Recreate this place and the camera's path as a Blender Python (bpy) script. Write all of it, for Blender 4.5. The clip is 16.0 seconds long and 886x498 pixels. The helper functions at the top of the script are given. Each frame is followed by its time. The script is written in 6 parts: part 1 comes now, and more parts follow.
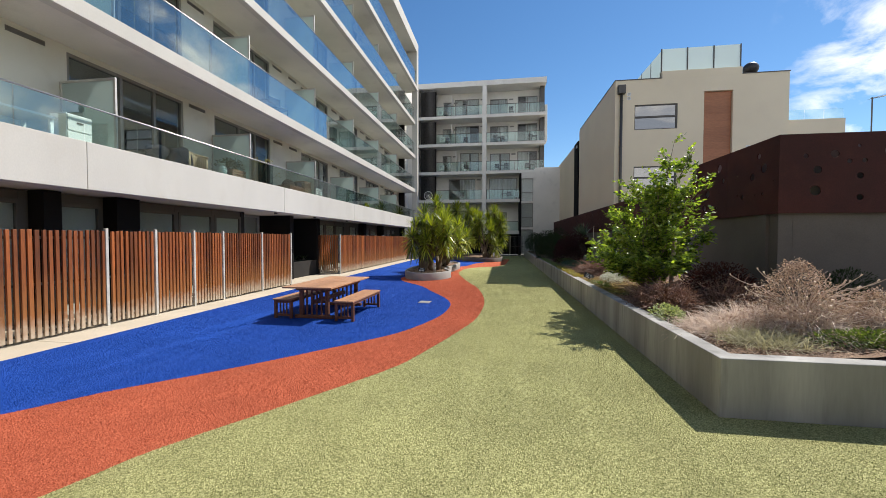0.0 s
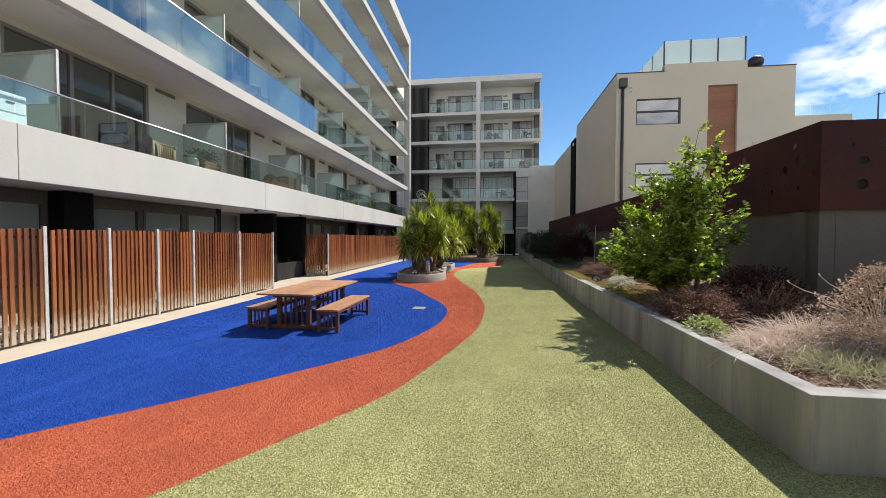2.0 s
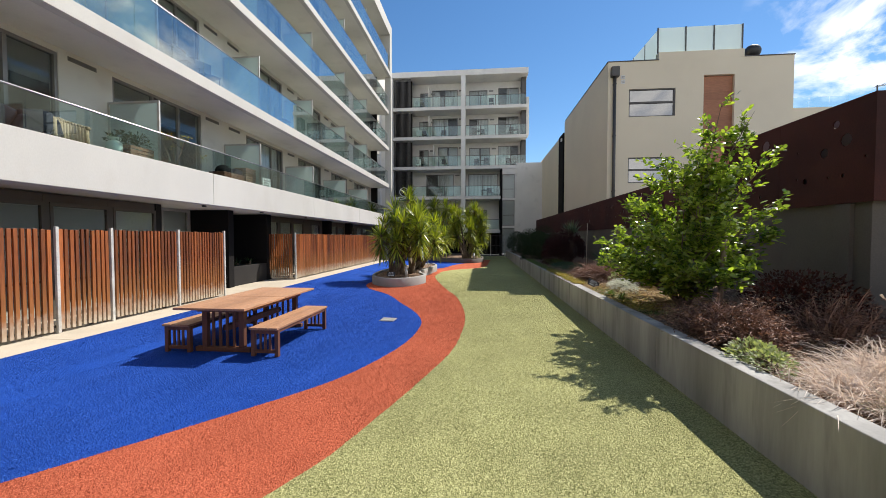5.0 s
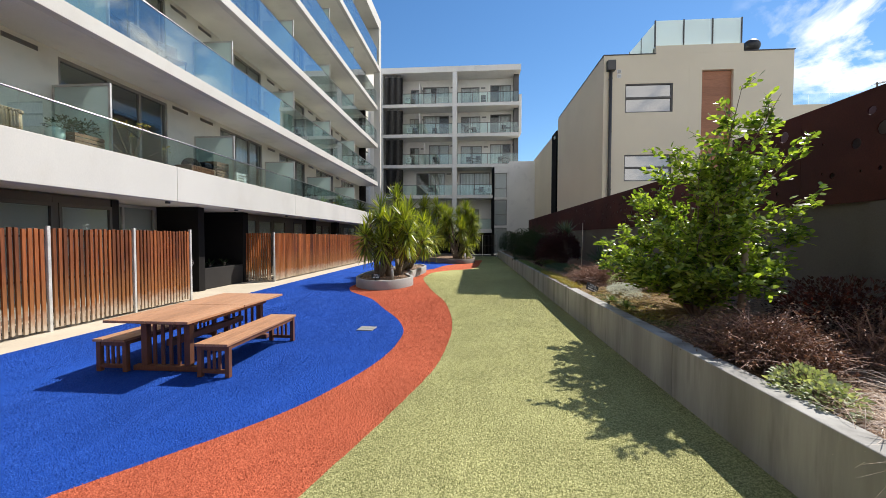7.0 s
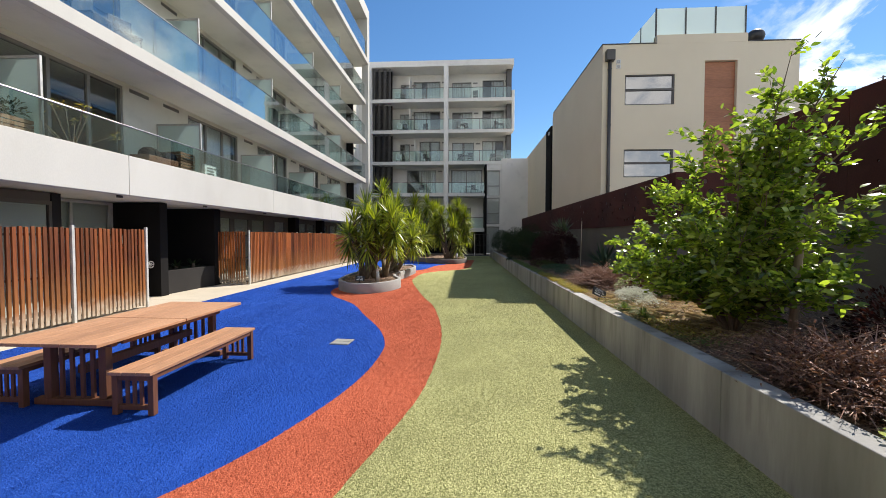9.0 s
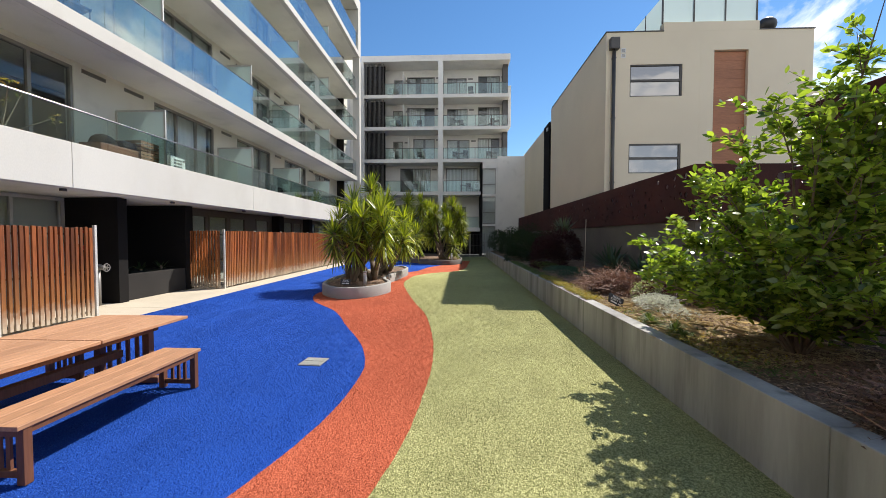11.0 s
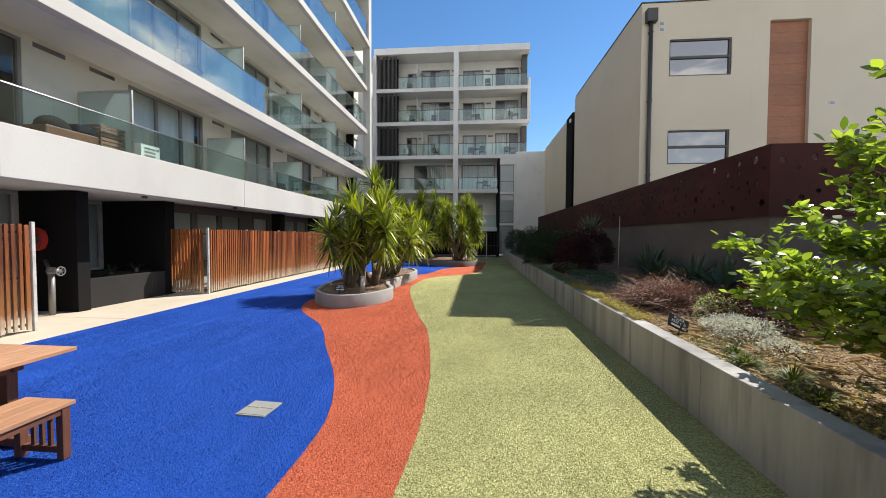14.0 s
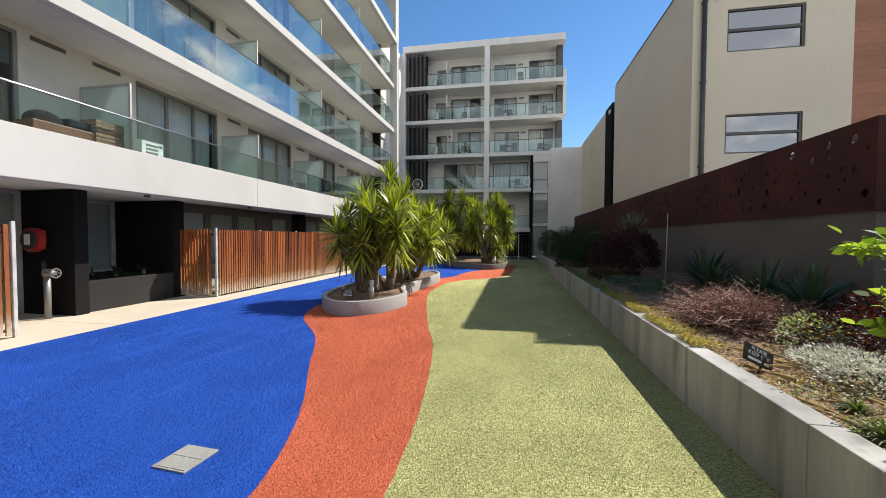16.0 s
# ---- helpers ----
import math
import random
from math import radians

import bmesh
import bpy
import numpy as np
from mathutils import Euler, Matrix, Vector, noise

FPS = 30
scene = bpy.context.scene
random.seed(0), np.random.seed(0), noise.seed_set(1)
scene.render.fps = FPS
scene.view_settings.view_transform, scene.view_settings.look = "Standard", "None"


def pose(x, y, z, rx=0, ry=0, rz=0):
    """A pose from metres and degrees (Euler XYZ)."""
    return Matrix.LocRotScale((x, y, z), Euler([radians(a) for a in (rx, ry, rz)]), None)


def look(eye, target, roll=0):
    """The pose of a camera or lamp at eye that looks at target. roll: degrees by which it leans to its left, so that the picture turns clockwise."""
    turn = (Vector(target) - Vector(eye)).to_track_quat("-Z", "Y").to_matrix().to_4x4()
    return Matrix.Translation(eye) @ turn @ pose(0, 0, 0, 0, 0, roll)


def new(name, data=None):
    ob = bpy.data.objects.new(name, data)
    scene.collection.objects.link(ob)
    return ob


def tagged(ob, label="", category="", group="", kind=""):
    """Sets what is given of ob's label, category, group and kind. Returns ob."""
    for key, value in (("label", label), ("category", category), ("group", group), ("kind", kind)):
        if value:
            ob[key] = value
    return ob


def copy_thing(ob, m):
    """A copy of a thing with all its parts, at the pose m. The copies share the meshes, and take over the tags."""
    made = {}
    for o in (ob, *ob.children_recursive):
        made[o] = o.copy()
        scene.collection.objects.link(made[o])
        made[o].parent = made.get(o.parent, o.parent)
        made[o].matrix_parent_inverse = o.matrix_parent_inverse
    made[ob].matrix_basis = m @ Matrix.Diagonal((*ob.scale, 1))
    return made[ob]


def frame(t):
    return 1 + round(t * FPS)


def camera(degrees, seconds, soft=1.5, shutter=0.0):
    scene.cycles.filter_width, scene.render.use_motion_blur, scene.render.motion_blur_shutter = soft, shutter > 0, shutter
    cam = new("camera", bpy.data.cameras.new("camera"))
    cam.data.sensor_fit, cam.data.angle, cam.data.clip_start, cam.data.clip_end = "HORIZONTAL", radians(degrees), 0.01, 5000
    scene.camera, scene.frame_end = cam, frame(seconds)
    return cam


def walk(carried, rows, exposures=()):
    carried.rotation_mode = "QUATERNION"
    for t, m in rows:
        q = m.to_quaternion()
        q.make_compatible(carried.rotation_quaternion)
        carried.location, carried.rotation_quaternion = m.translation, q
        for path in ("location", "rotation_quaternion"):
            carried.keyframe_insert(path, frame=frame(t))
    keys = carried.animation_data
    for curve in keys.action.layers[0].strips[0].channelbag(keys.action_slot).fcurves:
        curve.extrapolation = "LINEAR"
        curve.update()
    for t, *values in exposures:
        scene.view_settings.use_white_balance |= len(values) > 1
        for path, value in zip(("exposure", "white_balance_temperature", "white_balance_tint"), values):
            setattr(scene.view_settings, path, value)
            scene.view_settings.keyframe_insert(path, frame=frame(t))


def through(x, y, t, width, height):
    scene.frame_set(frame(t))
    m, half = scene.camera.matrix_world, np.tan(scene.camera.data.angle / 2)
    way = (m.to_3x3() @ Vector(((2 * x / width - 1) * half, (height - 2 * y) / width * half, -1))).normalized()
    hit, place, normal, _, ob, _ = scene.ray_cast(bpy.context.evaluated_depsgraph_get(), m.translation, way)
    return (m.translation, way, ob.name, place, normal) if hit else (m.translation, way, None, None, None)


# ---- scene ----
cam = camera(99.2, 16.0, soft=0.52)
PATH = [
    (0, (2.35, -0.513, 1.842), (2.043, 1.463, 1.784), 0.1),
    (0.5, (2.288, -0.274, 1.847), (1.991, 1.703, 1.788), 0.1),
    (1, (2.232, -0.057, 1.838), (1.948, 1.922, 1.779), 0.1),
    (1.5, (2.148, 0.207, 1.849), (1.874, 2.187, 1.789), 0.1),
    (2, (2.1, 0.433, 1.843), (1.835, 2.415, 1.783), 0.1),
    (2.5, (2.13, 0.705, 1.842), (1.876, 2.687, 1.781), 0.0),
    (3, (2.148, 0.935, 1.826), (1.904, 2.919, 1.765), 0.0),
    (3.5, (2.137, 1.188, 1.844), (1.903, 3.173, 1.783), 0.1),
    (4, (2.137, 1.382, 1.828), (1.913, 3.368, 1.768), 0.1),
    (4.5, (2.171, 1.638, 1.828), (1.961, 3.626, 1.767), 0.0),
    (7, (2.282, 2.714, 1.832), (2.125, 4.707, 1.769), 0.1),
    (7.5, (2.288, 2.93, 1.797), (2.143, 4.924, 1.736), 0.0),
    (8, (2.276, 3.194, 1.816), (2.14, 5.188, 1.753), 0.1),
    (8.5, (2.262, 3.433, 1.808), (2.137, 5.428, 1.743), 0.1),
    (9, (2.274, 3.73, 1.819), (2.16, 5.725, 1.752), 0.1),
    (11.5, (2.258, 5.055, 1.797), (2.172, 7.052, 1.731), 0.1),
    (12, (2.27, 5.33, 1.808), (2.175, 7.327, 1.741), 0.1),
    (12.5, (2.295, 5.556, 1.798), (2.189, 7.552, 1.732), 0.1),
    (13, (2.392, 5.841, 1.799), (2.271, 7.837, 1.731), 0.1),
    (13.5, (2.428, 6.091, 1.772), (2.281, 8.085, 1.706), 0.1),
    (14, (2.41, 6.384, 1.792), (2.23, 8.375, 1.725), 0.2),
    (14.5, (2.43, 6.639, 1.78), (2.192, 8.623, 1.713), 0.2),
    (15, (2.559, 6.934, 1.789), (2.258, 8.91, 1.723), 0.1),
    (15.5, (2.669, 7.213, 1.758), (2.323, 9.182, 1.694), 0.2),
    (16, (2.736, 7.49, 1.783), (2.373, 9.455, 1.721), 0.2),
]
walk(cam, [(t, look(eye, target, roll)) for t, eye, target, roll in PATH], [(0.0, 0.18, 6800, 11), (4.0, 0.24, 6800, 11), (8.0, 0.37, 6800, 11), (16.0, 0.42, 6800, 11)])

# ---- light ----
SUN_AWAY = Vector((0.635, 0.585, 1.0)).normalized()
sun_el = math.asin(SUN_AWAY.z)
world = bpy.data.worlds.new("sky")
scene.world = world
world.use_nodes = True
wn, wl = world.node_tree.nodes, world.node_tree.links
wn.clear()
sky = wn.new("ShaderNodeTexSky")
sky.sky_type, sky.sun_disc = "NISHITA", False
sky.sun_elevation, sky.sun_rotation = sun_el, math.atan2(SUN_AWAY.x, SUN_AWAY.y)
sky.air_density, sky.dust_density, sky.ozone_density = 1.0, 0.05, 3.5
wtc = wn.new("ShaderNodeTexCoord")
wmap = wn.new("ShaderNodeMapping")
wmap.inputs["Scale"].default_value = (1.0, 1.0, 1.7)
wcl = wn.new("ShaderNodeTexNoise")
wcl.inputs["Scale"].default_value, wcl.inputs["Detail"].default_value, wcl.inputs["Roughness"].default_value = 6.0, 10.0, 0.58
wcl.inputs["Distortion"].default_value = 0.35
wramp = wn.new("ShaderNodeValToRGB")
wramp.color_ramp.elements[0].position, wramp.color_ramp.elements[1].position = 0.48, 0.62
# clouds lie over the right-hand sky; an unseen bank is added behind the start
wsep = wn.new("ShaderNodeSeparateXYZ")
wside = wn.new("ShaderNodeMapRange")
wside.inputs["From Min"].default_value, wside.inputs["From Max"].default_value = 0.48, 0.62
wmul = wn.new("ShaderNodeMath")
wmul.operation = "MULTIPLY"
wmix = wn.new("ShaderNodeMixRGB")
wmix.inputs["Color2"].default_value = (10.4, 10.6, 10.9, 1)
wbg, wout = wn.new("ShaderNodeBackground"), wn.new("ShaderNodeOutputWorld")
wbg.inputs["Strength"].default_value = 0.120
wl.new(wtc.outputs["Generated"], wmap.inputs["Vector"])
wl.new(wmap.outputs["Vector"], wcl.inputs["Vector"])
wl.new(wcl.outputs["Fac"], wramp.inputs["Fac"])
wl.new(wtc.outputs["Generated"], wsep.inputs["Vector"])
wl.new(wsep.outputs["X"], wside.inputs["Value"])
wsum = wn.new("ShaderNodeMath")
wsum.operation, wsum.use_clamp = "MULTIPLY_ADD", True
wsum.inputs[1].default_value = 0.7
wl.new(wramp.outputs["Color"], wsum.inputs[0])
wl.new(wramp.outputs["Color"], wmul.inputs[0])
wback = wn.new("ShaderNodeMapRange")
wback.inputs["To Max"].default_value = 1.0
wback.inputs["From Min"].default_value, wback.inputs["From Max"].default_value = -0.15, -0.45
wmax = wn.new("ShaderNodeMath")
wmax.operation = "MAXIMUM"
wl.new(wsep.outputs["Y"], wback.inputs["Value"])
wl.new(wside.outputs["Result"], wmul.inputs[1])
# low cloud bank behind the start, added to brighten -y faces; zenith clear
wlow, wband = wn.new("ShaderNodeMapRange"), wn.new("ShaderNodeMath")
wlow.inputs["From Min"].default_value, wlow.inputs["From Max"].default_value = 0.72, 0.42
wband.operation = "MULTIPLY"
wl.new(wsep.outputs["Z"], wlow.inputs["Value"])
wl.new(wlow.outputs["Result"], wband.inputs[0])
wl.new(wback.outputs["Result"], wband.inputs[1])
wfill = wn.new("ShaderNodeMath")
wfill.operation = "MULTIPLY"
wsum.inputs[2].default_value = 0.5
wl.new(wsum.outputs["Value"], wfill.inputs[0])
wl.new(wband.outputs["Value"], wfill.inputs[1])
wl.new(wmul.outputs["Value"], wmax.inputs[0])
wl.new(wfill.outputs["Value"], wmax.inputs[1])
wl.new(wmax.outputs["Value"], wmix.inputs["Fac"])
wsat = wn.new("ShaderNodeHueSaturation")
wsat.inputs["Saturation"].default_value = 1.2
wl.new(sky.outputs["Color"], wsat.inputs["Color"])
wl.new(wsat.outputs["Color"], wmix.inputs["Color1"])
wl.new(wmix.outputs["Color"], wbg.inputs["Color"])
wl.new(wbg.outputs["Background"], wout.inputs["Surface"])
sun_data = bpy.data.lights.new("sun", "SUN")
sun_data.energy, sun_data.angle, sun_data.color = 5.6, radians(0.53), (1.0, 0.965, 0.905)
sun = new("sun", sun_data)
sun.matrix_world = look(SUN_AWAY * 60, (0, 0, 0))

# ---- materials ----


def mat(name, c1, c2, rough=0.7, big=0.6, fine=40.0, fine_amt=0.25, bump=0.15, metal=0.0, c3=None, stain=0.0, spec=0.5, random_amt=0.0, stretch=(1, 1, 1), bump_dist=0.01, island=0.0):
    """A surface with colour varying at two scales, grain relief, and a shift per object or per island."""
    m = bpy.data.materials.new(name)
    m.use_nodes = True
    n, l = m.node_tree.nodes, m.node_tree.links
    b = n["Principled BSDF"]
    geo = n.new("ShaderNodeNewGeometry")
    mp = n.new("ShaderNodeMapping")
    mp.inputs["Scale"].default_value = stretch
    l.new(geo.outputs["Position"], mp.inputs["Vector"])
    n1, n2 = n.new("ShaderNodeTexNoise"), n.new("ShaderNodeTexNoise")
    n1.inputs["Scale"].default_value, n1.inputs["Detail"].default_value = big, 5.0
    n2.inputs["Scale"].default_value, n2.inputs["Detail"].default_value = fine, 3.0
    l.new(mp.outputs["Vector"], n1.inputs["Vector"])
    l.new(mp.outputs["Vector"], n2.inputs["Vector"])
    r1 = n.new("ShaderNodeMapRange")
    r1.inputs["From Min"].default_value, r1.inputs["From Max"].default_value = 0.32, 0.68
    l.new(n1.outputs["Fac"], r1.inputs["Value"])
    mx = n.new("ShaderNodeMixRGB")
    mx.inputs["Color1"].default_value, mx.inputs["Color2"].default_value = (*c1, 1), (*c2, 1)
    l.new(r1.outputs["Result"], mx.inputs["Fac"])
    last = mx.outputs["Color"]
    if stain:
        ns, rs, ms = n.new("ShaderNodeTexNoise"), n.new("ShaderNodeMapRange"), n.new("ShaderNodeMixRGB")
        ns.inputs["Scale"].default_value, ns.inputs["Detail"].default_value = big * 3.1, 6.0
        l.new(mp.outputs["Vector"], ns.inputs["Vector"])
        rs.inputs["From Min"].default_value, rs.inputs["From Max"].default_value = 0.55, 0.75
        rs.inputs["To Max"].default_value = stain
        l.new(ns.outputs["Fac"], rs.inputs["Value"])
        l.new(rs.outputs["Result"], ms.inputs["Fac"])
        l.new(last, ms.inputs["Color1"])
        ms.inputs["Color2"].default_value = (*(c3 or [c * 0.5 for c in c1]), 1)
        last = ms.outputs["Color"]
    hs = n.new("ShaderNodeHueSaturation")
    r2 = n.new("ShaderNodeMapRange")
    r2.inputs["From Min"].default_value, r2.inputs["From Max"].default_value = 0.3, 0.7
    r2.inputs["To Min"].default_value, r2.inputs["To Max"].default_value = 1 - fine_amt, 1 + fine_amt
    l.new(n2.outputs["Fac"], r2.inputs["Value"])
    val = r2.outputs["Result"]
    for amount, node, out in ((random_amt, "ShaderNodeObjectInfo", "Random"), (island, "ShaderNodeNewGeometry", "Random Per Island")):
        if amount:
            oi, r3, mu = n.new(node), n.new("ShaderNodeMapRange"), n.new("ShaderNodeMath")
            r3.inputs["To Min"].default_value, r3.inputs["To Max"].default_value = 1 - amount, 1 + amount
            mu.operation = "MULTIPLY"
            l.new(oi.outputs[out], r3.inputs["Value"])
            l.new(val, mu.inputs[0])
            l.new(r3.outputs["Result"], mu.inputs[1])
            val = mu.outputs["Value"]
    l.new(val, hs.inputs["Value"])
    l.new(last, hs.inputs["Color"])
    l.new(hs.outputs["Color"], b.inputs["Base Color"])
    b.inputs["Roughness"].default_value, b.inputs["Metallic"].default_value = rough, metal
    b.inputs["Specular IOR Level"].default_value = spec
    if bump:
        bp = n.new("ShaderNodeBump")
        bp.inputs["Strength"].default_value, bp.inputs["Distance"].default_value = bump, bump_dist
        l.new(n2.outputs["Fac"], bp.inputs["Height"])
        l.new(bp.outputs["Normal"], b.inputs["Normal"])
    return m


def glass(name, tint, gloss=0.0, base=0.05, power=4.0):
    """Thin pane: tinted see-through, its mirror gloss rising at grazing view."""
    m = bpy.data.materials.new(name)
    m.use_nodes = True
    n, l = m.node_tree.nodes, m.node_tree.links
    n.remove(n["Principled BSDF"])
    tr, gl, mx, fr = n.new("ShaderNodeBsdfTransparent"), n.new("ShaderNodeBsdfGlossy"), n.new("ShaderNodeMixShader"), n.new("ShaderNodeLayerWeight")
    tr.inputs["Color"].default_value = (*tint, 1)
    gl.inputs["Roughness"].default_value = gloss
    fr.inputs["Blend"].default_value = 0.5
    pw, ma = n.new("ShaderNodeMath"), n.new("ShaderNodeMath")
    pw.operation, ma.operation = "POWER", "MULTIPLY_ADD"
    pw.inputs[1].default_value = power
    ma.inputs[1].default_value, ma.inputs[2].default_value = 1.0 - base, base
    l.new(fr.outputs["Facing"], pw.inputs[0])
    l.new(pw.outputs["Value"], ma.inputs[0])
    l.new(ma.outputs["Value"], mx.inputs["Fac"])
    l.new(tr.outputs["BSDF"], mx.inputs[1])
    l.new(gl.outputs["BSDF"], mx.inputs[2])
    l.new(mx.outputs["Shader"], n["Material Output"].inputs["Surface"])
    return m


def frosted(name, colour, amount=0.5):
    """Etched glass: lets scattered light through."""
    m = bpy.data.materials.new(name)
    m.use_nodes = True
    n, l = m.node_tree.nodes, m.node_tree.links
    b = n["Principled BSDF"]
    b.inputs["Base Color"].default_value, b.inputs["Roughness"].default_value = (*colour, 1), 0.35
    tl, mx = n.new("ShaderNodeBsdfTranslucent"), n.new("ShaderNodeMixShader")
    tl.inputs["Color"].default_value = (*colour, 1)
    mx.inputs["Fac"].default_value = amount
    l.new(b.outputs["BSDF"], mx.inputs[1])
    l.new(tl.outputs["BSDF"], mx.inputs[2])
    l.new(mx.outputs["Shader"], n["Material Output"].inputs["Surface"])
    return m


def leafy(name, c1, c2, rough=0.4, through=0.35, spec=0.5, thru_col=None):
    """Leaf: colour differs leaf by leaf; some light comes through."""
    m = bpy.data.materials.new(name)
    m.use_nodes = True
    n, l = m.node_tree.nodes, m.node_tree.links
    b = n["Principled BSDF"]
    geo, mx = n.new("ShaderNodeNewGeometry"), n.new("ShaderNodeMixRGB")
    mx.inputs["Color1"].default_value, mx.inputs["Color2"].default_value = (*c1, 1), (*c2, 1)
    l.new(geo.outputs["Random Per Island"], mx.inputs["Fac"])
    l.new(mx.outputs["Color"], b.inputs["Base Color"])
    b.inputs["Roughness"].default_value, b.inputs["Specular IOR Level"].default_value = rough, spec
    if through:
        tl, ms = n.new("ShaderNodeBsdfTranslucent"), n.new("ShaderNodeMixShader")
        ms.inputs["Fac"].default_value = through
        hs = n.new("ShaderNodeMixRGB")
        hs.blend_type, hs.inputs["Fac"].default_value = "MULTIPLY", 1.0
        hs.inputs["Color2"].default_value = (*(thru_col or (1.5, 1.6, 0.5)), 1)
        l.new(mx.outputs["Color"], hs.inputs["Color1"])
        l.new(hs.outputs["Color"], tl.inputs["Color"])
        l.new(b.outputs["BSDF"], ms.inputs[1])
        l.new(tl.outputs["BSDF"], ms.inputs[2])
        l.new(ms.outputs["Shader"], n["Material Output"].inputs["Surface"])
    return m


def turf(name, base, pale, dark, scuff=0.3):
    """Short artificial grass: fibre speckle, lay streaks, worn patches."""
    m = bpy.data.materials.new(name)
    m.use_nodes = True
    n, l = m.node_tree.nodes, m.node_tree.links
    b = n["Principled BSDF"]
    geo = n.new("ShaderNodeNewGeometry")
    pos = geo.outputs["Position"]
    fib, mid, lay, wear = (n.new("ShaderNodeTexNoise") for _ in range(4))
    for node, s, d in ((fib, 140.0, 2.0), (mid, 62.0, 2.0), (lay, 1.1, 5.0), (wear, 0.35, 4.0)):
        node.inputs["Scale"].default_value, node.inputs["Detail"].default_value = s, d
        l.new(pos, node.inputs["Vector"])
    lay.inputs["Distortion"].default_value = 0.6
    a = n.new("ShaderNodeMath")
    a.operation = "ADD"
    l.new(fib.outputs["Fac"], a.inputs[0])
    l.new(mid.outputs["Fac"], a.inputs[1])
    ramp = n.new("ShaderNodeValToRGB")
    ramp.color_ramp.elements[0].position, ramp.color_ramp.elements[0].color = 0.40, (*dark, 1)
    ramp.color_ramp.elements[1].position, ramp.color_ramp.elements[1].color = 0.62, (*pale, 1)
    e = ramp.color_ramp.elements.new(0.5)
    e.color = (*base, 1)
    half = n.new("ShaderNodeMath")
    half.operation = "MULTIPLY"
    half.inputs[1].default_value = 0.5
    l.new(a.outputs["Value"], half.inputs[0])
    l.new(half.outputs["Value"], ramp.inputs["Fac"])
    hs = n.new("ShaderNodeHueSaturation")
    mr = n.new("ShaderNodeMapRange")
    mr.inputs["From Min"].default_value, mr.inputs["From Max"].default_value = 0.3, 0.7
    mr.inputs["To Min"].default_value, mr.inputs["To Max"].default_value = 0.78, 1.25
    mean = n.new("ShaderNodeMath")
    mean.operation = "ADD"
    l.new(lay.outputs["Fac"], mean.inputs[0])
    l.new(wear.outputs["Fac"], mean.inputs[1])
    half2 = n.new("ShaderNodeMath")
    half2.operation = "MULTIPLY"
    half2.inputs[1].default_value = 0.5
    l.new(mean.outputs["Value"], half2.inputs[0])
    l.new(half2.outputs["Value"], mr.inputs["Value"])
    l.new(mr.outputs["Result"], hs.inputs["Value"])
    l.new(ramp.outputs["Color"], hs.inputs["Color"])
    # scuffs: pale drawn-out streaks
    smap, snoise, srange, smix = (n.new(k) for k in ("ShaderNodeMapping", "ShaderNodeTexNoise", "ShaderNodeMapRange", "ShaderNodeMixRGB"))
    smap.inputs["Rotation"].default_value = (0, 0, 0.45)
    smap.inputs["Scale"].default_value = (3.6, 0.6, 1.0)
    snoise.inputs["Scale"].default_value, snoise.inputs["Detail"].default_value = 1.0, 6.0
    srange.inputs["From Min"].default_value, srange.inputs["From Max"].default_value, srange.inputs["To Max"].default_value = 0.50, 0.78, scuff
    l.new(pos, smap.inputs["Vector"])
    l.new(smap.outputs["Vector"], snoise.inputs["Vector"])
    l.new(snoise.outputs["Fac"], srange.inputs["Value"])
    l.new(srange.outputs["Result"], smix.inputs["Fac"])
    l.new(hs.outputs["Color"], smix.inputs["Color1"])
    smix.inputs["Color2"].default_value = (*[min(c * 1.45 + 0.015, 0.9) for c in pale], 1)
    l.new(smix.outputs["Color"], b.inputs["Base Color"])
    b.inputs["Roughness"].default_value, b.inputs["Specular IOR Level"].default_value = 0.85, 0.08
    bp = n.new("ShaderNodeBump")
    bp.inputs["Strength"].default_value, bp.inputs["Distance"].default_value = 0.9, 0.02
    l.new(half.outputs["Value"], bp.inputs["Height"])
    l.new(bp.outputs["Normal"], b.inputs["Normal"])
    return m


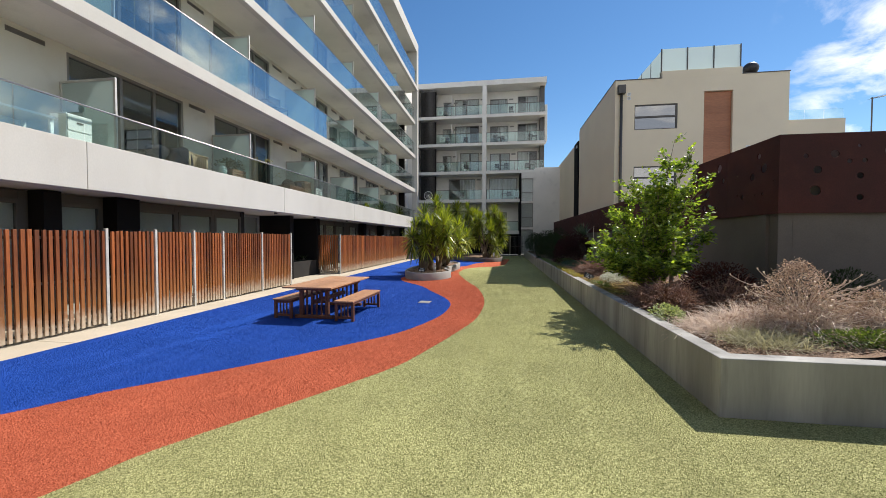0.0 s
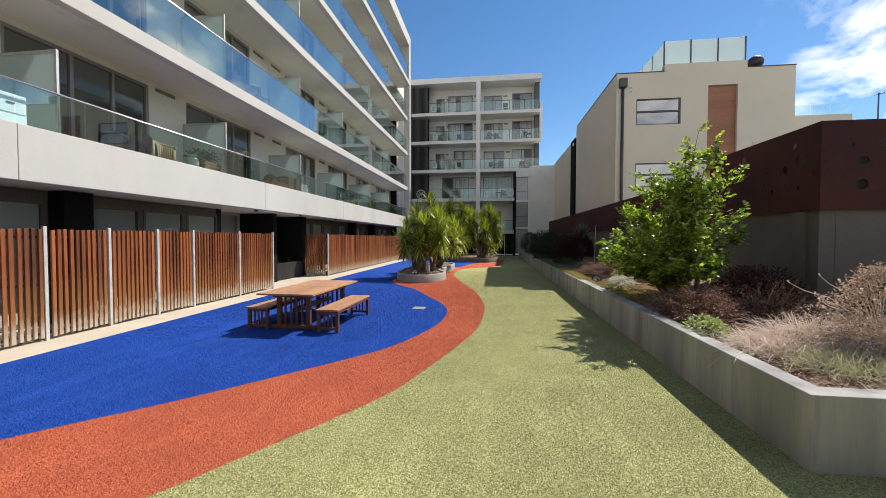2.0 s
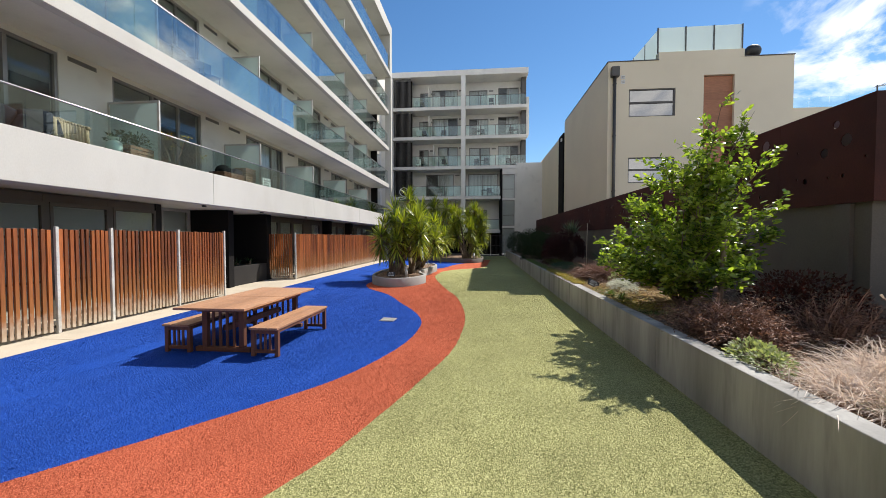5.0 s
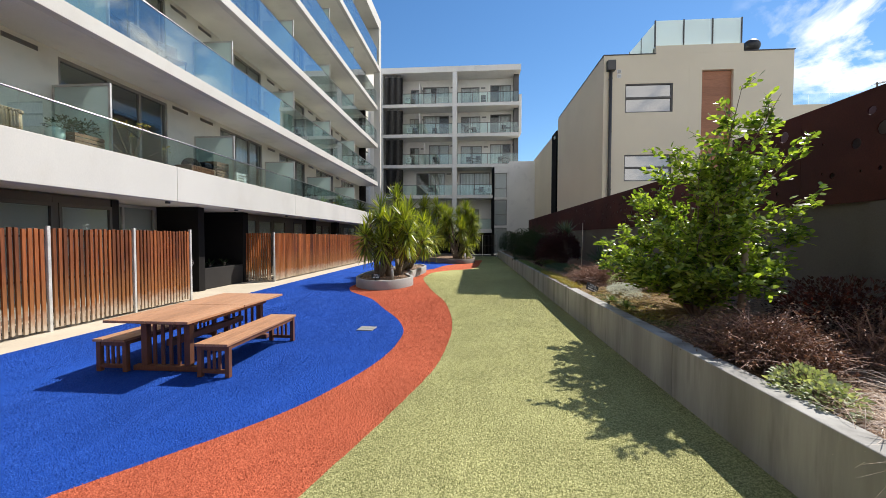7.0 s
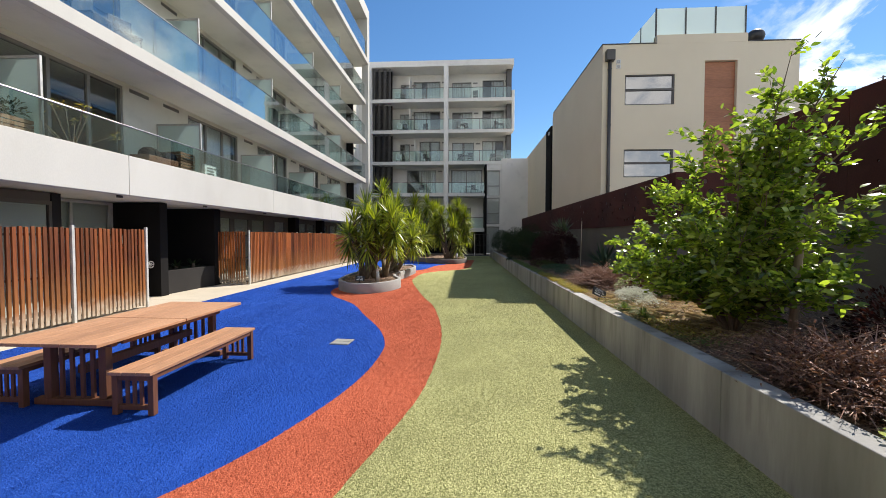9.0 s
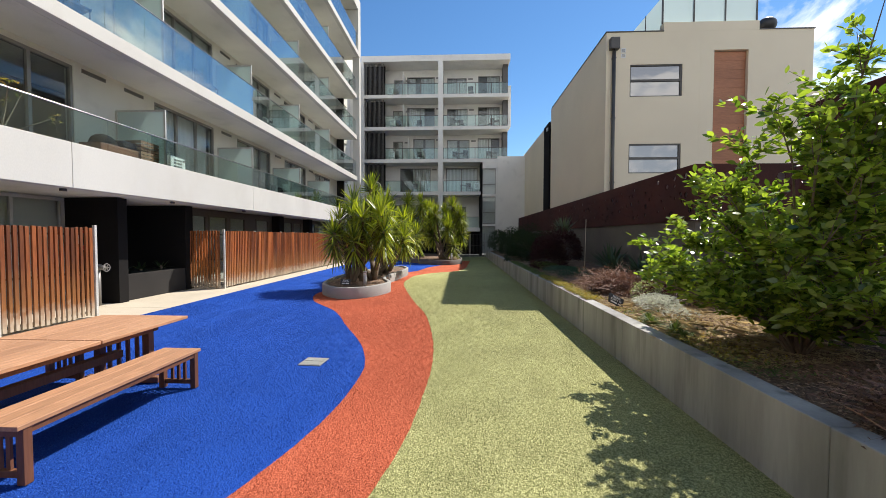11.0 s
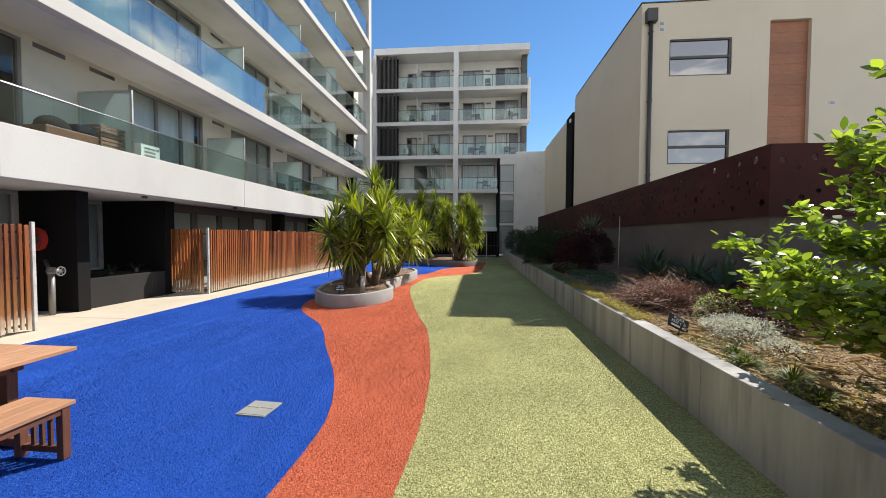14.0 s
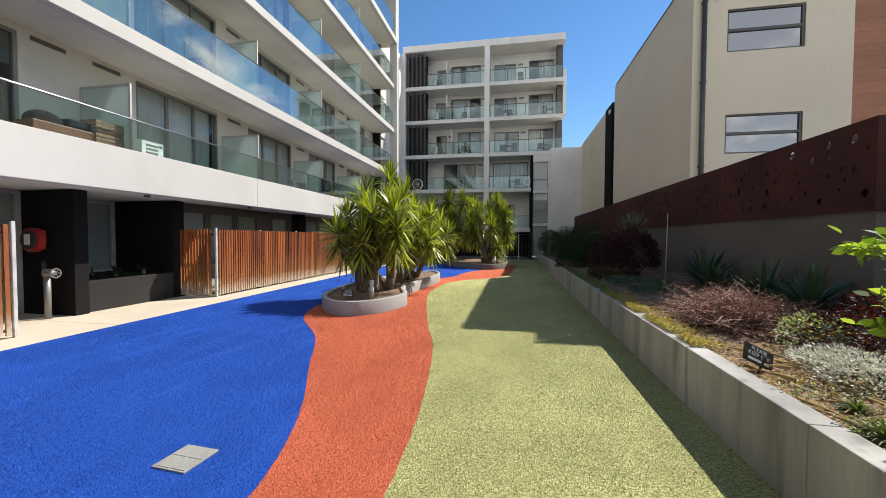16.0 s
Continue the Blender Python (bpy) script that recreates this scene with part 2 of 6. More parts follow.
def slat_wood(name):
    """Oiled hardwood slat: warm brown, grain along z, bleached grey where the foot catches rain."""
    m = mat(name, (0.33, 0.096, 0.024), (0.13, 0.034, 0.010), 0.5, 1.6, 60.0, 0.25, 0.25, random_amt=0.45, stretch=(1, 1, 0.09))
    n, l = m.node_tree.nodes, m.node_tree.links
    b = n["Principled BSDF"]
    src = b.inputs["Base Color"].links[0].from_socket
    geo, sep, no, ad, mr, mx = (n.new(k) for k in ("ShaderNodeNewGeometry", "ShaderNodeSeparateXYZ", "ShaderNodeTexNoise", "ShaderNodeMath", "ShaderNodeMapRange", "ShaderNodeMixRGB"))
    no.inputs["Scale"].default_value, no.inputs["Detail"].default_value = 9.0, 3.0
    l.new(geo.outputs["Position"], sep.inputs["Vector"])
    l.new(geo.outputs["Position"], no.inputs["Vector"])
    ad.operation = "MULTIPLY_ADD"
    ad.inputs[1].default_value = 0.42
    l.new(no.outputs["Fac"], ad.inputs[0])
    l.new(sep.outputs["Z"], ad.inputs[2])
    mr.inputs["From Min"].default_value, mr.inputs["From Max"].default_value = 0.40, 0.76
    mr.inputs["To Min"].default_value, mr.inputs["To Max"].default_value = 0.95, 0.0
    l.new(ad.outputs["Value"], mr.inputs["Value"])
    l.new(mr.outputs["Result"], mx.inputs["Fac"])
    # a golden-brown zone between the bleached foot and the red top
    gr, gm = n.new("ShaderNodeMapRange"), n.new("ShaderNodeMixRGB")
    gr.inputs["From Min"].default_value, gr.inputs["From Max"].default_value = 0.80, 1.55
    gr.inputs["To Min"].default_value, gr.inputs["To Max"].default_value = 0.65, 0.0
    gm.inputs["Color2"].default_value = (0.30, 0.125, 0.034, 1)
    l.new(ad.outputs["Value"], gr.inputs["Value"])
    l.new(gr.outputs["Result"], gm.inputs["Fac"])
    l.new(src, gm.inputs["Color1"])
    l.new(gm.outputs["Color"], mx.inputs["Color1"])
    mx.inputs["Color2"].default_value = (0.45, 0.375, 0.285, 1)
    l.new(mx.outputs["Color"], b.inputs["Base Color"])
    return m


M = {
    "fascia": mat("cream_render", (0.535, 0.525, 0.485), (0.470, 0.460, 0.425), 0.8, 0.7, 60, 0.03, 0.03, stain=0.35, c3=(0.44, 0.41, 0.362), stretch=(1, 0.9, 0.45)),
    "wall": mat("pale_painted_wall", (0.65, 0.63, 0.56), (0.59, 0.57, 0.505), 0.8, 0.7, 70, 0.05, 0.1, stain=0.2),
    "soffit": mat("soffit_paint", (0.66, 0.645, 0.585), (0.59, 0.575, 0.52), 0.85, 0.5, 60, 0.05, 0.1, stain=0.25),
    "rear_wall": mat("grey_render", (0.78, 0.755, 0.705), (0.71, 0.69, 0.645), 0.8, 0.5, 50, 0.06, 0.1, stain=0.3),
    "rear_slab": mat("rear_slab_paint", (0.76, 0.745, 0.705), (0.68, 0.665, 0.63), 0.8, 0.6, 50, 0.05, 0.1, stain=0.2),
    "dark_frame": mat("dark_aluminium", (0.10, 0.095, 0.09), (0.075, 0.07, 0.066), 0.45, 1.0, 60, 0.08, 0.03, metal=0.3),
    "grey_frame": mat("grey_aluminium", (0.26, 0.25, 0.235), (0.21, 0.2, 0.19), 0.45, 1.0, 60, 0.06, 0.03, metal=0.3),
    "steel": mat("brushed_steel", (0.40, 0.40, 0.40), (0.33, 0.33, 0.33), 0.33, 1.5, 80, 0.08, 0.05, metal=1.0),
    "galv": mat("galvanised_steel", (0.58, 0.57, 0.54), (0.45, 0.44, 0.42), 0.5, 4.0, 60, 0.12, 0.08, metal=0.5),
    "pale_steel": mat("weathered_galvanised_post", (0.60, 0.585, 0.54), (0.44, 0.425, 0.39), 0.6, 4.0, 60, 0.12, 0.08, metal=0.1, stain=0.3),
    "black": mat("charcoal_render", (0.012, 0.011, 0.011), (0.009, 0.0085, 0.0085), 0.85, 0.8, 60, 0.12, 0.1, spec=0.15),
    "charcoal": mat("charcoal_paint", (0.036, 0.034, 0.033), (0.028, 0.026, 0.025), 0.85, 0.8, 60, 0.1, 0.1, spec=0.15),
    "room": mat("dim_room", (0.25, 0.24, 0.22), (0.19, 0.18, 0.17), 0.9, 0.6, 30, 0.05, 0.0),
    "curtain": mat("pale_curtain", (0.80, 0.79, 0.75), (0.72, 0.71, 0.68), 0.9, 1.2, 40, 0.06, 0.1, random_amt=0.15),
    "blind": mat("grey_roller_blind", (0.56, 0.56, 0.50), (0.50, 0.50, 0.445), 0.85, 1.2, 60, 0.05, 0.05, random_amt=0.2),
    "concrete": mat("planter_concrete", (0.41, 0.405, 0.385), (0.215, 0.212, 0.203), 0.85, 1.3, 30, 0.05, 0.05, stain=0.8, c3=(0.12, 0.118, 0.112), stretch=(1.2, 1.2, 0.16)),
    "planter_white": mat("planter_render", (0.33, 0.323, 0.31), (0.25, 0.245, 0.235), 0.85, 1.0, 55, 0.08, 0.15, stain=0.4, c3=(0.25, 0.24, 0.22)),
    "path": mat("honed_concrete_path", (0.53, 0.465, 0.365), (0.45, 0.395, 0.305), 0.8, 0.8, 70, 0.08, 0.12, stain=0.35, c3=(0.36, 0.31, 0.24)),
    "boundary": mat("boundary_concrete", (0.150, 0.134, 0.119), (0.118, 0.105, 0.094), 0.85, 0.8, 45, 0.07, 0.12, stain=0.3),
    "corten": mat("weathered_steel", (0.078, 0.017, 0.012), (0.046, 0.010, 0.008), 0.8, 1.0, 45, 0.18, 0.15, metal=0.15, stain=0.4, c3=(0.085, 0.026, 0.016)),
    "house": mat("beige_render", (0.82, 0.725, 0.555), (0.76, 0.67, 0.51), 0.85, 0.35, 60, 0.04, 0.10, stain=0.22, c3=(0.69, 0.605, 0.475)),
    "cladding": mat("orange_timber_cladding", (0.42, 0.175, 0.085), (0.34, 0.135, 0.066), 0.55, 1.2, 40, 0.14, 0.1, stretch=(0.15, 1, 1), random_amt=0.12),
    "table_wood": mat("oiled_table_timber", (0.44, 0.235, 0.13), (0.32, 0.160, 0.085), 0.5, 1.5, 50, 0.18, 0.15, stretch=(1, 0.10, 1), random_amt=0.12),
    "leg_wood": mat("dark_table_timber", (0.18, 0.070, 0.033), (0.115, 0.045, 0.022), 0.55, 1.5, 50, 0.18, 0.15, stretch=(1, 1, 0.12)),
    "slat": slat_wood("fence_hardwood"),
    "soil": mat("bark_mulch", (0.25, 0.160, 0.105), (0.13, 0.082, 0.055), 0.95, 2.2, 50, 0.5, 1.0, stain=0.5, c3=(0.34, 0.25, 0.16), bump_dist=0.03),
    "chip": mat("bark_chips", (0.46, 0.32, 0.22), (0.26, 0.165, 0.11), 0.9, 3.0, 40, 0.2, 0.1, island=0.5),
    "asphalt": mat("outer_ground", (0.16, 0.155, 0.15), (0.12, 0.117, 0.11), 0.9, 0.2, 20, 0.15, 0.2),
    "bark": mat("grey_brown_bark", (0.20, 0.15, 0.105), (0.13, 0.095, 0.065), 0.9, 4.0, 40, 0.25, 0.6, stretch=(1, 1, 0.25)),
    "stake": mat("weathered_stake_timber", (0.36, 0.28, 0.20), (0.24, 0.18, 0.125), 0.85, 4.0, 50, 0.2, 0.3, stretch=(1, 1, 0.15)),
    "grate": mat("drain_metal", (0.34, 0.345, 0.32), (0.26, 0.265, 0.245), 0.5, 3.0, 60, 0.15, 0.1, metal=0.4),
    "white": mat("white_enamel", (0.80, 0.80, 0.78), (0.74, 0.74, 0.72), 0.5, 2.0, 50, 0.04, 0.02),
    "wicker": mat("tan_wicker", (0.42, 0.30, 0.18), (0.32, 0.22, 0.13), 0.8, 8.0, 90, 0.3, 0.6),
    "crate": mat("crate_timber", (0.27, 0.145, 0.08), (0.17, 0.09, 0.055), 0.7, 3.0, 60, 0.2, 0.2),
    "mint": mat("mint_ceramic", (0.55, 0.66, 0.62), (0.48, 0.60, 0.56), 0.3, 2.0, 50, 0.05, 0.02),
    "taupe": mat("taupe_aluminium", (0.125, 0.112, 0.096), (0.10, 0.09, 0.078), 0.55, 1.0, 60, 0.06, 0.03, metal=0.1),
    "navy": mat("dark_navy_cloth", (0.016, 0.018, 0.026), (0.030, 0.032, 0.042), 0.95, 6.0, 70, 0.3, 0.3, spec=0.05),
    "black_plastic": mat("black_plastic", (0.022, 0.022, 0.023), (0.03, 0.03, 0.031), 0.45, 3.0, 60, 0.1, 0.05),
    "red": mat("red_enamel", (0.42, 0.035, 0.025), (0.34, 0.025, 0.02), 0.4, 3.0, 60, 0.08, 0.03),
    "glass": glass("balustrade_glass", (0.84, 0.95, 0.94), 0.0, 0.06, 1.8),
    "pane": glass("window_pane", (0.84, 0.87, 0.87), 0.0, 0.04, 5.0),
    "house_pane": glass("mirror_tinted_pane", (0.10, 0.12, 0.14), 0.01, 0.34, 3.0),
    "deck_glass": frosted("milky_deck_glass", (0.72, 0.80, 0.80), 0.6),
    "frost": frosted("frosted_divider_glass", (0.55, 0.64, 0.62), 0.45),
    "blue_turf": turf("blue_turf", (0.011, 0.060, 0.32), (0.016, 0.076, 0.375), (0.009, 0.052, 0.285), 0.40),
    "red_turf": turf("terracotta_turf", (0.44, 0.106, 0.055), (0.58, 0.165, 0.088), (0.31, 0.068, 0.034), 0.16),
    "green_turf": turf("green_turf", (0.295, 0.300, 0.124), (0.545, 0.525, 0.26), (0.115, 0.125, 0.044), 0.10),
}

# ---- building helpers ----


def bx(bm, x0, y0, z0, x1, y1, z1, bevel=0.0):
    """Add a box to bm, its edges rounded off by bevel."""
    r = bmesh.ops.create_cube(bm, size=1.0, matrix=Matrix.LocRotScale(((x0 + x1) / 2, (y0 + y1) / 2, (z0 + z1) / 2), None, (abs(x1 - x0), abs(y1 - y0), abs(z1 - z0))))
    if bevel:
        edges = list({e for v in r["verts"] for e in v.link_edges})
        bmesh.ops.bevel(bm, geom=edges, offset=bevel, segments=2, affect="EDGES", profile=0.5)
    return bm


def box(*dims, bevel=0.0):
    return bx(bmesh.new(), *dims, bevel=bevel)


def tube(bm, a, b, r0, r1=None, n=10):
    """Add a tapered round bar from a to b."""
    a, b = Vector(a), Vector(b)
    d = b - a
    m = Matrix.Translation((a + b) / 2) @ d.to_track_quat("Z", "Y").to_matrix().to_4x4()
    bmesh.ops.create_cone(bm, cap_ends=True, segments=n, radius1=r0, radius2=r0 if r1 is None else r1, depth=d.length, matrix=m)
    return bm


def to_mesh(name, bm, material, smooth=False):
    me = bpy.data.meshes.new(name)
    bm.to_mesh(me)
    bm.free()
    me.materials.append(material)
    if smooth:
        me.polygons.foreach_set("use_smooth", [True] * len(me.polygons))
    return me


def mesh_from(name, verts, faces, material, smooth=False):
    me = bpy.data.meshes.new(name)
    me.from_pydata([tuple(v) for v in verts], [], faces)
    me.materials.append(material)
    if smooth:
        me.polygons.foreach_set("use_smooth", [True] * len(me.polygons))
    me.update()
    return me


def part(name, shape, material, parent, label="", smooth=False):
    """Link a bmesh or mesh as one mesh object under a thing or a part."""
    me = to_mesh(name, shape, material, smooth) if isinstance(shape, bmesh.types.BMesh) else shape
    ob = new(name, me)
    ob.parent = parent
    if label:
        tagged(ob, label)
    return ob


def piece(name, me, parent, m):
    """One more object on a shared mesh, placed by m relative to its parent."""
    ob = new(name, me)
    ob.parent = parent
    ob.matrix_basis = m
    return ob


def thing(name, at, label, category, group="", kind="", turn=0.0):
    ob = new(name)
    ob.empty_display_size = 0.1
    ob.matrix_basis = pose(*at, 0, 0, turn)
    return tagged(ob, label, category, group, kind)


def solid(name, bm, material, label, category, group="", kind="", smooth=False):
    return tagged(new(name, to_mesh(name, bm, material, smooth)), label, category, group, kind)


def no_shadow(ob):
    ob.visible_shadow = False
    return ob


def curve_x(points, y):
    """Smooth x at y along a line of (x, y) points in rising y."""
    pts = sorted(points, key=lambda p: p[1])
    if y <= pts[0][1]:
        return pts[0][0]
    if y >= pts[-1][1]:
        return pts[-1][0]
    i = max(k for k in range(len(pts) - 1) if pts[k][1] <= y)
    p1, p2 = pts[i], pts[i + 1]
    p0, p3 = pts[max(i - 1, 0)], pts[min(i + 2, len(pts) - 1)]
    u = (y - p1[1]) / (p2[1] - p1[1])
    m1 = (p2[0] - p0[0]) / max(p2[1] - p0[1], 1e-6) * (p2[1] - p1[1])
    m2 = (p3[0] - p1[0]) / max(p3[1] - p1[1], 1e-6) * (p2[1] - p1[1])
    return (2 * u**3 - 3 * u**2 + 1) * p1[0] + (u**3 - 2 * u**2 + u) * m1 + (-2 * u**3 + 3 * u**2) * p2[0] + (u**3 - u**2) * m2


# ---- ground ----
PATH_Z = 0.12
BLUE_X = -4.53


def ground_z(x):
    """The court rises gently to the path by the left building."""
    u = min(max((-2.9 - x) / (-2.9 - BLUE_X), 0.0), 1.0)
    return (PATH_Z - 0.006) * u * u * (3 - 2 * u)


BLUE_EDGE = [(-4.53, 0.85), (-4.0, 1.4), (-2.78, 2.59), (-2.25, 3.31), (-1.44, 4.17), (-0.42, 5.42), (0.33, 6.45), (0.73, 7.45), (0.95, 8.45), (0.99, 9.4), (0.92, 10.05),
             (0.60, 11.0), (0.0, 12.2), (-0.72, 13.65), (-1.83, 15.15), (-2.2, 16.6), (-1.7, 19.0), (-1.2, 21.0), (-0.55, 23.2), (0.05, 24.3), (0.49, 26.7), (1.2, 28.4), (1.4, 29.5)]
RED_EDGE = [(-4.53, -3.5), (-3.6, -2.3), (-2.6, -1.0), (-1.8, 0.2), (-1.25, 1.0), (-0.86, 1.65), (-0.64, 2.21), (0.0, 3.23), (0.86, 4.65), (1.18, 5.6), (1.46, 6.6), (1.76, 7.9), (1.86, 9.1), (1.88, 10.1),
            (1.79, 11.4), (1.47, 13.45), (1.09, 14.8), (0.53, 17.1), (0.12, 19.2), (0.12, 20.5), (0.27, 22.0), (0.95, 23.2), (2.05, 24.3), (2.6, 26.2), (2.8, 29.0), (3.0, 31.6)]
LAWN_X, NEAR_Y, FAR_Y = 4.60, -7.0, 38.6


def strip(name, left, right, y0, y1, z, material, label, category):
    """A sheet between two lines x(y), following the ground."""
    verts, faces, cols = [], [], 10
    rows = int((y1 - y0) / 0.12) + 1
    for j in range(rows):
        y = y0 + (y1 - y0) * j / (rows - 1)
        a, b = left(y), right(y)
        for i in range(cols + 1):
            x = a + (b - a) * i / cols
            verts.append((x, y, z + ground_z(x)))
    for j in range(rows - 1):
        for i in range(cols):
            k = j * (cols + 1) + i
            faces.append((k, k + 1, k + cols + 2, k + cols + 1))
    return tagged(new(name, mesh_from(name, verts, faces, material, True)), label, category, kind="structure")


def edge_wobble(y):
    return 0.003 * math.sin(y * 13) + 0.002 * math.sin(y * 23 + 1)


tagged(new("ground", mesh_from("ground", [(-900, -900, -0.12), (900, -900, -0.12), (900, 900, -0.12), (-900, 900, -0.12)], [(0, 1, 2, 3)], M["asphalt"])), "grey paved ground reaching out past the court", "ground", kind="structure")
solid("courtyard_slab", box(-9.9, NEAR_Y, -0.3, 14.0, FAR_Y + 4.0, -0.012), M["boundary"], "concrete base slab under the court", "slab", kind="structure")
blue_line = lambda y: max(curve_x(BLUE_EDGE, y), BLUE_X) + edge_wobble(y) * 0.7
red_line = lambda y: max(curve_x(RED_EDGE, y), BLUE_X) + edge_wobble(y + 3)
# Unseen wall, added tall and dark to keep low sky off near faces.
solid("near_sky_blocker", box(-4.6, NEAR_Y - 0.4, -0.3, 14.0, NEAR_Y - 0.003, 9.5), M["boundary"], "unseen dark wall added behind the start to block low sky", "wall", kind="structure")
strip("turf_blue", lambda y: BLUE_X, blue_line, 0.85, 36.5, 0.002, M["blue_turf"], "royal blue short artificial turf play area", "turf")
strip("turf_red", lambda y: blue_line(y) if y > 0.85 else BLUE_X, red_line, -3.5, 32.5, 0.004, M["red_turf"], "terracotta red artificial turf band", "turf")
strip("turf_green", lambda y: red_line(y) if -3.5 < y < 32.5 else (BLUE_X if y <= -3.5 else 1.6), lambda y: LAWN_X if y > 3.76 else 13.9, NEAR_Y, FAR_Y, 0.006, M["green_turf"], "sunlit yellow-green artificial lawn", "turf")
path = thing("pavement", (0, 0, 0), "cream honed concrete path beside the timber fence", "path", kind="structure")
for y0 in np.arange(NEAR_Y, 36.5, 2.9):
    part("paving_slab", box(-9.0, y0 + 0.004, -0.1, BLUE_X - 0.001, min(y0 + 2.9, 36.5) - 0.004, PATH_Z, bevel=0.003), M["path"], path)

# ---- apartment block along the path ----
WALL_X, EDGE_X, BLOCK_END, BLOCK_START = -6.7, -5.22, 32.3, -6.0
SLABS = [(2.73, 3.61), (5.86, 6.17), (8.86, 9.14), (11.80, 12.08), (14.80, 15.12)]
FLOORS = [3.12, 6.10, 9.08, 12.02, 15.06]
RAILS = [4.29, 7.27, 10.27, 13.30, 16.35]
ROOF_Z = 18.35
BAY, BAY0 = 4.125, 10.19
block = thing("apartment_block", (0, 0, 0), "cream rendered apartment block with long glass-fronted balconies", "apartment building", kind="structure")


def slab_run(z0, z1, x_in, x_out, y0, y1, length):
    """Fascia units end to end, with fine joints."""
    y = y0
    while y < y1 - 0.01:
        e = min(y + length, y1)
        part("balcony_fascia", box(x_in, y + 0.004, z0, x_out, e - 0.004, z1, bevel=0.008), M["fascia"], block)
        y = e


for k, (z0, z1) in enumerate(SLABS):
    out = EDGE_X if k < 4 else -5.05
    y_end = BLOCK_END if k < 4 else BLOCK_END + 0.4
    slab_run(z0, z1, out - 0.22, out, -7.4 if k == 0 else BLOCK_START, y_end, 6.4 if k == 0 else 40)
    part("balcony_slab", box(-10.0, BLOCK_START, max(z0, FLOORS[k] - 0.30) if k else z0 + 0.03, out - 0.2205, y_end, FLOORS[k]), M["soffit"], block)
part("roof", box(-10.0, BLOCK_START, 18.05, -5.05, BLOCK_END + 0.4, ROOF_Z + 0.55, bevel=0.01), M["fascia"], block)
part("end_wall", box(-10.0, BLOCK_END - 0.25, 15.125, -5.05, BLOCK_END + 0.4, 18.045, bevel=0.01), M["fascia"], block)
part("end_pier", box(-5.55, BLOCK_END + 0.004, 0.1, -5.06, BLOCK_END + 0.40, 14.79, bevel=0.01), M["fascia"], block)
part("end_wall", box(-10.0, BLOCK_END - 0.2, 0.1, -6.2, BLOCK_END - 0.004, 14.79), M["black"], block)
part("back_wall", box(-10.2, BLOCK_START, -0.1, -10.0, BLOCK_END, ROOF_Z), M["room"], block)
part("gable_wall", box(-10.0, BLOCK_START - 0.2, -0.1, EDGE_X, BLOCK_START, ROOF_Z), M["wall"], block)
part("room_back", box(-9.2, BLOCK_START, 0.1, -9.1, BLOCK_END - 0.25, 18.0), M["room"], block)

# wall piers between windows, windows, vents, floor by floor
bays = list(range(-3, 6))


def window_span(k):
    y = BAY0 + BAY * k
    return (y + 0.14, y + 3.08) if k <= 0 else (y + 1.28, y + 3.98)


def vent_span(k):
    y = BAY0 + BAY * k
    return (y + 3.27, y + 3.90) if k <= 0 else (y + 0.28, y + 0.92)


def sliding_window(at, width, height, split, frame_mat, curtain=0.0, blind=0.0):
    """Framed window in a wall facing +x; built from its lower corner, running along y."""
    w = thing("window", at, "dark aluminium-framed sliding window onto a balcony", "window", "balcony windows", "structure")
    fr = bmesh.new()
    for a, b, c, d in ((0, 0.06, 0, height), (width - 0.06, width, 0, height), (0.06, width - 0.06, height - 0.07, height), (0.06, width - 0.06, 0, 0.06)):
        bx(fr, -0.10, a, c, 0.0, b, d)
    for s in split:
        bx(fr, -0.09, s * width - 0.035, 0.06, -0.012, s * width + 0.035, height - 0.07)
    part("window_frame", fr, frame_mat, w)
    edges = [0.0, *split, 1.0]
    for a, b in zip(edges, edges[1:]):
        no_shadow(part("pane", box(-0.056, a * width + 0.05, 0.055, -0.050, b * width - 0.05, height - 0.065), M["pane"], w))
    if curtain:
        vs, fs, steps = [], [], 60
        for i in range(steps + 1):
            y = 0.08 + (width - 0.16) * curtain * i / steps
            x = -0.20 + 0.035 * math.sin(i * 1.15)
            vs += [(x, y, 0.03), (x, y, height - 0.02)]
        fs = [(2 * i, 2 * i + 2, 2 * i + 3, 2 * i + 1) for i in range(steps)]
        part("curtain", mesh_from("curtain", vs, fs, M["curtain"], True), M["curtain"], w)
    if blind:
        part("roller_blind", box(-0.16, 0.08, height * (1 - blind), -0.15, width - 0.08, height - 0.02), M["blind"], w)
    return w


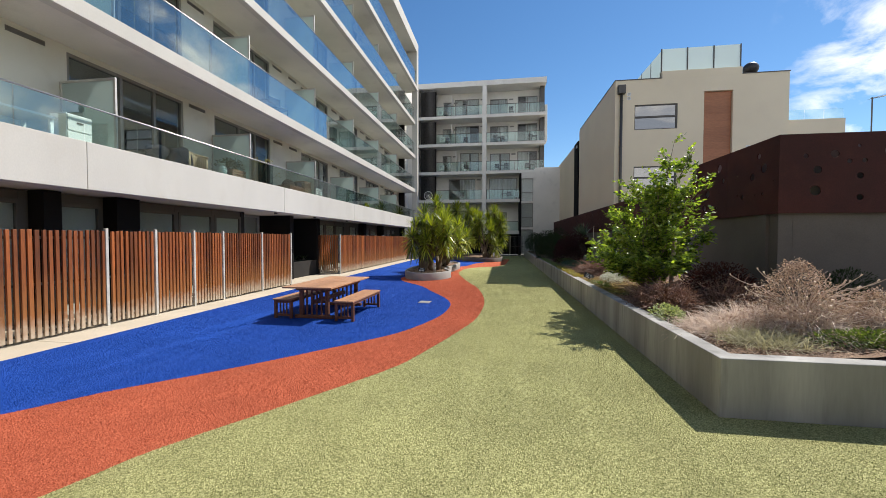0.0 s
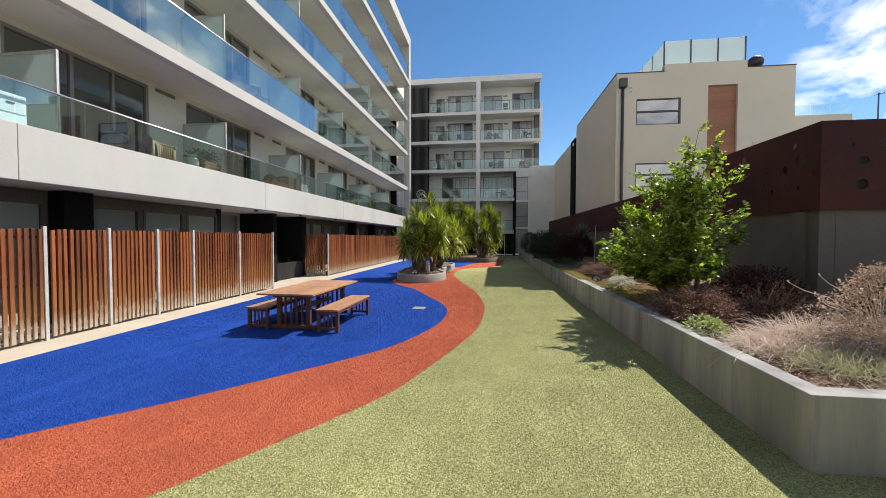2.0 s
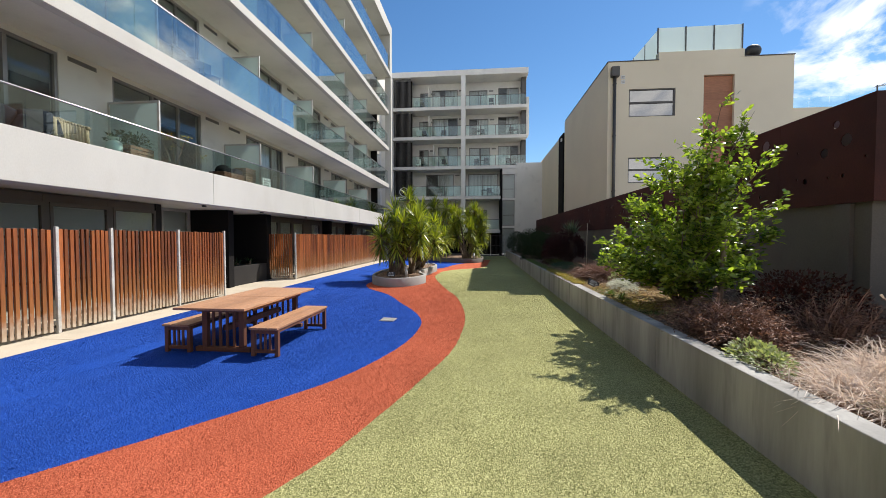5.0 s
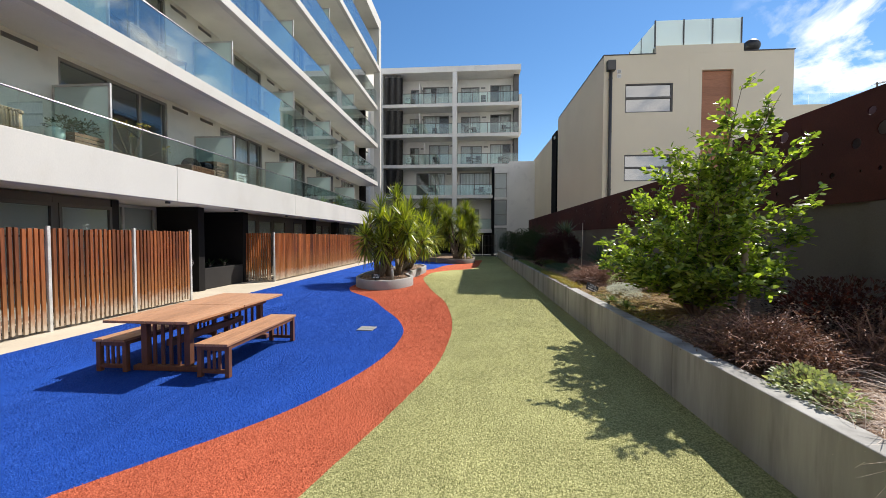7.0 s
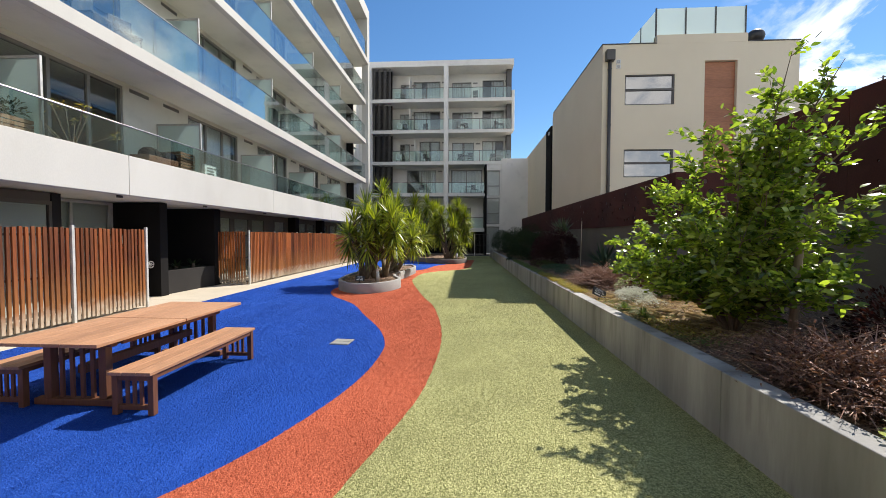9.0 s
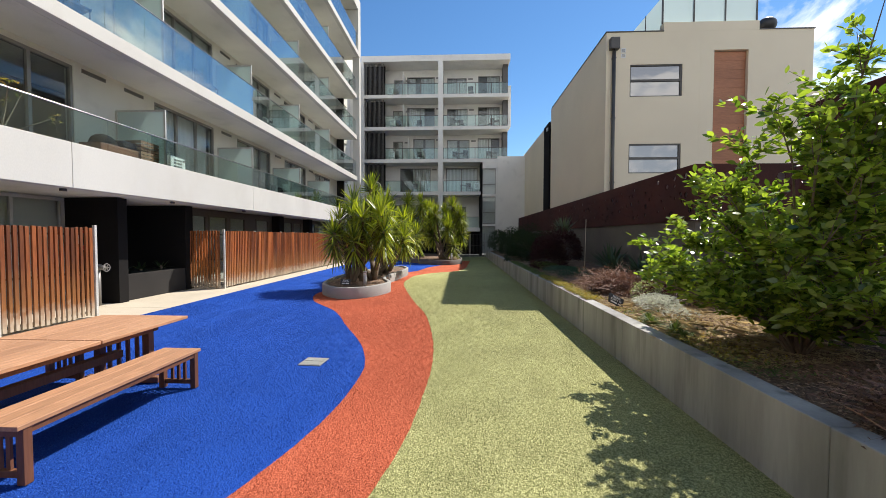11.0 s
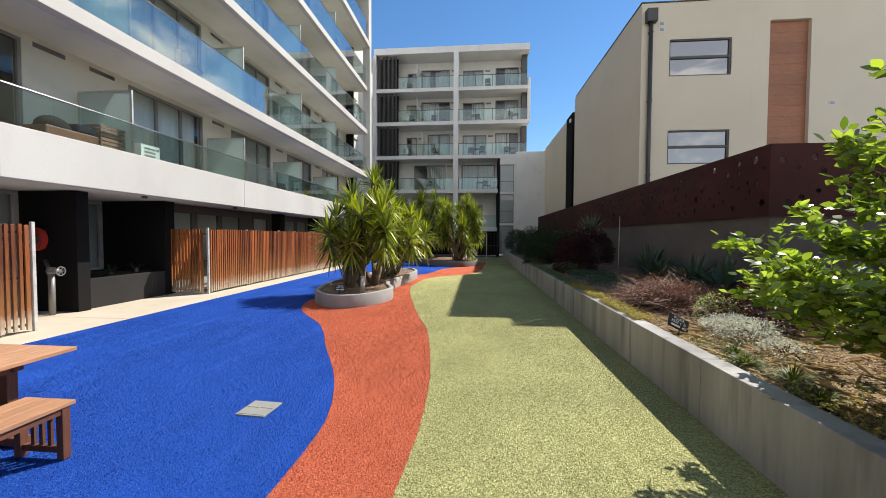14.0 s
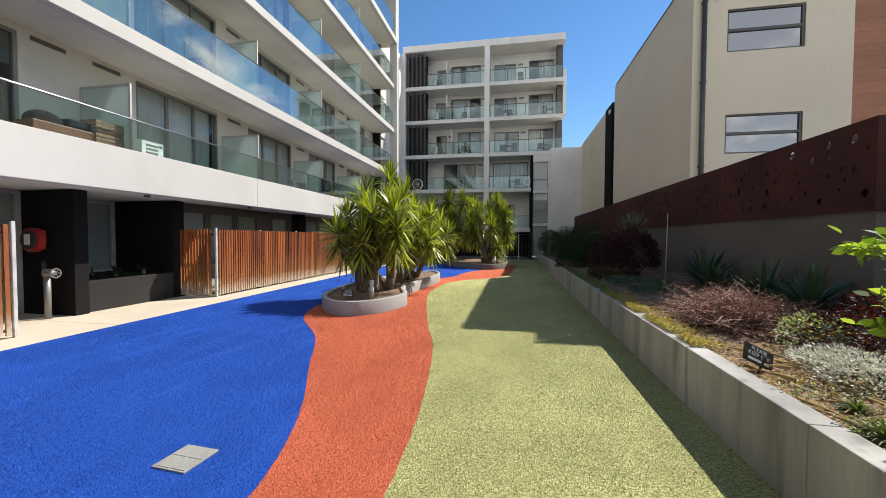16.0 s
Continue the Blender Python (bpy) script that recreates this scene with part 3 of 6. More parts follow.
rng = random.Random(4)
slat_vent = bmesh.new()
bx(slat_vent, 0.0, 0, 0, 0.004, 0.62, 0.10)
for i in range(6):
    bx(slat_vent, 0.004, 0.01, 0.008 + i * 0.015, 0.016, 0.61, 0.014 + i * 0.015)
vent_mesh = to_mesh("wall_vent", slat_vent, M["grey_frame"])
for f in range(5):
    z0, z1 = FLOORS[f], (SLABS[f + 1][0] if f < 4 else 18.05)
    spans = [(BLOCK_START, BLOCK_START)] + [window_span(k) for k in bays] + [(BLOCK_END - 0.25, BLOCK_END - 0.25)]
    head = z0 + 2.62
    for (a0, a1), (b0, b1) in zip(spans, spans[1:]):
        part("wall_pier", box(WALL_X - 0.22, a1, z0, WALL_X, b0, z1), M["wall"], block)
    part("wall_head", box(WALL_X - 0.221, BLOCK_START, head + 0.002, WALL_X - 0.004, BLOCK_END - 0.26, z1 - 0.002), M["wall"], block)
    for k in bays:
        a, b = window_span(k)
        if b > BLOCK_END - 0.3:
            continue
        r = rng.random()
        sliding_window((WALL_X - 0.02, a, z0 + 0.02), b - a, 2.60, (0.40, 0.70) if k <= 0 else (0.34, 0.67), M["grey_frame"],
                       curtain=rng.choice((0.45, 0.98, 0.98)) if r < 0.5 and k > 0 else 0.0, blind=0.0 if r < 0.5 else (rng.choice((0.45, 0.97, 0.97, 0.97)) if k > 0 else rng.choice((0.12, 0.2, 0.3))))
        va, vb = vent_span(k)
        ob = tagged(new("wall_vent", vent_mesh), "slim grey louvred vent high on the wall", "vent", "wall vents")
        ob.matrix_basis = pose(WALL_X + 0.001, va, z0 + 2.54)


def divider(at):
    """Frosted privacy screen across a balcony in a pale metal frame."""
    d = thing("balcony_divider", at, "frosted glass privacy screen in a pale metal frame", "screen", "balcony screens")
    fr = bmesh.new()
    w, h = 1.33, 1.94
    for a, b, c, e in ((0, 0.045, 0, h), (w - 0.05, w, 0, h), (0.045, w - 0.05, h - 0.05, h), (0.045, w - 0.05, 0.04, 0.08)):
        bx(fr, a, -0.02, c, b, 0.02, e)
    part("frame", fr, M["galv"], d)
    part("frosted_pane", box(0.045, -0.006, 0.08, w - 0.05, 0.006, h - 0.05), M["frost"], d)
    return d


first_divider = divider((WALL_X + 0.03, BAY0, FLOORS[0]))
for f in range(5):
    for k in bays:
        if (f, k) != (0, 0) and BAY0 + BAY * k < BLOCK_END - 3:
            copy_thing(first_divider, pose(WALL_X + 0.03, BAY0 + BAY * k, FLOORS[f]))

for f in range(5):
    base, top = SLABS[f][1], RAILS[f]
    x = EDGE_X - 0.10 if f < 4 else -5.15
    ba = thing("balcony_balustrade", (x, 0, base), "frameless clear glass balustrade with a steel handrail", "balustrade", "balcony balustrades")
    me = to_mesh("glass_panel", box(-0.006, 0.006, -0.12, 0.006, 1.025, top - base - 0.02), M["glass"])
    y = BLOCK_START + 0.1
    while y < BLOCK_END - 1.0:
        no_shadow(piece("glass_panel", me, ba, pose(0, y, 0)))
        y += 1.031
    part("handrail", tube(bmesh.new(), (0, BLOCK_START, top - base), (0, BLOCK_END - 0.05, top - base), 0.017, n=12), M["steel"], ba, smooth=True)
    post = to_mesh("post", box(-0.018, -0.012, -0.05, 0.018, 0.012, top - base), M["steel"])
    for k in bays:
        if BAY0 + BAY * k < BLOCK_END - 1:
            piece("post", post, ba, pose(-0.03, BAY0 + BAY * k, 0))

# ground floor behind the fence
GF = -6.62
gf_openings = [(-5.5, -2.6), (-2.2, 0.8), (1.2, 3.0), (3.3, 5.3), (5.85, 6.75), (7.45, 8.75), (8.85, 10.1), (10.2, 11.4), (16.6, 17.7), (17.8, 18.9), (19.0, 20.1), (20.9, 22.0), (23.4, 24.5), (24.6, 25.7), (26.6, 27.7), (28.2, 29.4), (29.6, 30.8)]
for (a, b) in gf_openings:
    w = thing("window", (GF, a, PATH_Z + 0.02), "ground-floor window with a drawn grey roller blind", "window", "ground-floor windows", "structure")
    wd, ht = b - a, 2.42
    fr = bmesh.new()
    for p, q, c, d in ((0, 0.06, 0, ht), (wd - 0.06, wd, 0, ht), (0.06, wd - 0.06, ht - 0.08, ht), (0.06, wd - 0.06, 0, 0.07)):
        bx(fr, -0.08, p, c, 0.0, q, d)
    part("window_frame", fr, M["taupe"], w)
    no_shadow(part("pane", box(-0.046, 0.055, 0.065, -0.040, wd - 0.055, ht - 0.075), M["pane"], w))
    part("roller_blind", box(-0.076, 0.061, 0.071, -0.07, wd - 0.061, ht - 0.081), M["blind"], w)
spans = [(BLOCK_START, BLOCK_START)] + gf_openings + [(BLOCK_END - 0.25, BLOCK_END - 0.25)]
for (a0, a1), (b0, b1) in zip(spans, spans[1:]):
    if not (a1 < 13 < b0):
        part("wall_pier", box(GF - 0.2, a1 - 0.01, 0.1, GF - 0.02, b0 + 0.01, 2.70), M["taupe"], block)
part("wall_head", box(GF - 0.2, BLOCK_START, 2.565, GF - 0.03, 11.39, 2.74), M["taupe"], block)
part("wall_head", box(GF - 0.2, 16.61, 2.565, GF - 0.03, BLOCK_END - 0.3, 2.74), M["taupe"], block)
for (a, b) in ((5.42, 5.72), (6.80, 7.35), (22.3, 22.75), (25.85, 26.3)):
    part("dark_column", box(-6.62, a, 0.1, -6.25, b, 2.745, bevel=0.006), M["black"], block)
# entry recess with a dark blade wall, planter box and hydrant
part("blade_wall", box(-8.6, 13.78, 0.1, -6.2, 14.05, 2.745, bevel=0.006), M["black"], block)
part("recess_wall", box(-8.7, 13.2, 0.1, -8.6, 16.55, 2.745), M["charcoal"], block)
part("recess_wall", box(-7.75, 11.42, 0.1, -6.64, 11.60, 2.745), M["charcoal"], block)
part("recess_wall", box(-8.6, 16.22, 0.1, -6.3, 16.55, 2.745, bevel=0.005), M["black"], block)
part("planter_box", box(-7.2, 14.055, 0.1, -6.32, 16.215, 0.80, bevel=0.008), M["charcoal"], block)


def recess_window(at, wd, ht, posts):
    """Fixed glazing at the back of the entry recess with a drawn blind, facing +x."""
    w = thing("window", at, "glazing with a drawn pale blind in the entry recess", "window", "recess windows", "structure")
    fr = bmesh.new()
    for p, q, c, d in ((0, 0.07, 0, ht), (wd - 0.10, wd, 0, ht), (0.07, wd - 0.10, ht - 0.08, ht), (0.07, wd - 0.10, 0, 0.07)):
        bx(fr, -0.08, p, c, 0.0, q, d)
    for p in posts:
        bx(fr, -0.07, p - 0.03, 0.07, -0.01, p + 0.03, ht - 0.08)
    part("window_frame", fr, M["galv"], w)
    no_shadow(part("pane", box(-0.046, 0.06, 0.065, -0.040, wd - 0.09, ht - 0.075), M["pane"], w))
    part("roller_blind", box(-0.15, 0.04, 0.04, -0.14, wd - 0.04, ht - 0.03), M["blind"], w)


recess_window((-8.2, 14.06, 0.82), 2.15, 1.92, (0.9,))
recess_window((-7.56, 11.61, 0.13), 2.16, 2.61, (1.05,))
part("threshold", box(-8.3, 14.06, 0.1, -7.21, 16.21, 0.78), M["charcoal"], block)

# ---- rear apartment block ----
RY = 40.0
rear = thing("rear_block", (0, 0, 0), "shaded grey apartment block with five storeys of balconies", "apartment building", kind="structure")
R_SLABS = [2.60, 5.97, 9.0, 12.0, 14.95]
for i, z in enumerate(R_SLABS):
    right = 6.75 if i >= 2 else 4.2
    part("balcony_slab", box(-6.7, RY, z - 0.32, right, RY + 2.4, z, bevel=0.01), M["rear_slab"], rear)
part("roof", box(-6.9, RY - 0.05, 17.95, 6.85, RY + 9, 18.5, bevel=0.015), M["rear_slab"], rear)
part("pier", box(0.25, RY - 0.03, 0, 0.69, RY + 2.4, 17.95, bevel=0.01), M["rear_slab"], rear)
part("pier", box(-7.0, RY - 0.03, 0, -6.69, RY + 2.4, 17.95, bevel=0.01), M["rear_slab"], rear)
part("link_wall", box(-10.0, 32.72, 0, -7.0, RY + 6, 17.6), M["rear_slab"], rear)
part("link_wall", box(-7.0, 36.5, 0.0, -6.2, 37.0, 15.0), M["rear_slab"], rear)
part("end_wall", box(6.3, RY + 0.9, 9.0, 6.75, RY + 9, 17.95), M["dark_frame"], rear)
part("end_hood", box(6.751, RY + 0.7, 12.1, 7.02, RY + 2, 15.9, bevel=0.03), M["rear_slab"], rear)
part("back_wall", box(-6.7, RY + 5.0, 0, 6.75, RY + 5.2, 17.95), M["room"], rear)
part("stair_tower", box(5.75, RY - 0.02, 0, 8.25, RY + 6, 9.2, bevel=0.01), M["rear_wall"], rear)
for i, zz in enumerate((0.25, 3.0, 5.6)):
    w = thing("window", (4.38, RY + 0.05, zz), "tall stair window split by a transom", "window", "stair windows", "structure")
    fr = bmesh.new()
    for a, b, c, d in ((0, 0.05, 0, 2.5), (1.15, 1.2, 0, 2.5), (0.05, 1.15, 2.44, 2.5), (0.05, 1.15, 0, 0.06), (0.05, 1.15, 1.0, 1.06)):
        bx(fr, a, 0, c, b, 0.08, d)
    part("window_frame", fr, M["grey_frame"], w)
    no_shadow(part("pane", box(0.04, 0.03, 0.05, 1.16, 0.036, 2.45), M["pane"], w))
    part("blind", box(0.04, 0.2, 0.0, 1.16, 0.22, 2.5), M["curtain"], w)
part("stair_wall", box(4.2, RY + 0.03, 0.0, 4.37, RY + 5, 8.67), M["black"], rear)
part("stair_wall", box(5.585, RY + 0.03, 0.0, 5.749, RY + 5, 8.67), M["rear_wall"], rear)
part("stair_lintel", box(4.371, RY + 0.03, 8.11, 5.584, RY + 0.6, 8.67), M["rear_wall"], rear)
for zz in (2.78, 5.52):
    part("stair_spandrel", box(4.371, RY + 0.04, zz, 5.584, RY + 0.6, zz + 0.2), M["rear_wall"], rear)

r_windows = {4: ((-4.2, -3.2, 2.1), (-2.9, -0.2, 2.35), (1.0, 2.9, 2.2), (4.0, 6.1, 2.35)), 3: ((-4.3, -3.3, 2.1), (-2.9, -0.2, 2.35), (1.0, 3.0, 2.2), (4.0, 6.1, 2.35)),
             2: ((-4.3, -3.3, 2.1), (-2.3, -0.2, 2.35), (1.0, 3.2, 2.2), (4.0, 6.1, 2.35)), 1: ((-3.6, -0.6, 2.5), (0.9, 4.0, 2.5)), 0: ((-5.5, -3.0, 2.3), (-2.5, 0.0, 2.3), (2.1, 2.9, 2.1))}
rng = random.Random(9)
for i, spans_x in r_windows.items():
    z0 = R_SLABS[i]
    z1 = (R_SLABS[i + 1] - 0.32) if i < 4 else 17.95
    limit = 6.3 if i >= 2 else 4.2
    edges = [(-6.7, -6.7), *[(a, b) for a, b, _ in spans_x], (limit, limit)]
    for (a0, a1), (b0, b1) in zip(edges, edges[1:]):
        part("wall_pier", box(a1, RY + 1.9, z0, b0, RY + 2.1, z1), M["rear_wall"], rear)
    for a, b, h in spans_x:
        part("wall_head", box(a, RY + 1.9, z0 + h, b, RY + 2.1, z1), M["rear_wall"], rear)
        w = thing("window", (a, RY + 1.92, z0 + 0.01), "balcony window with pale curtains behind", "window", "rear balcony windows", "structure")
        wd = b - a
        fr = bmesh.new()
        for p, q, c, d in ((0, 0.07, 0, h - 0.01), (wd - 0.07, wd, 0, h - 0.01), (0.07, wd - 0.07, h - 0.08, h - 0.01), (0.07, wd - 0.07, 0, 0.07), (wd / 2 - 0.04, wd / 2 + 0.04, 0.07, h - 0.08)):
            bx(fr, p, 0, c, q, 0.08, d)
        part("window_frame", fr, M["grey_frame"], w)
        for p, q in ((0.06, wd / 2 - 0.03), (wd / 2 + 0.03, wd - 0.06)):
            no_shadow(part("pane", box(p, 0.03, 0.06, q, 0.036, h - 0.07), M["pane"], w))
        # drapes hang in folds; some are drawn half-way
        for p, q in rng.choice((((0.04, 0.98),), ((0.04, 0.46), (0.56, 0.97)), ((0.04, 0.30), (0.5, 0.98)), ((0.42, 0.98),), ((0.04, 0.62),))):
            steps = 40
            vs = [(wd * (p + (q - p) * k / steps), 0.23 + 0.035 * math.sin(k * 1.3), z) for k in range(steps + 1) for z in (0.02, h - 0.05)]
            part("curtain", mesh_from("curtain", vs, [(2 * k, 2 * k + 2, 2 * k + 3, 2 * k + 1) for k in range(steps)], M["curtain"], True), M["curtain"], w)
        if i in (1, 2, 3, 4) and rng.random() < 0.9:
            part("door_vent", box(b + 0.15 - a, -0.05, h - 0.2, b + 0.6 - a, -0.02, h - 0.05), M["grey_frame"], w)
    # louvred screen, dividing screen and balustrade
    if i:
        sc = thing("louvre_screen", (-6.6, RY + 0.2, z0), "dark vertical louvre screen at the balcony end", "screen", "balcony louvre screens")
        lm = to_mesh("louvre", box(0, 0, 0.05, 0.04, 0.10, z1 - z0 - 0.05), M["dark_frame"])
        # Black panel added behind the slats; it puts shade into the gaps.
        part("gap_shade_panel", box(0.0, 0.7, 0.0, 1.75, 0.72, z1 - z0), M["black"], sc)
        for j in range(15):
            piece("louvre", lm, sc, pose(0.12 * j, 0, 0))
    segs = [(-4.75 if i else -6.6, 0.24), (0.70, limit - (0.05 if i < 2 else -0.35))]
    for a, b in segs:
        bal = thing("balcony_balustrade", (a, RY + 0.10, z0), "clear glass balustrade in a slim dark frame", "balustrade", "rear balustrades")
        n = max(1, round((b - a) / 1.45))
        gm = to_mesh("glass_panel", box(0.03, -0.005, 0.06, (b - a) / n - 0.03, 0.005, 1.0), M["glass"])
        pm = to_mesh("post", box(-0.022, -0.022, -0.02, 0.022, 0.022, 1.03), M["dark_frame"])
        for j in range(n):
            no_shadow(piece("glass_panel", gm, bal, pose((b - a) / n * j, 0, 0)))
            piece("post", pm, bal, pose((b - a) / n * j + (0.03 if j == 0 else 0), 0, 0))
        part("top_rail", box(0, -0.028, 1.0, b - a, 0.028, 1.045, bevel=0.006), M["dark_frame"], bal)
    if i >= 2:
        dv = thing("balcony_divider", (-3.05 if i != 2 else -2.6, RY + 0.25, z0), "pale balcony dividing screen", "screen", "rear balcony dividers")
        part("panel", box(-0.03, 0, 0.02, 0.03, 1.6, 2.2, bevel=0.004), M["rear_wall"], dv)
part("ground_wall", box(-6.7, RY + 1.9, 0, 2.0, RY + 2.1, 2.28), M["black"], rear)
part("wall_pier", box(4.15, RY + 0.0, 0, 4.2, RY + 1.9, 5.65), M["black"], rear)
part("lobby_wall", box(2.0, RY + 3.0, 0, 4.2, RY + 3.2, 2.28), M["black"], rear)

gate = thing("metal_gate", (1.9, 38.5, 0), "dark steel picket gate at the end of the court", "gate")
pm = to_mesh("bar", tube(bmesh.new(), (0, 0, 0.08), (0, 0, 2.0), 0.012, n=6), M["dark_frame"])
for j in range(22):
    piece("bar", pm, gate, pose(0.06 + 0.12 * j, 0, 0))
for x in (0.0, 1.3, 2.62):
    part("post", box(x - 0.03, -0.03, 0, x + 0.03, 0.03, 2.05, bevel=0.004), M["galv"], gate)
for z in (0.06, 1.0, 2.0):
    part("rail", box(0.031, -0.018, z, 2.589, 0.018, z + 0.04), M["dark_frame"], gate)
solid("wall_timber_screen", box(-6.6, 38.9, 0, 1.85, 39.0, 2.3), M["black"], "dark screen wall under the rear block", "wall", kind="structure")

# ---- neighbouring house ----
HX, HY = 8.2, 20.65
house = thing("house", (0, 0, 0), "three-storey beige rendered house with a glass-sided roof deck", "house")


def wall_with_holes(x0, x1, z0, z1, y0, y1, holes):
    """A wall facing -y as boxes round its openings (x0, x1, z0, z1)."""
    bm = bmesh.new()
    cuts = sorted({x0, x1, *[h[0] for h in holes], *[h[1] for h in holes]})
    for a, b in zip(cuts, cuts[1:]):
        spans = sorted((h[2], h[3]) for h in holes if h[0] <= a and b <= h[1])
        z = z0
        for s, e in spans:
            bx(bm, a, y0, z, b, y1, s)
            z = e
        bx(bm, a, y0, z, b, y1, z1)
    bmesh.ops.remove_doubles(bm, verts=bm.verts, dist=0.0005)
    return bm


H_WINS = [(9.16, 11.24, 7.50, 8.79), (9.16, 11.24, 4.40, 5.60), (12.47, 13.80, 2.4, 9.32)]
part("front_wall", wall_with_holes(HX, 16.3, -0.1, 10.08, HY, HY + 0.3, H_WINS), M["house"], house)
part("parapet", box(10.47, HY + 0.001, 10.081, 14.2, HY + 0.3, 10.45, bevel=0.006), M["house"], house)
part("side_wall", box(HX, HY + 0.301, -0.1, HX + 0.3, 29.6, 10.08), M["house"], house)
part("side_wall", box(16.0, HY + 0.301, -0.1, 16.3, 29.6, 10.08), M["house"], house)
part("rear_wall", box(HX, 29.601, -0.1, 16.3, 29.9, 10.08), M["house"], house)
part("roof", box(HX + 0.3, HY + 0.3, 9.7, 16.0, 29.6, 9.9), M["boundary"], house)
part("roof_capping", box(HX - 0.03, HY - 0.03, 10.081, 10.469, HY + 0.33, 10.12, bevel=0.005), M["dark_frame"], house)
part("roof_capping", box(14.201, HY - 0.03, 10.081, 16.33, HY + 0.33, 10.12, bevel=0.005), M["dark_frame"], house)
part("roof_capping", box(HX - 0.03, HY + 0.331, 10.081, HX + 0.33, 29.63, 10.12, bevel=0.005), M["dark_frame"], house)
for a, b, c, d in H_WINS[:2]:
    w = part("window", box(a, HY + 0.075, c, b, HY + 0.085, d), M["house_pane"], house, "sky-reflecting tinted window in a black frame")
    fr = bmesh.new()
    mid = c + (d - c) * 0.48
    for p in ((a, c, a + 0.045, d), (b - 0.07, c, b, d), (a + 0.045, c, b - 0.07, c + 0.045), (a + 0.045, d - 0.05, b - 0.07, d), (a + 0.045, mid, b - 0.07, mid + 0.085)):
        bx(fr, p[0], HY + 0.03, p[1], p[2], HY + 0.073, p[3])
    part("window_frame", fr, M["dark_frame"], w)
    part("reveal", box(a, HY + 0.086, c, b, HY + 0.20, d), M["black"], w)
clad = part("cladding_panel", box(12.471, HY + 0.17, 2.4, 13.799, HY + 0.26, 9.318), M["leg_wood"], house, "orange timber board infill")
bm_board = box(0, 0, 0.0015, 1.322, 0.03, 0.3595, bevel=0.003)
board = to_mesh("board", bm_board, M["cladding"])
for j in range(19):
    piece("board", board, clad, pose(12.474, HY + 0.135, 2.44 + 0.361 * j))
part("control_joint", box(11.93, HY - 0.003, 0, 11.945, HY - 0.0005, 10.07), M["house"], house)
part("rainwater_head", box(8.30, HY - 0.24, 9.35, 8.66, HY - 0.001, 9.80, bevel=0.02), M["dark_frame"], house)
part("downpipe", tube(bmesh.new(), (8.48, HY - 0.09, 0), (8.48, HY - 0.09, 9.36), 0.07, n=14), M["dark_frame"], house, smooth=True)
for z in (4.0, 6.6, 9.0):
    part("pipe_bracket", box(8.41, HY - 0.15, z, 8.55, HY - 0.001, z + 0.04), M["dark_frame"], house)
for x, z in ((8.78, 9.27), (8.78, 9.06), (14.42, 6.35)):
    v = bmesh.new()
    bx(v, x, HY - 0.02, z, x + 0.19, HY - 0.001, z + 0.17, bevel=0.004)
    vent = part("wall_vent", v, M["white"], house, "small white louvred vent")
    for j in range(3):
        part("slat", box(x + 0.03, HY - 0.026, z + 0.035 + j * 0.04, x + 0.16, HY - 0.0205, z + 0.05 + j * 0.04), M["grey_frame"], vent)
deck = thing("roof_deck_screen", (0, 0, 10.45), "milky glass wind screen with dark posts on the roof", "glass screen")
for j in range(3):
    part("glass_panel", box(10.50 + 1.23 * j, HY + 0.10, 0.02, 11.68 + 1.23 * j, HY + 0.112, 1.15), M["deck_glass"], deck)
for j in range(4):
    part("post", box(10.46 + 1.23 * j - 0.02, HY + 0.08, 0, 10.46 + 1.23 * j + 0.03, HY + 0.14, 1.17), M["dark_frame"], deck)
for j in range(3):
    part("glass_panel", box(10.47, HY + 0.2 + 1.4 * j, -0.5, 10.482, HY + 1.5 + 1.4 * j, 1.10), M["deck_glass"], deck)
    part("post", box(10.46, HY + 1.52 + 1.4 * j, -0.55, 10.50, HY + 1.57 + 1.4 * j, 1.12), M["dark_frame"], deck)
cowl = thing("roof_cowl", (14.85, HY + 0.5, 9.9), "black round ventilator cowl on the roof", "vent cowl")
cw = bmesh.new()
bmesh.ops.create_uvsphere(cw, u_segments=20, v_segments=10, radius=0.30, matrix=Matrix.Translation((0, 0, 0.60)) @ Matrix.Diagonal((1.15, 1.1, 1.05, 1)))
part("dome", cw, M["black_plastic"], cowl, smooth=True)
part("collar", tube(bmesh.new(), (0, 0, 0), (0, 0, 0.35), 0.16, n=16), M["black_plastic"], cowl, smooth=True)
wing = thing("house_wing", (0, 0, 0), "lower beige wing beside the house with a glass balustrade", "house")
part("wall", box(16.31, HY + 0.2, -0.1, 18.9, HY + 6, 7.75, bevel=0.01), M["house"], wing)
for j in range(3):
    no_shadow(part("glass_panel", box(16.35 + 0.85 * j, HY + 0.3, 7.751, 17.17 + 0.85 * j, HY + 0.312, 8.25), M["glass"], wing))
mast = thing("antenna_mast", (20.65, HY + 1.0, -0.12), "thin grey television antenna mast beyond the boundary", "antenna")
part("pole", tube(bmesh.new(), (0, 0, 0), (0, 0, 9.05), 0.03, n=8), M["dark_frame"], mast)
part("boom", tube(bmesh.new(), (-0.1, 0, 8.98), (1.35, 0.1, 9.25), 0.016, n=6), M["dark_frame"], mast)
for j in range(8):
    part("element", tube(bmesh.new(), (0.16 * j + 0.05, -0.28, 9.01 + 0.03 * j), (0.16 * j + 0.05, 0.30, 9.02 + 0.03 * j), 0.008, n=5), M["dark_frame"], mast)
second = thing("house", (0, 0, 0), "beige rendered neighbouring house with a dark slot window", "house")
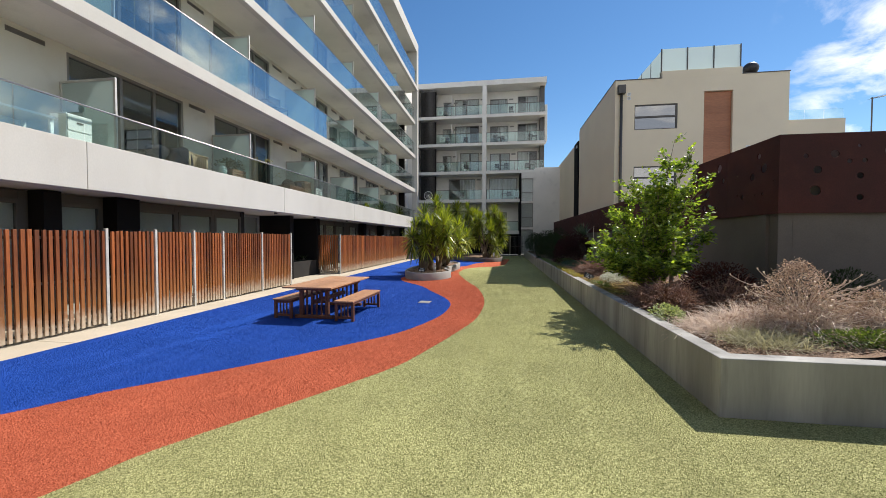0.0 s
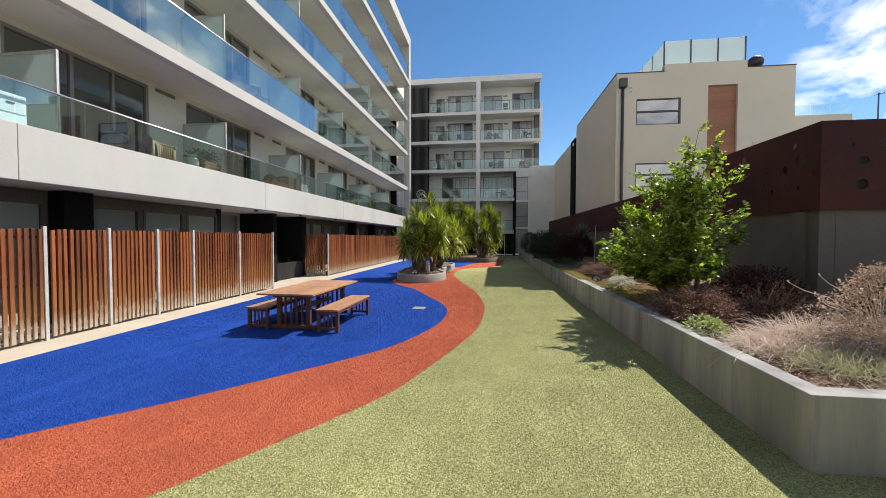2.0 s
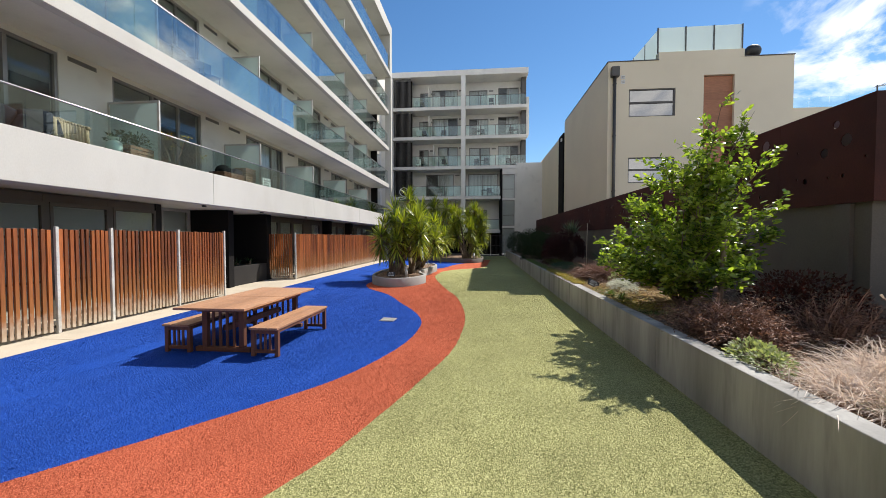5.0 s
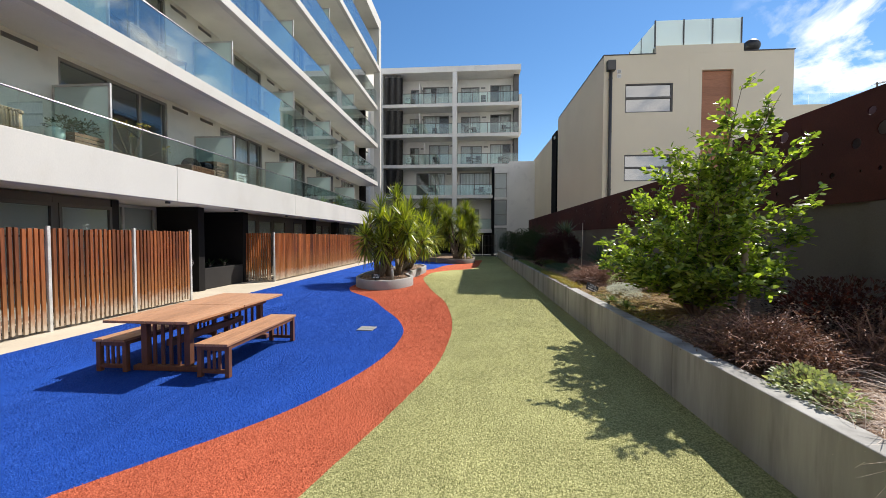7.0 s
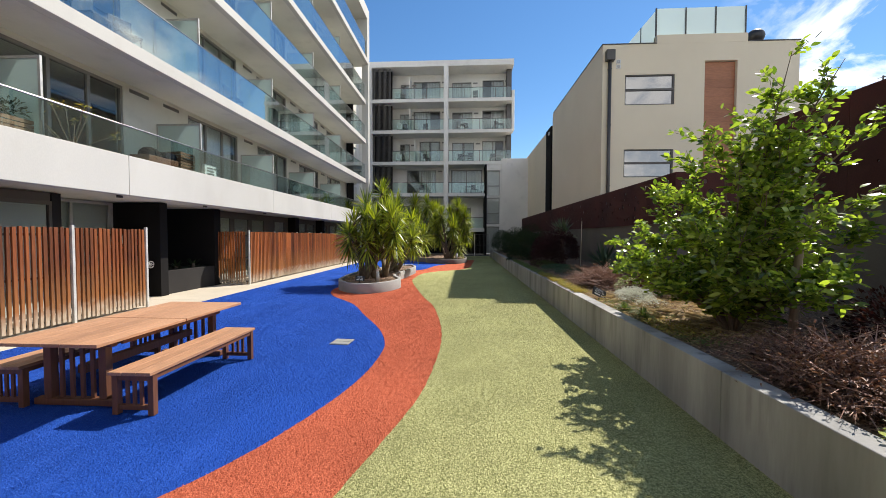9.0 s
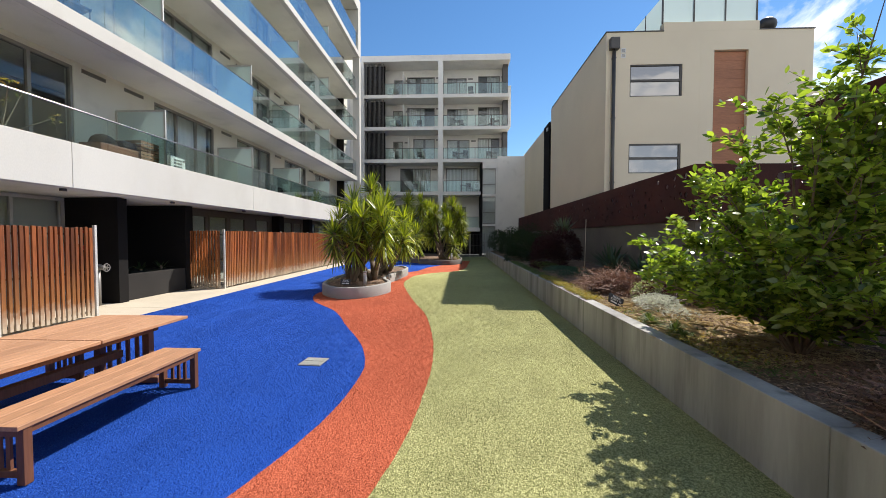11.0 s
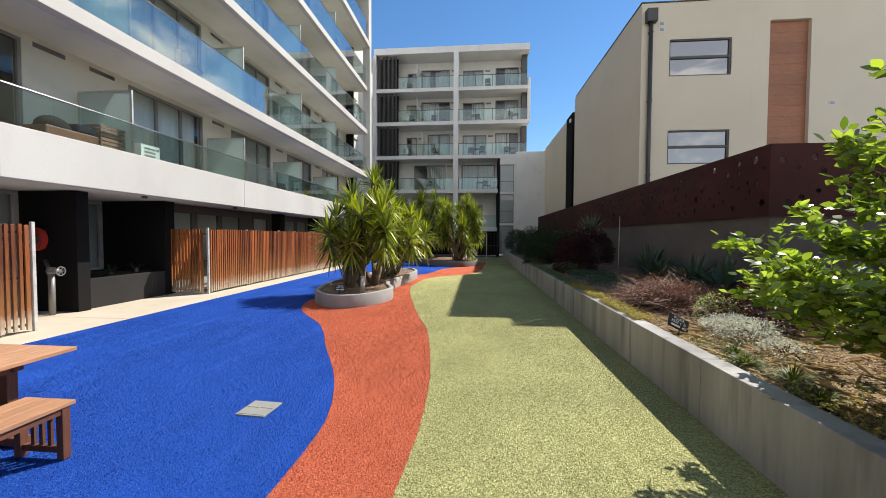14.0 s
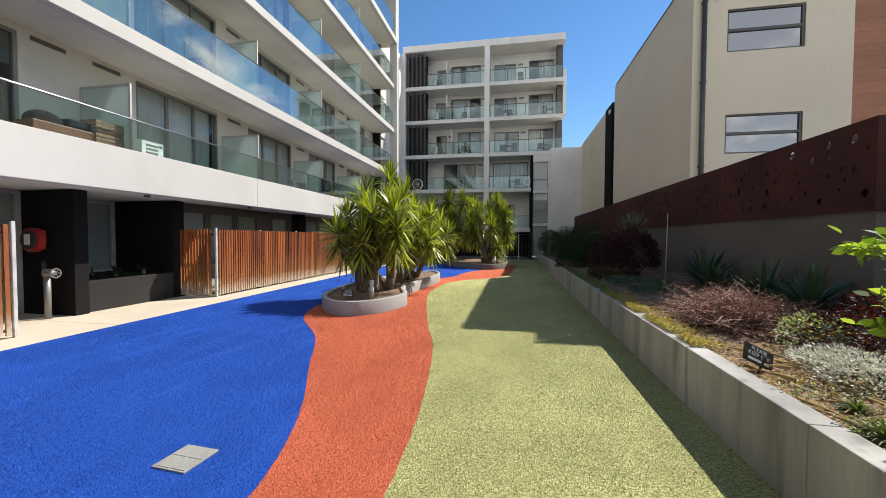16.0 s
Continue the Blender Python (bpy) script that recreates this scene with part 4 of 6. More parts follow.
part("side_wall", box(HX + 0.05, 32.2, -0.1, HX + 6, RY + 1, 9.42, bevel=0.008), M["house"], second)
part("dark_slot", box(HX + 0.05, 30.6, -0.1, HX + 1.2, 32.199, 9.5), M["black"], second)
part("slot_frame", box(HX + 0.35, 29.901, -0.1, HX + 5, 30.599, 9.3), M["dark_frame"], second)
part("wall_lamp", box(HX - 0.02, 30.9, 9.0, HX + 0.049, 31.2, 9.2, bevel=0.01), M["white"], second)

# ---- boundary wall with weathered-steel band ----
BWX = 7.66
bw = thing("wall_boundary", (0, 0, 0), "concrete boundary wall topped by a dark perforated steel band", "wall", kind="structure")
part("concrete_wall", box(BWX, 13.7, -0.1, BWX + 0.25, 39.5, 2.22, bevel=0.006), M["boundary"], bw)
part("concrete_wall", box(BWX + 0.251, 13.7, -0.1, 13.9, 13.95, 2.22, bevel=0.006), M["boundary"], bw)
NBY, NB_BAND, NB_TOP = 7.74, 2.37, 3.83
part("concrete_wall", box(BWX, NBY, -0.1, BWX + 0.25, 11.0, NB_BAND, bevel=0.006), M["boundary"], bw)
part("concrete_wall", box(BWX + 0.251, NBY, -0.1, 13.9, NBY + 0.25, NB_BAND, bevel=0.006), M["boundary"], bw)
part("concrete_wall", box(BWX + 0.251, 10.75, -0.1, 13.9, 11.0, NB_BAND), M["boundary"], bw)
part("wall_buttress", box(BWX - 0.06, NBY + 0.25, -0.1, BWX - 0.001, NBY + 0.5, NB_BAND - 0.05), M["boundary"], bw)
rngc = random.Random(21)


def steel_panel(a, b, z0, z1, dense=5.0, sizes=(0.018, 0.03, 0.045, 0.06, 0.075, 0.095)):
    """Panel between plan points a and b with round perforations of several sizes."""
    a, b = Vector((*a, 0)), Vector((*b, 0))
    d = (b - a)
    ln = d.length
    d.normalize()
    nrm = Vector((d.y, -d.x, 0))
    holes = []
    for _ in range(160):
        r = rngc.choice(sizes)
        u, z = rngc.uniform(r + 0.06, ln - r - 0.06), rngc.uniform(z0 + r + 0.12, z1 - r - 0.12)
        if all((u - h[0])**2 + (z - h[1])**2 > (r + h[2] + 0.09)**2 for h in holes) and len(holes) < ln * dense:
            holes.append((u, z, r))
    cu = bmesh.new()
    outer = [(0, z0), (ln, z0), (ln, z1), (0, z1)]
    loops = [outer] + [[(u + r * math.cos(k * math.tau / 10), z + r * math.sin(k * math.tau / 10)) for k in range(10)] for u, z, r in holes]
    es = []
    for lp in loops:
        vs = [cu.verts.new((p[0], p[1], 0)) for p in lp]
        es += [cu.edges.new((vs[i], vs[(i + 1) % len(vs)])) for i in range(len(vs))]
    bmesh.ops.triangle_fill(cu, edges=es, use_beauty=True)
    # drop what fills the holes
    gone = [f for f in cu.faces if any((f.calc_center_median().x - u)**2 + (f.calc_center_median().y - z)**2 < (r * 0.9)**2 for u, z, r in holes) and all(any(abs((v.co.x - u)**2 + (v.co.y - z)**2 - r * r) < 1e-4 for u, z, r in holes) for v in f.verts)]
    gone = [f for f in gone if len({min(range(len(holes)), key=lambda i: (v.co.x - holes[i][0])**2 + (v.co.y - holes[i][1])**2) for v in f.verts}) == 1]
    bmesh.ops.delete(cu, geom=gone, context="FACES_ONLY")
    ext = bmesh.ops.extrude_face_region(cu, geom=cu.faces[:])
    bmesh.ops.translate(cu, verts=[v for v in ext["geom"] if isinstance(v, bmesh.types.BMVert)], vec=(0, 0, 0.02))
    bmesh.ops.recalc_face_normals(cu, faces=cu.faces)
    m = Matrix((( d.x, 0, nrm.x, a.x), (d.y, 0, nrm.y, a.y), (0, 1, 0, 0), (0, 0, 0, 1)))
    bmesh.ops.transform(cu, matrix=m, verts=cu.verts)
    return part("steel_panel", cu, M["corten"], bw)


TOP = 3.46
y = 13.66
while y < 38.9:
    steel_panel((BWX - 0.04, min(y + 2.4, 39.3)), (BWX - 0.04, y), 2.18, TOP, 11.0, (0.018, 0.03, 0.04, 0.05, 0.065))
    y += 2.405
for x in (BWX - 0.06, BWX + 2.345, BWX + 4.75):
    steel_panel((x, 13.66), (x + 2.4, 13.66), 2.18, TOP)
for y in (NBY - 0.06, NBY + 1.595):
    steel_panel((BWX - 0.04, y + 1.65), (BWX - 0.04, y), NB_BAND - 0.04, NB_TOP)
for x in (BWX - 0.06, BWX + 2.345, BWX + 4.75):
    steel_panel((x, NBY - 0.06), (x + 2.4, NBY - 0.06), NB_BAND - 0.04, NB_TOP)
# Backdrops added behind the perforations; the pale ones stand in for light showing through.
part("hole_tone_backdrop", box(BWX + 0.5, NBY + 0.4, NB_BAND + 0.001, 13.9, 10.6, NB_TOP - 0.3), M["boundary"], bw)
part("hole_tone_backdrop", box(BWX + 0.21, 13.80, 2.221, 13.9, 13.86, TOP - 0.12), M["planter_white"], bw)
part("hole_tone_backdrop", box(BWX + 0.14, 13.9, 2.221, BWX + 0.2, 39.3, TOP - 0.12), M["planter_white"], bw)
part("hole_tone_backdrop", box(BWX + 0.14, NBY + 0.15, NB_BAND + 0.001, BWX + 0.2, 10.9, NB_TOP - 0.12), M["planter_white"], bw)
part("hole_tone_backdrop", box(BWX + 0.21, NBY + 0.12, NB_BAND + 0.001, 13.9, NBY + 0.18, NB_TOP - 0.12), M["planter_white"], bw)
for y in np.arange(13.9, 39, 2.405):
    part("panel_post", box(BWX + 0.02, y - 0.03, 2.221, BWX + 0.08, y + 0.03, TOP - 0.05), M["corten"], bw)

# ---- long planter ----
PX, PY, PTOP = 4.57, 3.70, 0.62
pl = thing("planter_wall", (0, 0, 0), "weathered grey concrete planter wall with stained face", "planter", kind="structure")
yy = [PY, 7.2, 10.2, 13.4, 16.4, 19.6, 22.8, 26.0, 29.2, 32.4, 37.6]
for a, b in zip(yy[1:], yy[2:]):
    part("wall_unit", box(PX, a + 0.002, -0.1, PX + 0.20, b - 0.002, PTOP, bevel=0.008), M["concrete"], pl)
corner = bmesh.new()
foot = corner.faces.new([corner.verts.new((x, y, -0.1)) for x, y in ((PX, PY), (9.198, PY), (9.198, PY + 0.2), (PX + 0.2, PY + 0.2), (PX + 0.2, 7.198), (PX, 7.198))])
top = bmesh.ops.extrude_face_region(corner, geom=[foot])
bmesh.ops.translate(corner, verts=[v for v in top["geom"] if isinstance(v, bmesh.types.BMVert)], vec=(0, 0, PTOP + 0.1))
bmesh.ops.recalc_face_normals(corner, faces=corner.faces)
bmesh.ops.bevel(corner, geom=corner.edges[:], offset=0.010, segments=2, affect="EDGES", profile=0.5)
part("wall_corner", corner, M["concrete"], pl)
part("wall_unit", box(9.2, PY, -0.1, 14.0, PY + 0.20, PTOP, bevel=0.008), M["concrete"], pl)


def soil_z(x, y):
    """Height of the planted bed, mounding to the back."""
    u = min(max((x - PX - 0.2) / 2.8, 0), 1)
    return 0.55 + 0.20 * u + 0.05 * noise.noise((x * 1.3, y * 1.3, 0.3)) + 0.02 * noise.noise((x * 5, y * 5, 2.0))


def bed(name, x0, x1, y0, y1, label):
    nx, ny = int((x1 - x0) / 0.13), int((y1 - y0) / 0.13)
    vs = [(x0 + (x1 - x0) * i / nx, y0 + (y1 - y0) * j / ny, 0) for j in range(ny + 1) for i in range(nx + 1)]
    vs = [(x, y, soil_z(x, y)) for x, y, _ in vs]
    fs = [(j * (nx + 1) + i, j * (nx + 1) + i + 1, (j + 1) * (nx + 1) + i + 1, (j + 1) * (nx + 1) + i) for j in range(ny) for i in range(nx)]
    return tagged(new(name, mesh_from(name, vs, fs, M["soil"], True)), label, "soil", kind="structure")


bed("soil_bed", PX + 0.19, 7.70, PY + 0.19, 38.0, "dry brown bark mulch bed")
bed("soil_bed_side", 7.69, 13.9, PY + 0.19, 7.78, "dry brown bark mulch bed")

# ---- timber fence ----
slat_me = [to_mesh("slat", box(-0.020, -w / 2, 0, 0.016, w / 2, 1.80, bevel=0.003), M["slat"]) for w in (0.056, 0.062, 0.052)]
deep_me = to_mesh("slat", box(-0.03, -0.02, 0, 0.012, 0.02, 1.78, bevel=0.0025), M["slat"])
post_me = to_mesh("post", box(-0.026, -0.026, 0, 0.026, 0.026, 1.90, bevel=0.004), M["pale_steel"])


def fence(at, turn, length, posts, label, seed, front=True):
    """Upright hardwood slats on steel rails; runs along its own y from the start point."""
    f = thing("timber_fence", at, label, "fence", "court fences", turn=turn)
    r = random.Random(seed)
    y, i = 0.05, 0
    while y < length - 0.03:
        if min(abs(y - p) for p in (posts if front else posts[:1])) > 0.055:
            m = pose(0.03 + r.uniform(-0.003, 0.003), y, 0.05 + r.uniform(-0.012, 0.012), r.uniform(-0.25, 0.25), 0, r.uniform(-7, 7))
            piece("slat", r.choice(slat_me), f, m)
        y += 0.094 + r.uniform(-0.004, 0.004)
        i += 1
    for i, p in enumerate(posts):
        piece("post", post_me, f, pose(0.035 if front or i == 0 else -0.058, p, 0 if front or i == 0 else -0.02))
    for z in (0.10, 0.92, 1.70):
        part("rail", box(-0.03, 0.02, z, 0.0, length - 0.02, z + 0.04), M["dark_frame"], f)
    return f


FX = -5.30
fence((FX, -5.0, PATH_Z), 0, 17.28, [0.05, 2.2, 4.4, 6.5, 8.6, 10.74, 11.80, 12.86, 13.86, 15.57, 17.25], "orange-brown hardwood slat fence with bleached feet and steel posts", 1)
fence((FX, 16.50, PATH_Z), 0, 14.0, [0.03, 2.0, 4.06, 5.35, 6.9, 8.6, 10.4, 12.2, 13.95], "orange-brown hardwood slat fence along the far path", 2, False)
fence((-6.75, 16.46, PATH_Z), -90, 1.48, [0.02], "short return of hardwood slat fence with a worn gap", 3)

# ---- picnic table and benches ----


def trestle_bench(at, label):
    b = thing("bench", at, label, "bench", "picnic benches")
    w, ln, h = 0.46, 1.88, 0.45
    for i in range(3):
        part("seat_board", box(-w / 2 + i * w / 3 + 0.003, -ln / 2, h - 0.035, -w / 2 + (i + 1) * w / 3 - 0.003, ln / 2, h, bevel=0.005), M["table_wood"], b)
    for s in (-1, 1):
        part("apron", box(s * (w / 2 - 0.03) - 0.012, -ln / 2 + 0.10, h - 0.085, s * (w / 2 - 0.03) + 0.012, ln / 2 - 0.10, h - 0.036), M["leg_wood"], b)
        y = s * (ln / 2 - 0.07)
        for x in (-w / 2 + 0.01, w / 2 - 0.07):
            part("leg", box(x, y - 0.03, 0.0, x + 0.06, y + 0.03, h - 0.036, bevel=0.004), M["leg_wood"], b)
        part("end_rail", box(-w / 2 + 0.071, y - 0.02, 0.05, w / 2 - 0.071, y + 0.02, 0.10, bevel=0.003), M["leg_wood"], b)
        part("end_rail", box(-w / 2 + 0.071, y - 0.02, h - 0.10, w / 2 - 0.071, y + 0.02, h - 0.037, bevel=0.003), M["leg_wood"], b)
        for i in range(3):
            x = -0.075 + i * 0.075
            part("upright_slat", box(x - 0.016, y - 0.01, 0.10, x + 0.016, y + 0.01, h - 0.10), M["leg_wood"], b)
    return b


trestle_bench((-1.06, 8.19, 0.008), "brown slatted timber bench with carved end frames")
trestle_bench((-2.57, 8.28, 0.008), "brown slatted timber bench on the fence side of the table")
tb = thing("picnic_table", (-1.87, 8.35, 0.008), "brown timber picnic table with a two-part plank top", "table")
TW, TL, TH = 1.16, 2.38, 0.75
for half in (0, 1):
    for i in range(6):
        y0 = -TL / 2 + half * TL / 2 + (0.008 if half else 0.0)
        part("top_board", box(-TW / 2 + i * TW / 6 + 0.002, y0, TH - 0.035, -TW / 2 + (i + 1) * TW / 6 - 0.002, y0 + TL / 2 - 0.008, TH, bevel=0.004), M["table_wood"], tb)
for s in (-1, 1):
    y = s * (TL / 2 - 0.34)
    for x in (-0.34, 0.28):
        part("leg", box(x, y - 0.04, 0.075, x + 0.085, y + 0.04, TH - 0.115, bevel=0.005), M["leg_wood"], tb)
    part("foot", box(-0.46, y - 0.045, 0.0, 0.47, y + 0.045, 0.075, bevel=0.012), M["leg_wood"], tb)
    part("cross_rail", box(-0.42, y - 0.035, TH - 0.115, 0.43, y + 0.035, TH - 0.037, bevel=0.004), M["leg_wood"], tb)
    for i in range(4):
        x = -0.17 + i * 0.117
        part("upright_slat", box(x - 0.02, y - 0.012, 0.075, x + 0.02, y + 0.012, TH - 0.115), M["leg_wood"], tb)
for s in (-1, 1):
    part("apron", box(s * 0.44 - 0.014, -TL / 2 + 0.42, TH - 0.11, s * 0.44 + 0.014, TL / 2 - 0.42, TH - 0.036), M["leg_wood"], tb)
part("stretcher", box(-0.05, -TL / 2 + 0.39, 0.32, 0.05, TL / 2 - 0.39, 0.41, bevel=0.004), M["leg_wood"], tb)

# ---- floor drain ----
dr = thing("floor_drain", (0.185, 10.03, 0.006), "square pale metal drain cover set in the blue turf", "drain cover", turn=-4)
part("frame", box(-0.16, -0.16, -0.01, 0.16, 0.16, 0.010, bevel=0.003), M["grate"], dr)
for sx in (-1, 1):
    for sy in (-1, 1):
        part("quarter_plate", box(sx * 0.075 - 0.068, sy * 0.075 - 0.068, 0.008, sx * 0.075 + 0.068, sy * 0.075 + 0.068, 0.014, bevel=0.002), M["grate"], dr)

# ---- leaves ----


def fan_mesh(name, P, D, U, L, W, material, bend=0.25, segs=1, fold=0.15):
    """Leaves from arrays: base points P, directions D, up hints U, lengths L, widths W. Each is a tapered, drooping blade."""
    P, D, U = (np.asarray(a, float) for a in (P, D, U))
    L, W = np.asarray(L, float), np.asarray(W, float)
    D /= np.linalg.norm(D, axis=1, keepdims=True) + 1e-9
    S = np.cross(D, U)
    S /= np.linalg.norm(S, axis=1, keepdims=True) + 1e-9
    N = np.cross(S, D)
    n, rows = len(P), segs + 1
    prof = {1: (0.0, 1.0, 0.0), 2: (0.55, 1.0, 0.0), 3: (0.7, 1.0, 0.75, 0.0), 4: (0.12, 0.85, 1.0, 0.62, 0.0)}[segs] if segs > 1 else None
    verts, faces = [], []
    if segs == 1:
        # broad leaf: base, two sides, midrib, tip
        mid = P + D * (L * 0.45)[:, None] - N * (L * fold * 0.4)[:, None]
        a = P + D * (L * 0.45)[:, None] + S * (W * 0.5)[:, None] + N * (L * fold * 0.3)[:, None]
        b = P + D * (L * 0.45)[:, None] - S * (W * 0.5)[:, None] + N * (L * fold * 0.3)[:, None]
        tip = P + D * L[:, None] - np.array([0, 0, 1.0]) * (L * bend)[:, None]
        V = np.stack([P, a, mid, b, tip], 1).reshape(-1, 3)
        o = np.arange(n)[:, None] * 5
        F = np.concatenate([o + np.array([[0, 1, 2]]), o + np.array([[0, 2, 3]]), o + np.array([[1, 4, 2]]), o + np.array([[2, 4, 3]])], 0)
    else:
        rowsv = []
        for k in range(segs):
            u = k / segs
            c = P + D * (L * u)[:, None] - np.array([0, 0, 1.0]) * (L * bend * u * u)[:, None]
            w = W * prof[k] * 0.5
            rowsv += [c + S * w[:, None], c - S * w[:, None]]
        rowsv.append(P + D * L[:, None] - np.array([0, 0, 1.0]) * (L * bend)[:, None])
        V = np.stack(rowsv, 1).reshape(-1, 3)
        per = 2 * segs + 1
        o = np.arange(n)[:, None] * per
        tris = []
        for k in range(segs - 1):
            i = 2 * k
            tris += [[i, i + 2, i + 1], [i + 1, i + 2, i + 3]]
        tris.append([2 * segs - 2, 2 * segs, 2 * segs - 1])
        F = np.concatenate([o + np.array([t]) for t in tris], 0)
    me = bpy.data.meshes.new(name)
    me.vertices.add(len(V))
    me.vertices.foreach_set("co", V.astype(np.float32).ravel())
    me.loops.add(F.size)
    me.loops.foreach_set("vertex_index", F.astype(np.int32).ravel())
    me.polygons.add(len(F))
    me.polygons.foreach_set("loop_start", np.arange(0, F.size, 3, dtype=np.int32))
    me.update(calc_edges=True)
    me.materials.append(material)
    return me


L_TREE = leafy("laurel_leaf", (0.052, 0.105, 0.024), (0.37, 0.46, 0.105), 0.27, 0.50, 1.0)
L_YUCCA = leafy("yucca_leaf", (0.042, 0.080, 0.016), (0.42, 0.45, 0.055), 0.34, 0.34, 0.6)
L_DRY = leafy("dry_skirt_leaf", (0.16, 0.11, 0.05), (0.26, 0.19, 0.09), 0.7, 0.2, 0.3, (1.2, 1.0, 0.6))
L_BROWN = leafy("russet_shrub_leaf", (0.075, 0.040, 0.032), (0.33, 0.205, 0.160), 0.55, 0.2, 0.4, (1.4, 1.0, 0.6))
L_DKRED = leafy("dark_red_leaf", (0.030, 0.010, 0.008), (0.075, 0.023, 0.016), 0.6, 0.25, 0.3, (1.5, 0.8, 0.5))
L_WHITE = leafy("silver_leaf", (0.50, 0.52, 0.43), (0.82, 0.82, 0.74), 0.7, 0.2, 0.2, (1, 1, 0.9))
L_LIME = leafy("variegated_leaf", (0.13, 0.18, 0.08), (0.54, 0.57, 0.40), 0.5, 0.25, 0.3)
L_GREEN = leafy("groundcover_leaf", (0.058, 0.095, 0.034), (0.19, 0.235, 0.090), 0.5, 0.3, 0.3)
L_TEAL = leafy("bluish_groundcover_leaf", (0.04, 0.085, 0.055), (0.09, 0.16, 0.10), 0.55, 0.25, 0.3, (1.2, 1.3, 0.8))
L_GOLD = leafy("golden_sedum_leaf", (0.16, 0.22, 0.05), (0.56, 0.42, 0.12), 0.5, 0.3, 0.3, (1.3, 1.1, 0.4))
L_DARK = leafy("dark_conifer_leaf", (0.018, 0.034, 0.016), (0.04, 0.065, 0.028), 0.6, 0.2, 0.2)
L_PURPLE = leafy("plum_leaf", (0.034, 0.014, 0.015), (0.080, 0.032, 0.030), 0.6, 0.2, 0.2, (1.4, 0.7, 0.7))
L_AGAVE = leafy("agave_leaf", (0.045, 0.085, 0.05), (0.085, 0.135, 0.08), 0.5, 0.12, 0.4)
L_PLUME = leafy("feather_grass_strand", (0.52, 0.42, 0.36), (0.86, 0.78, 0.71), 0.8, 0.3, 0.2, (1.1, 1.0, 0.9))
L_STRAW = leafy("straw_strand", (0.50, 0.40, 0.25), (0.68, 0.58, 0.38), 0.8, 0.3, 0.2, (1.1, 1.0, 0.8))
L_GREYG = leafy("grey_green_strand", (0.34, 0.325, 0.225), (0.57, 0.53, 0.41), 0.8, 0.3, 0.2, (1.1, 1.1, 0.8))
L_TWIG = leafy("dry_twig", (0.19, 0.105, 0.080), (0.46, 0.295, 0.225), 0.7, 0.0, 0.3)
L_PALM = leafy("palm_leaf", (0.09, 0.125, 0.085), (0.19, 0.235, 0.16), 0.5, 0.2, 0.3)
UP = np.array([0, 0, 1.0])


def rand_dirs(rs, n, low=-0.3, high=1.0):
    z = rs.uniform(low, high, n)
    a = rs.uniform(0, math.tau, n)
    r = np.sqrt(np.maximum(1 - z * z, 0.0))
    return np.stack([r * np.cos(a), r * np.sin(a), z], 1)


def shrub(name, at, radii, n, leaf, width, material, label, category="shrub", group="", seed=1, stems=24, stem_mat=None, droop=0.2, lift=0.35, shell=0.55, stem_r=0.006, segs=1, lobes=5):
    """A mound of leaves on thin woody stems; lobed outline with gaps."""
    rs = np.random.RandomState(seed)
    s = thing(name, at, label, category, group)
    rx, ry, rz = (r * 1.22 for r in radii)
    lob_c = rand_dirs(rs, lobes, 0.15, 0.95) * 0.5
    lob_r = rs.uniform(0.42, 0.62, lobes)
    pick = rs.randint(0, lobes, n)
    d = rand_dirs(rs, n, -0.5, 1.0)
    rad = shell + (1 - shell) * rs.uniform(0, 1, n) ** 0.5
    P = (lob_c[pick] + d * (lob_r[pick] * rad)[:, None]) * np.array([rx * 1.1, ry * 1.1, rz * 1.05])
    P[:, 2] = np.abs(P[:, 2]) + 0.01
    D = d + UP * lift + rs.normal(0, 0.35, (n, 3))
    part("foliage", fan_mesh("foliage", P, D, np.tile(UP, (n, 1)) + rs.normal(0, 0.5, (n, 3)), leaf * rs.uniform(0.65, 1.25, n), width * rs.uniform(0.7, 1.2, n), material, droop, segs), material, s)
    if stems:
        bm = bmesh.new()
        for i in range(stems):
            e = P[rs.randint(0, n)] * 0.93
            m = np.array([e[0] * 0.35, e[1] * 0.35, e[2] * 0.55]) + rs.normal(0, 0.02, 3)
            tube(bm, (e[0] * 0.06, e[1] * 0.06, -0.06), m, stem_r * 1.5, stem_r, n=5)
            tube(bm, m, e, stem_r, stem_r * 0.5, n=5)
        tagged(part("branchwork", bm, stem_mat or M["bark"], s), kind="stuff")
    return s


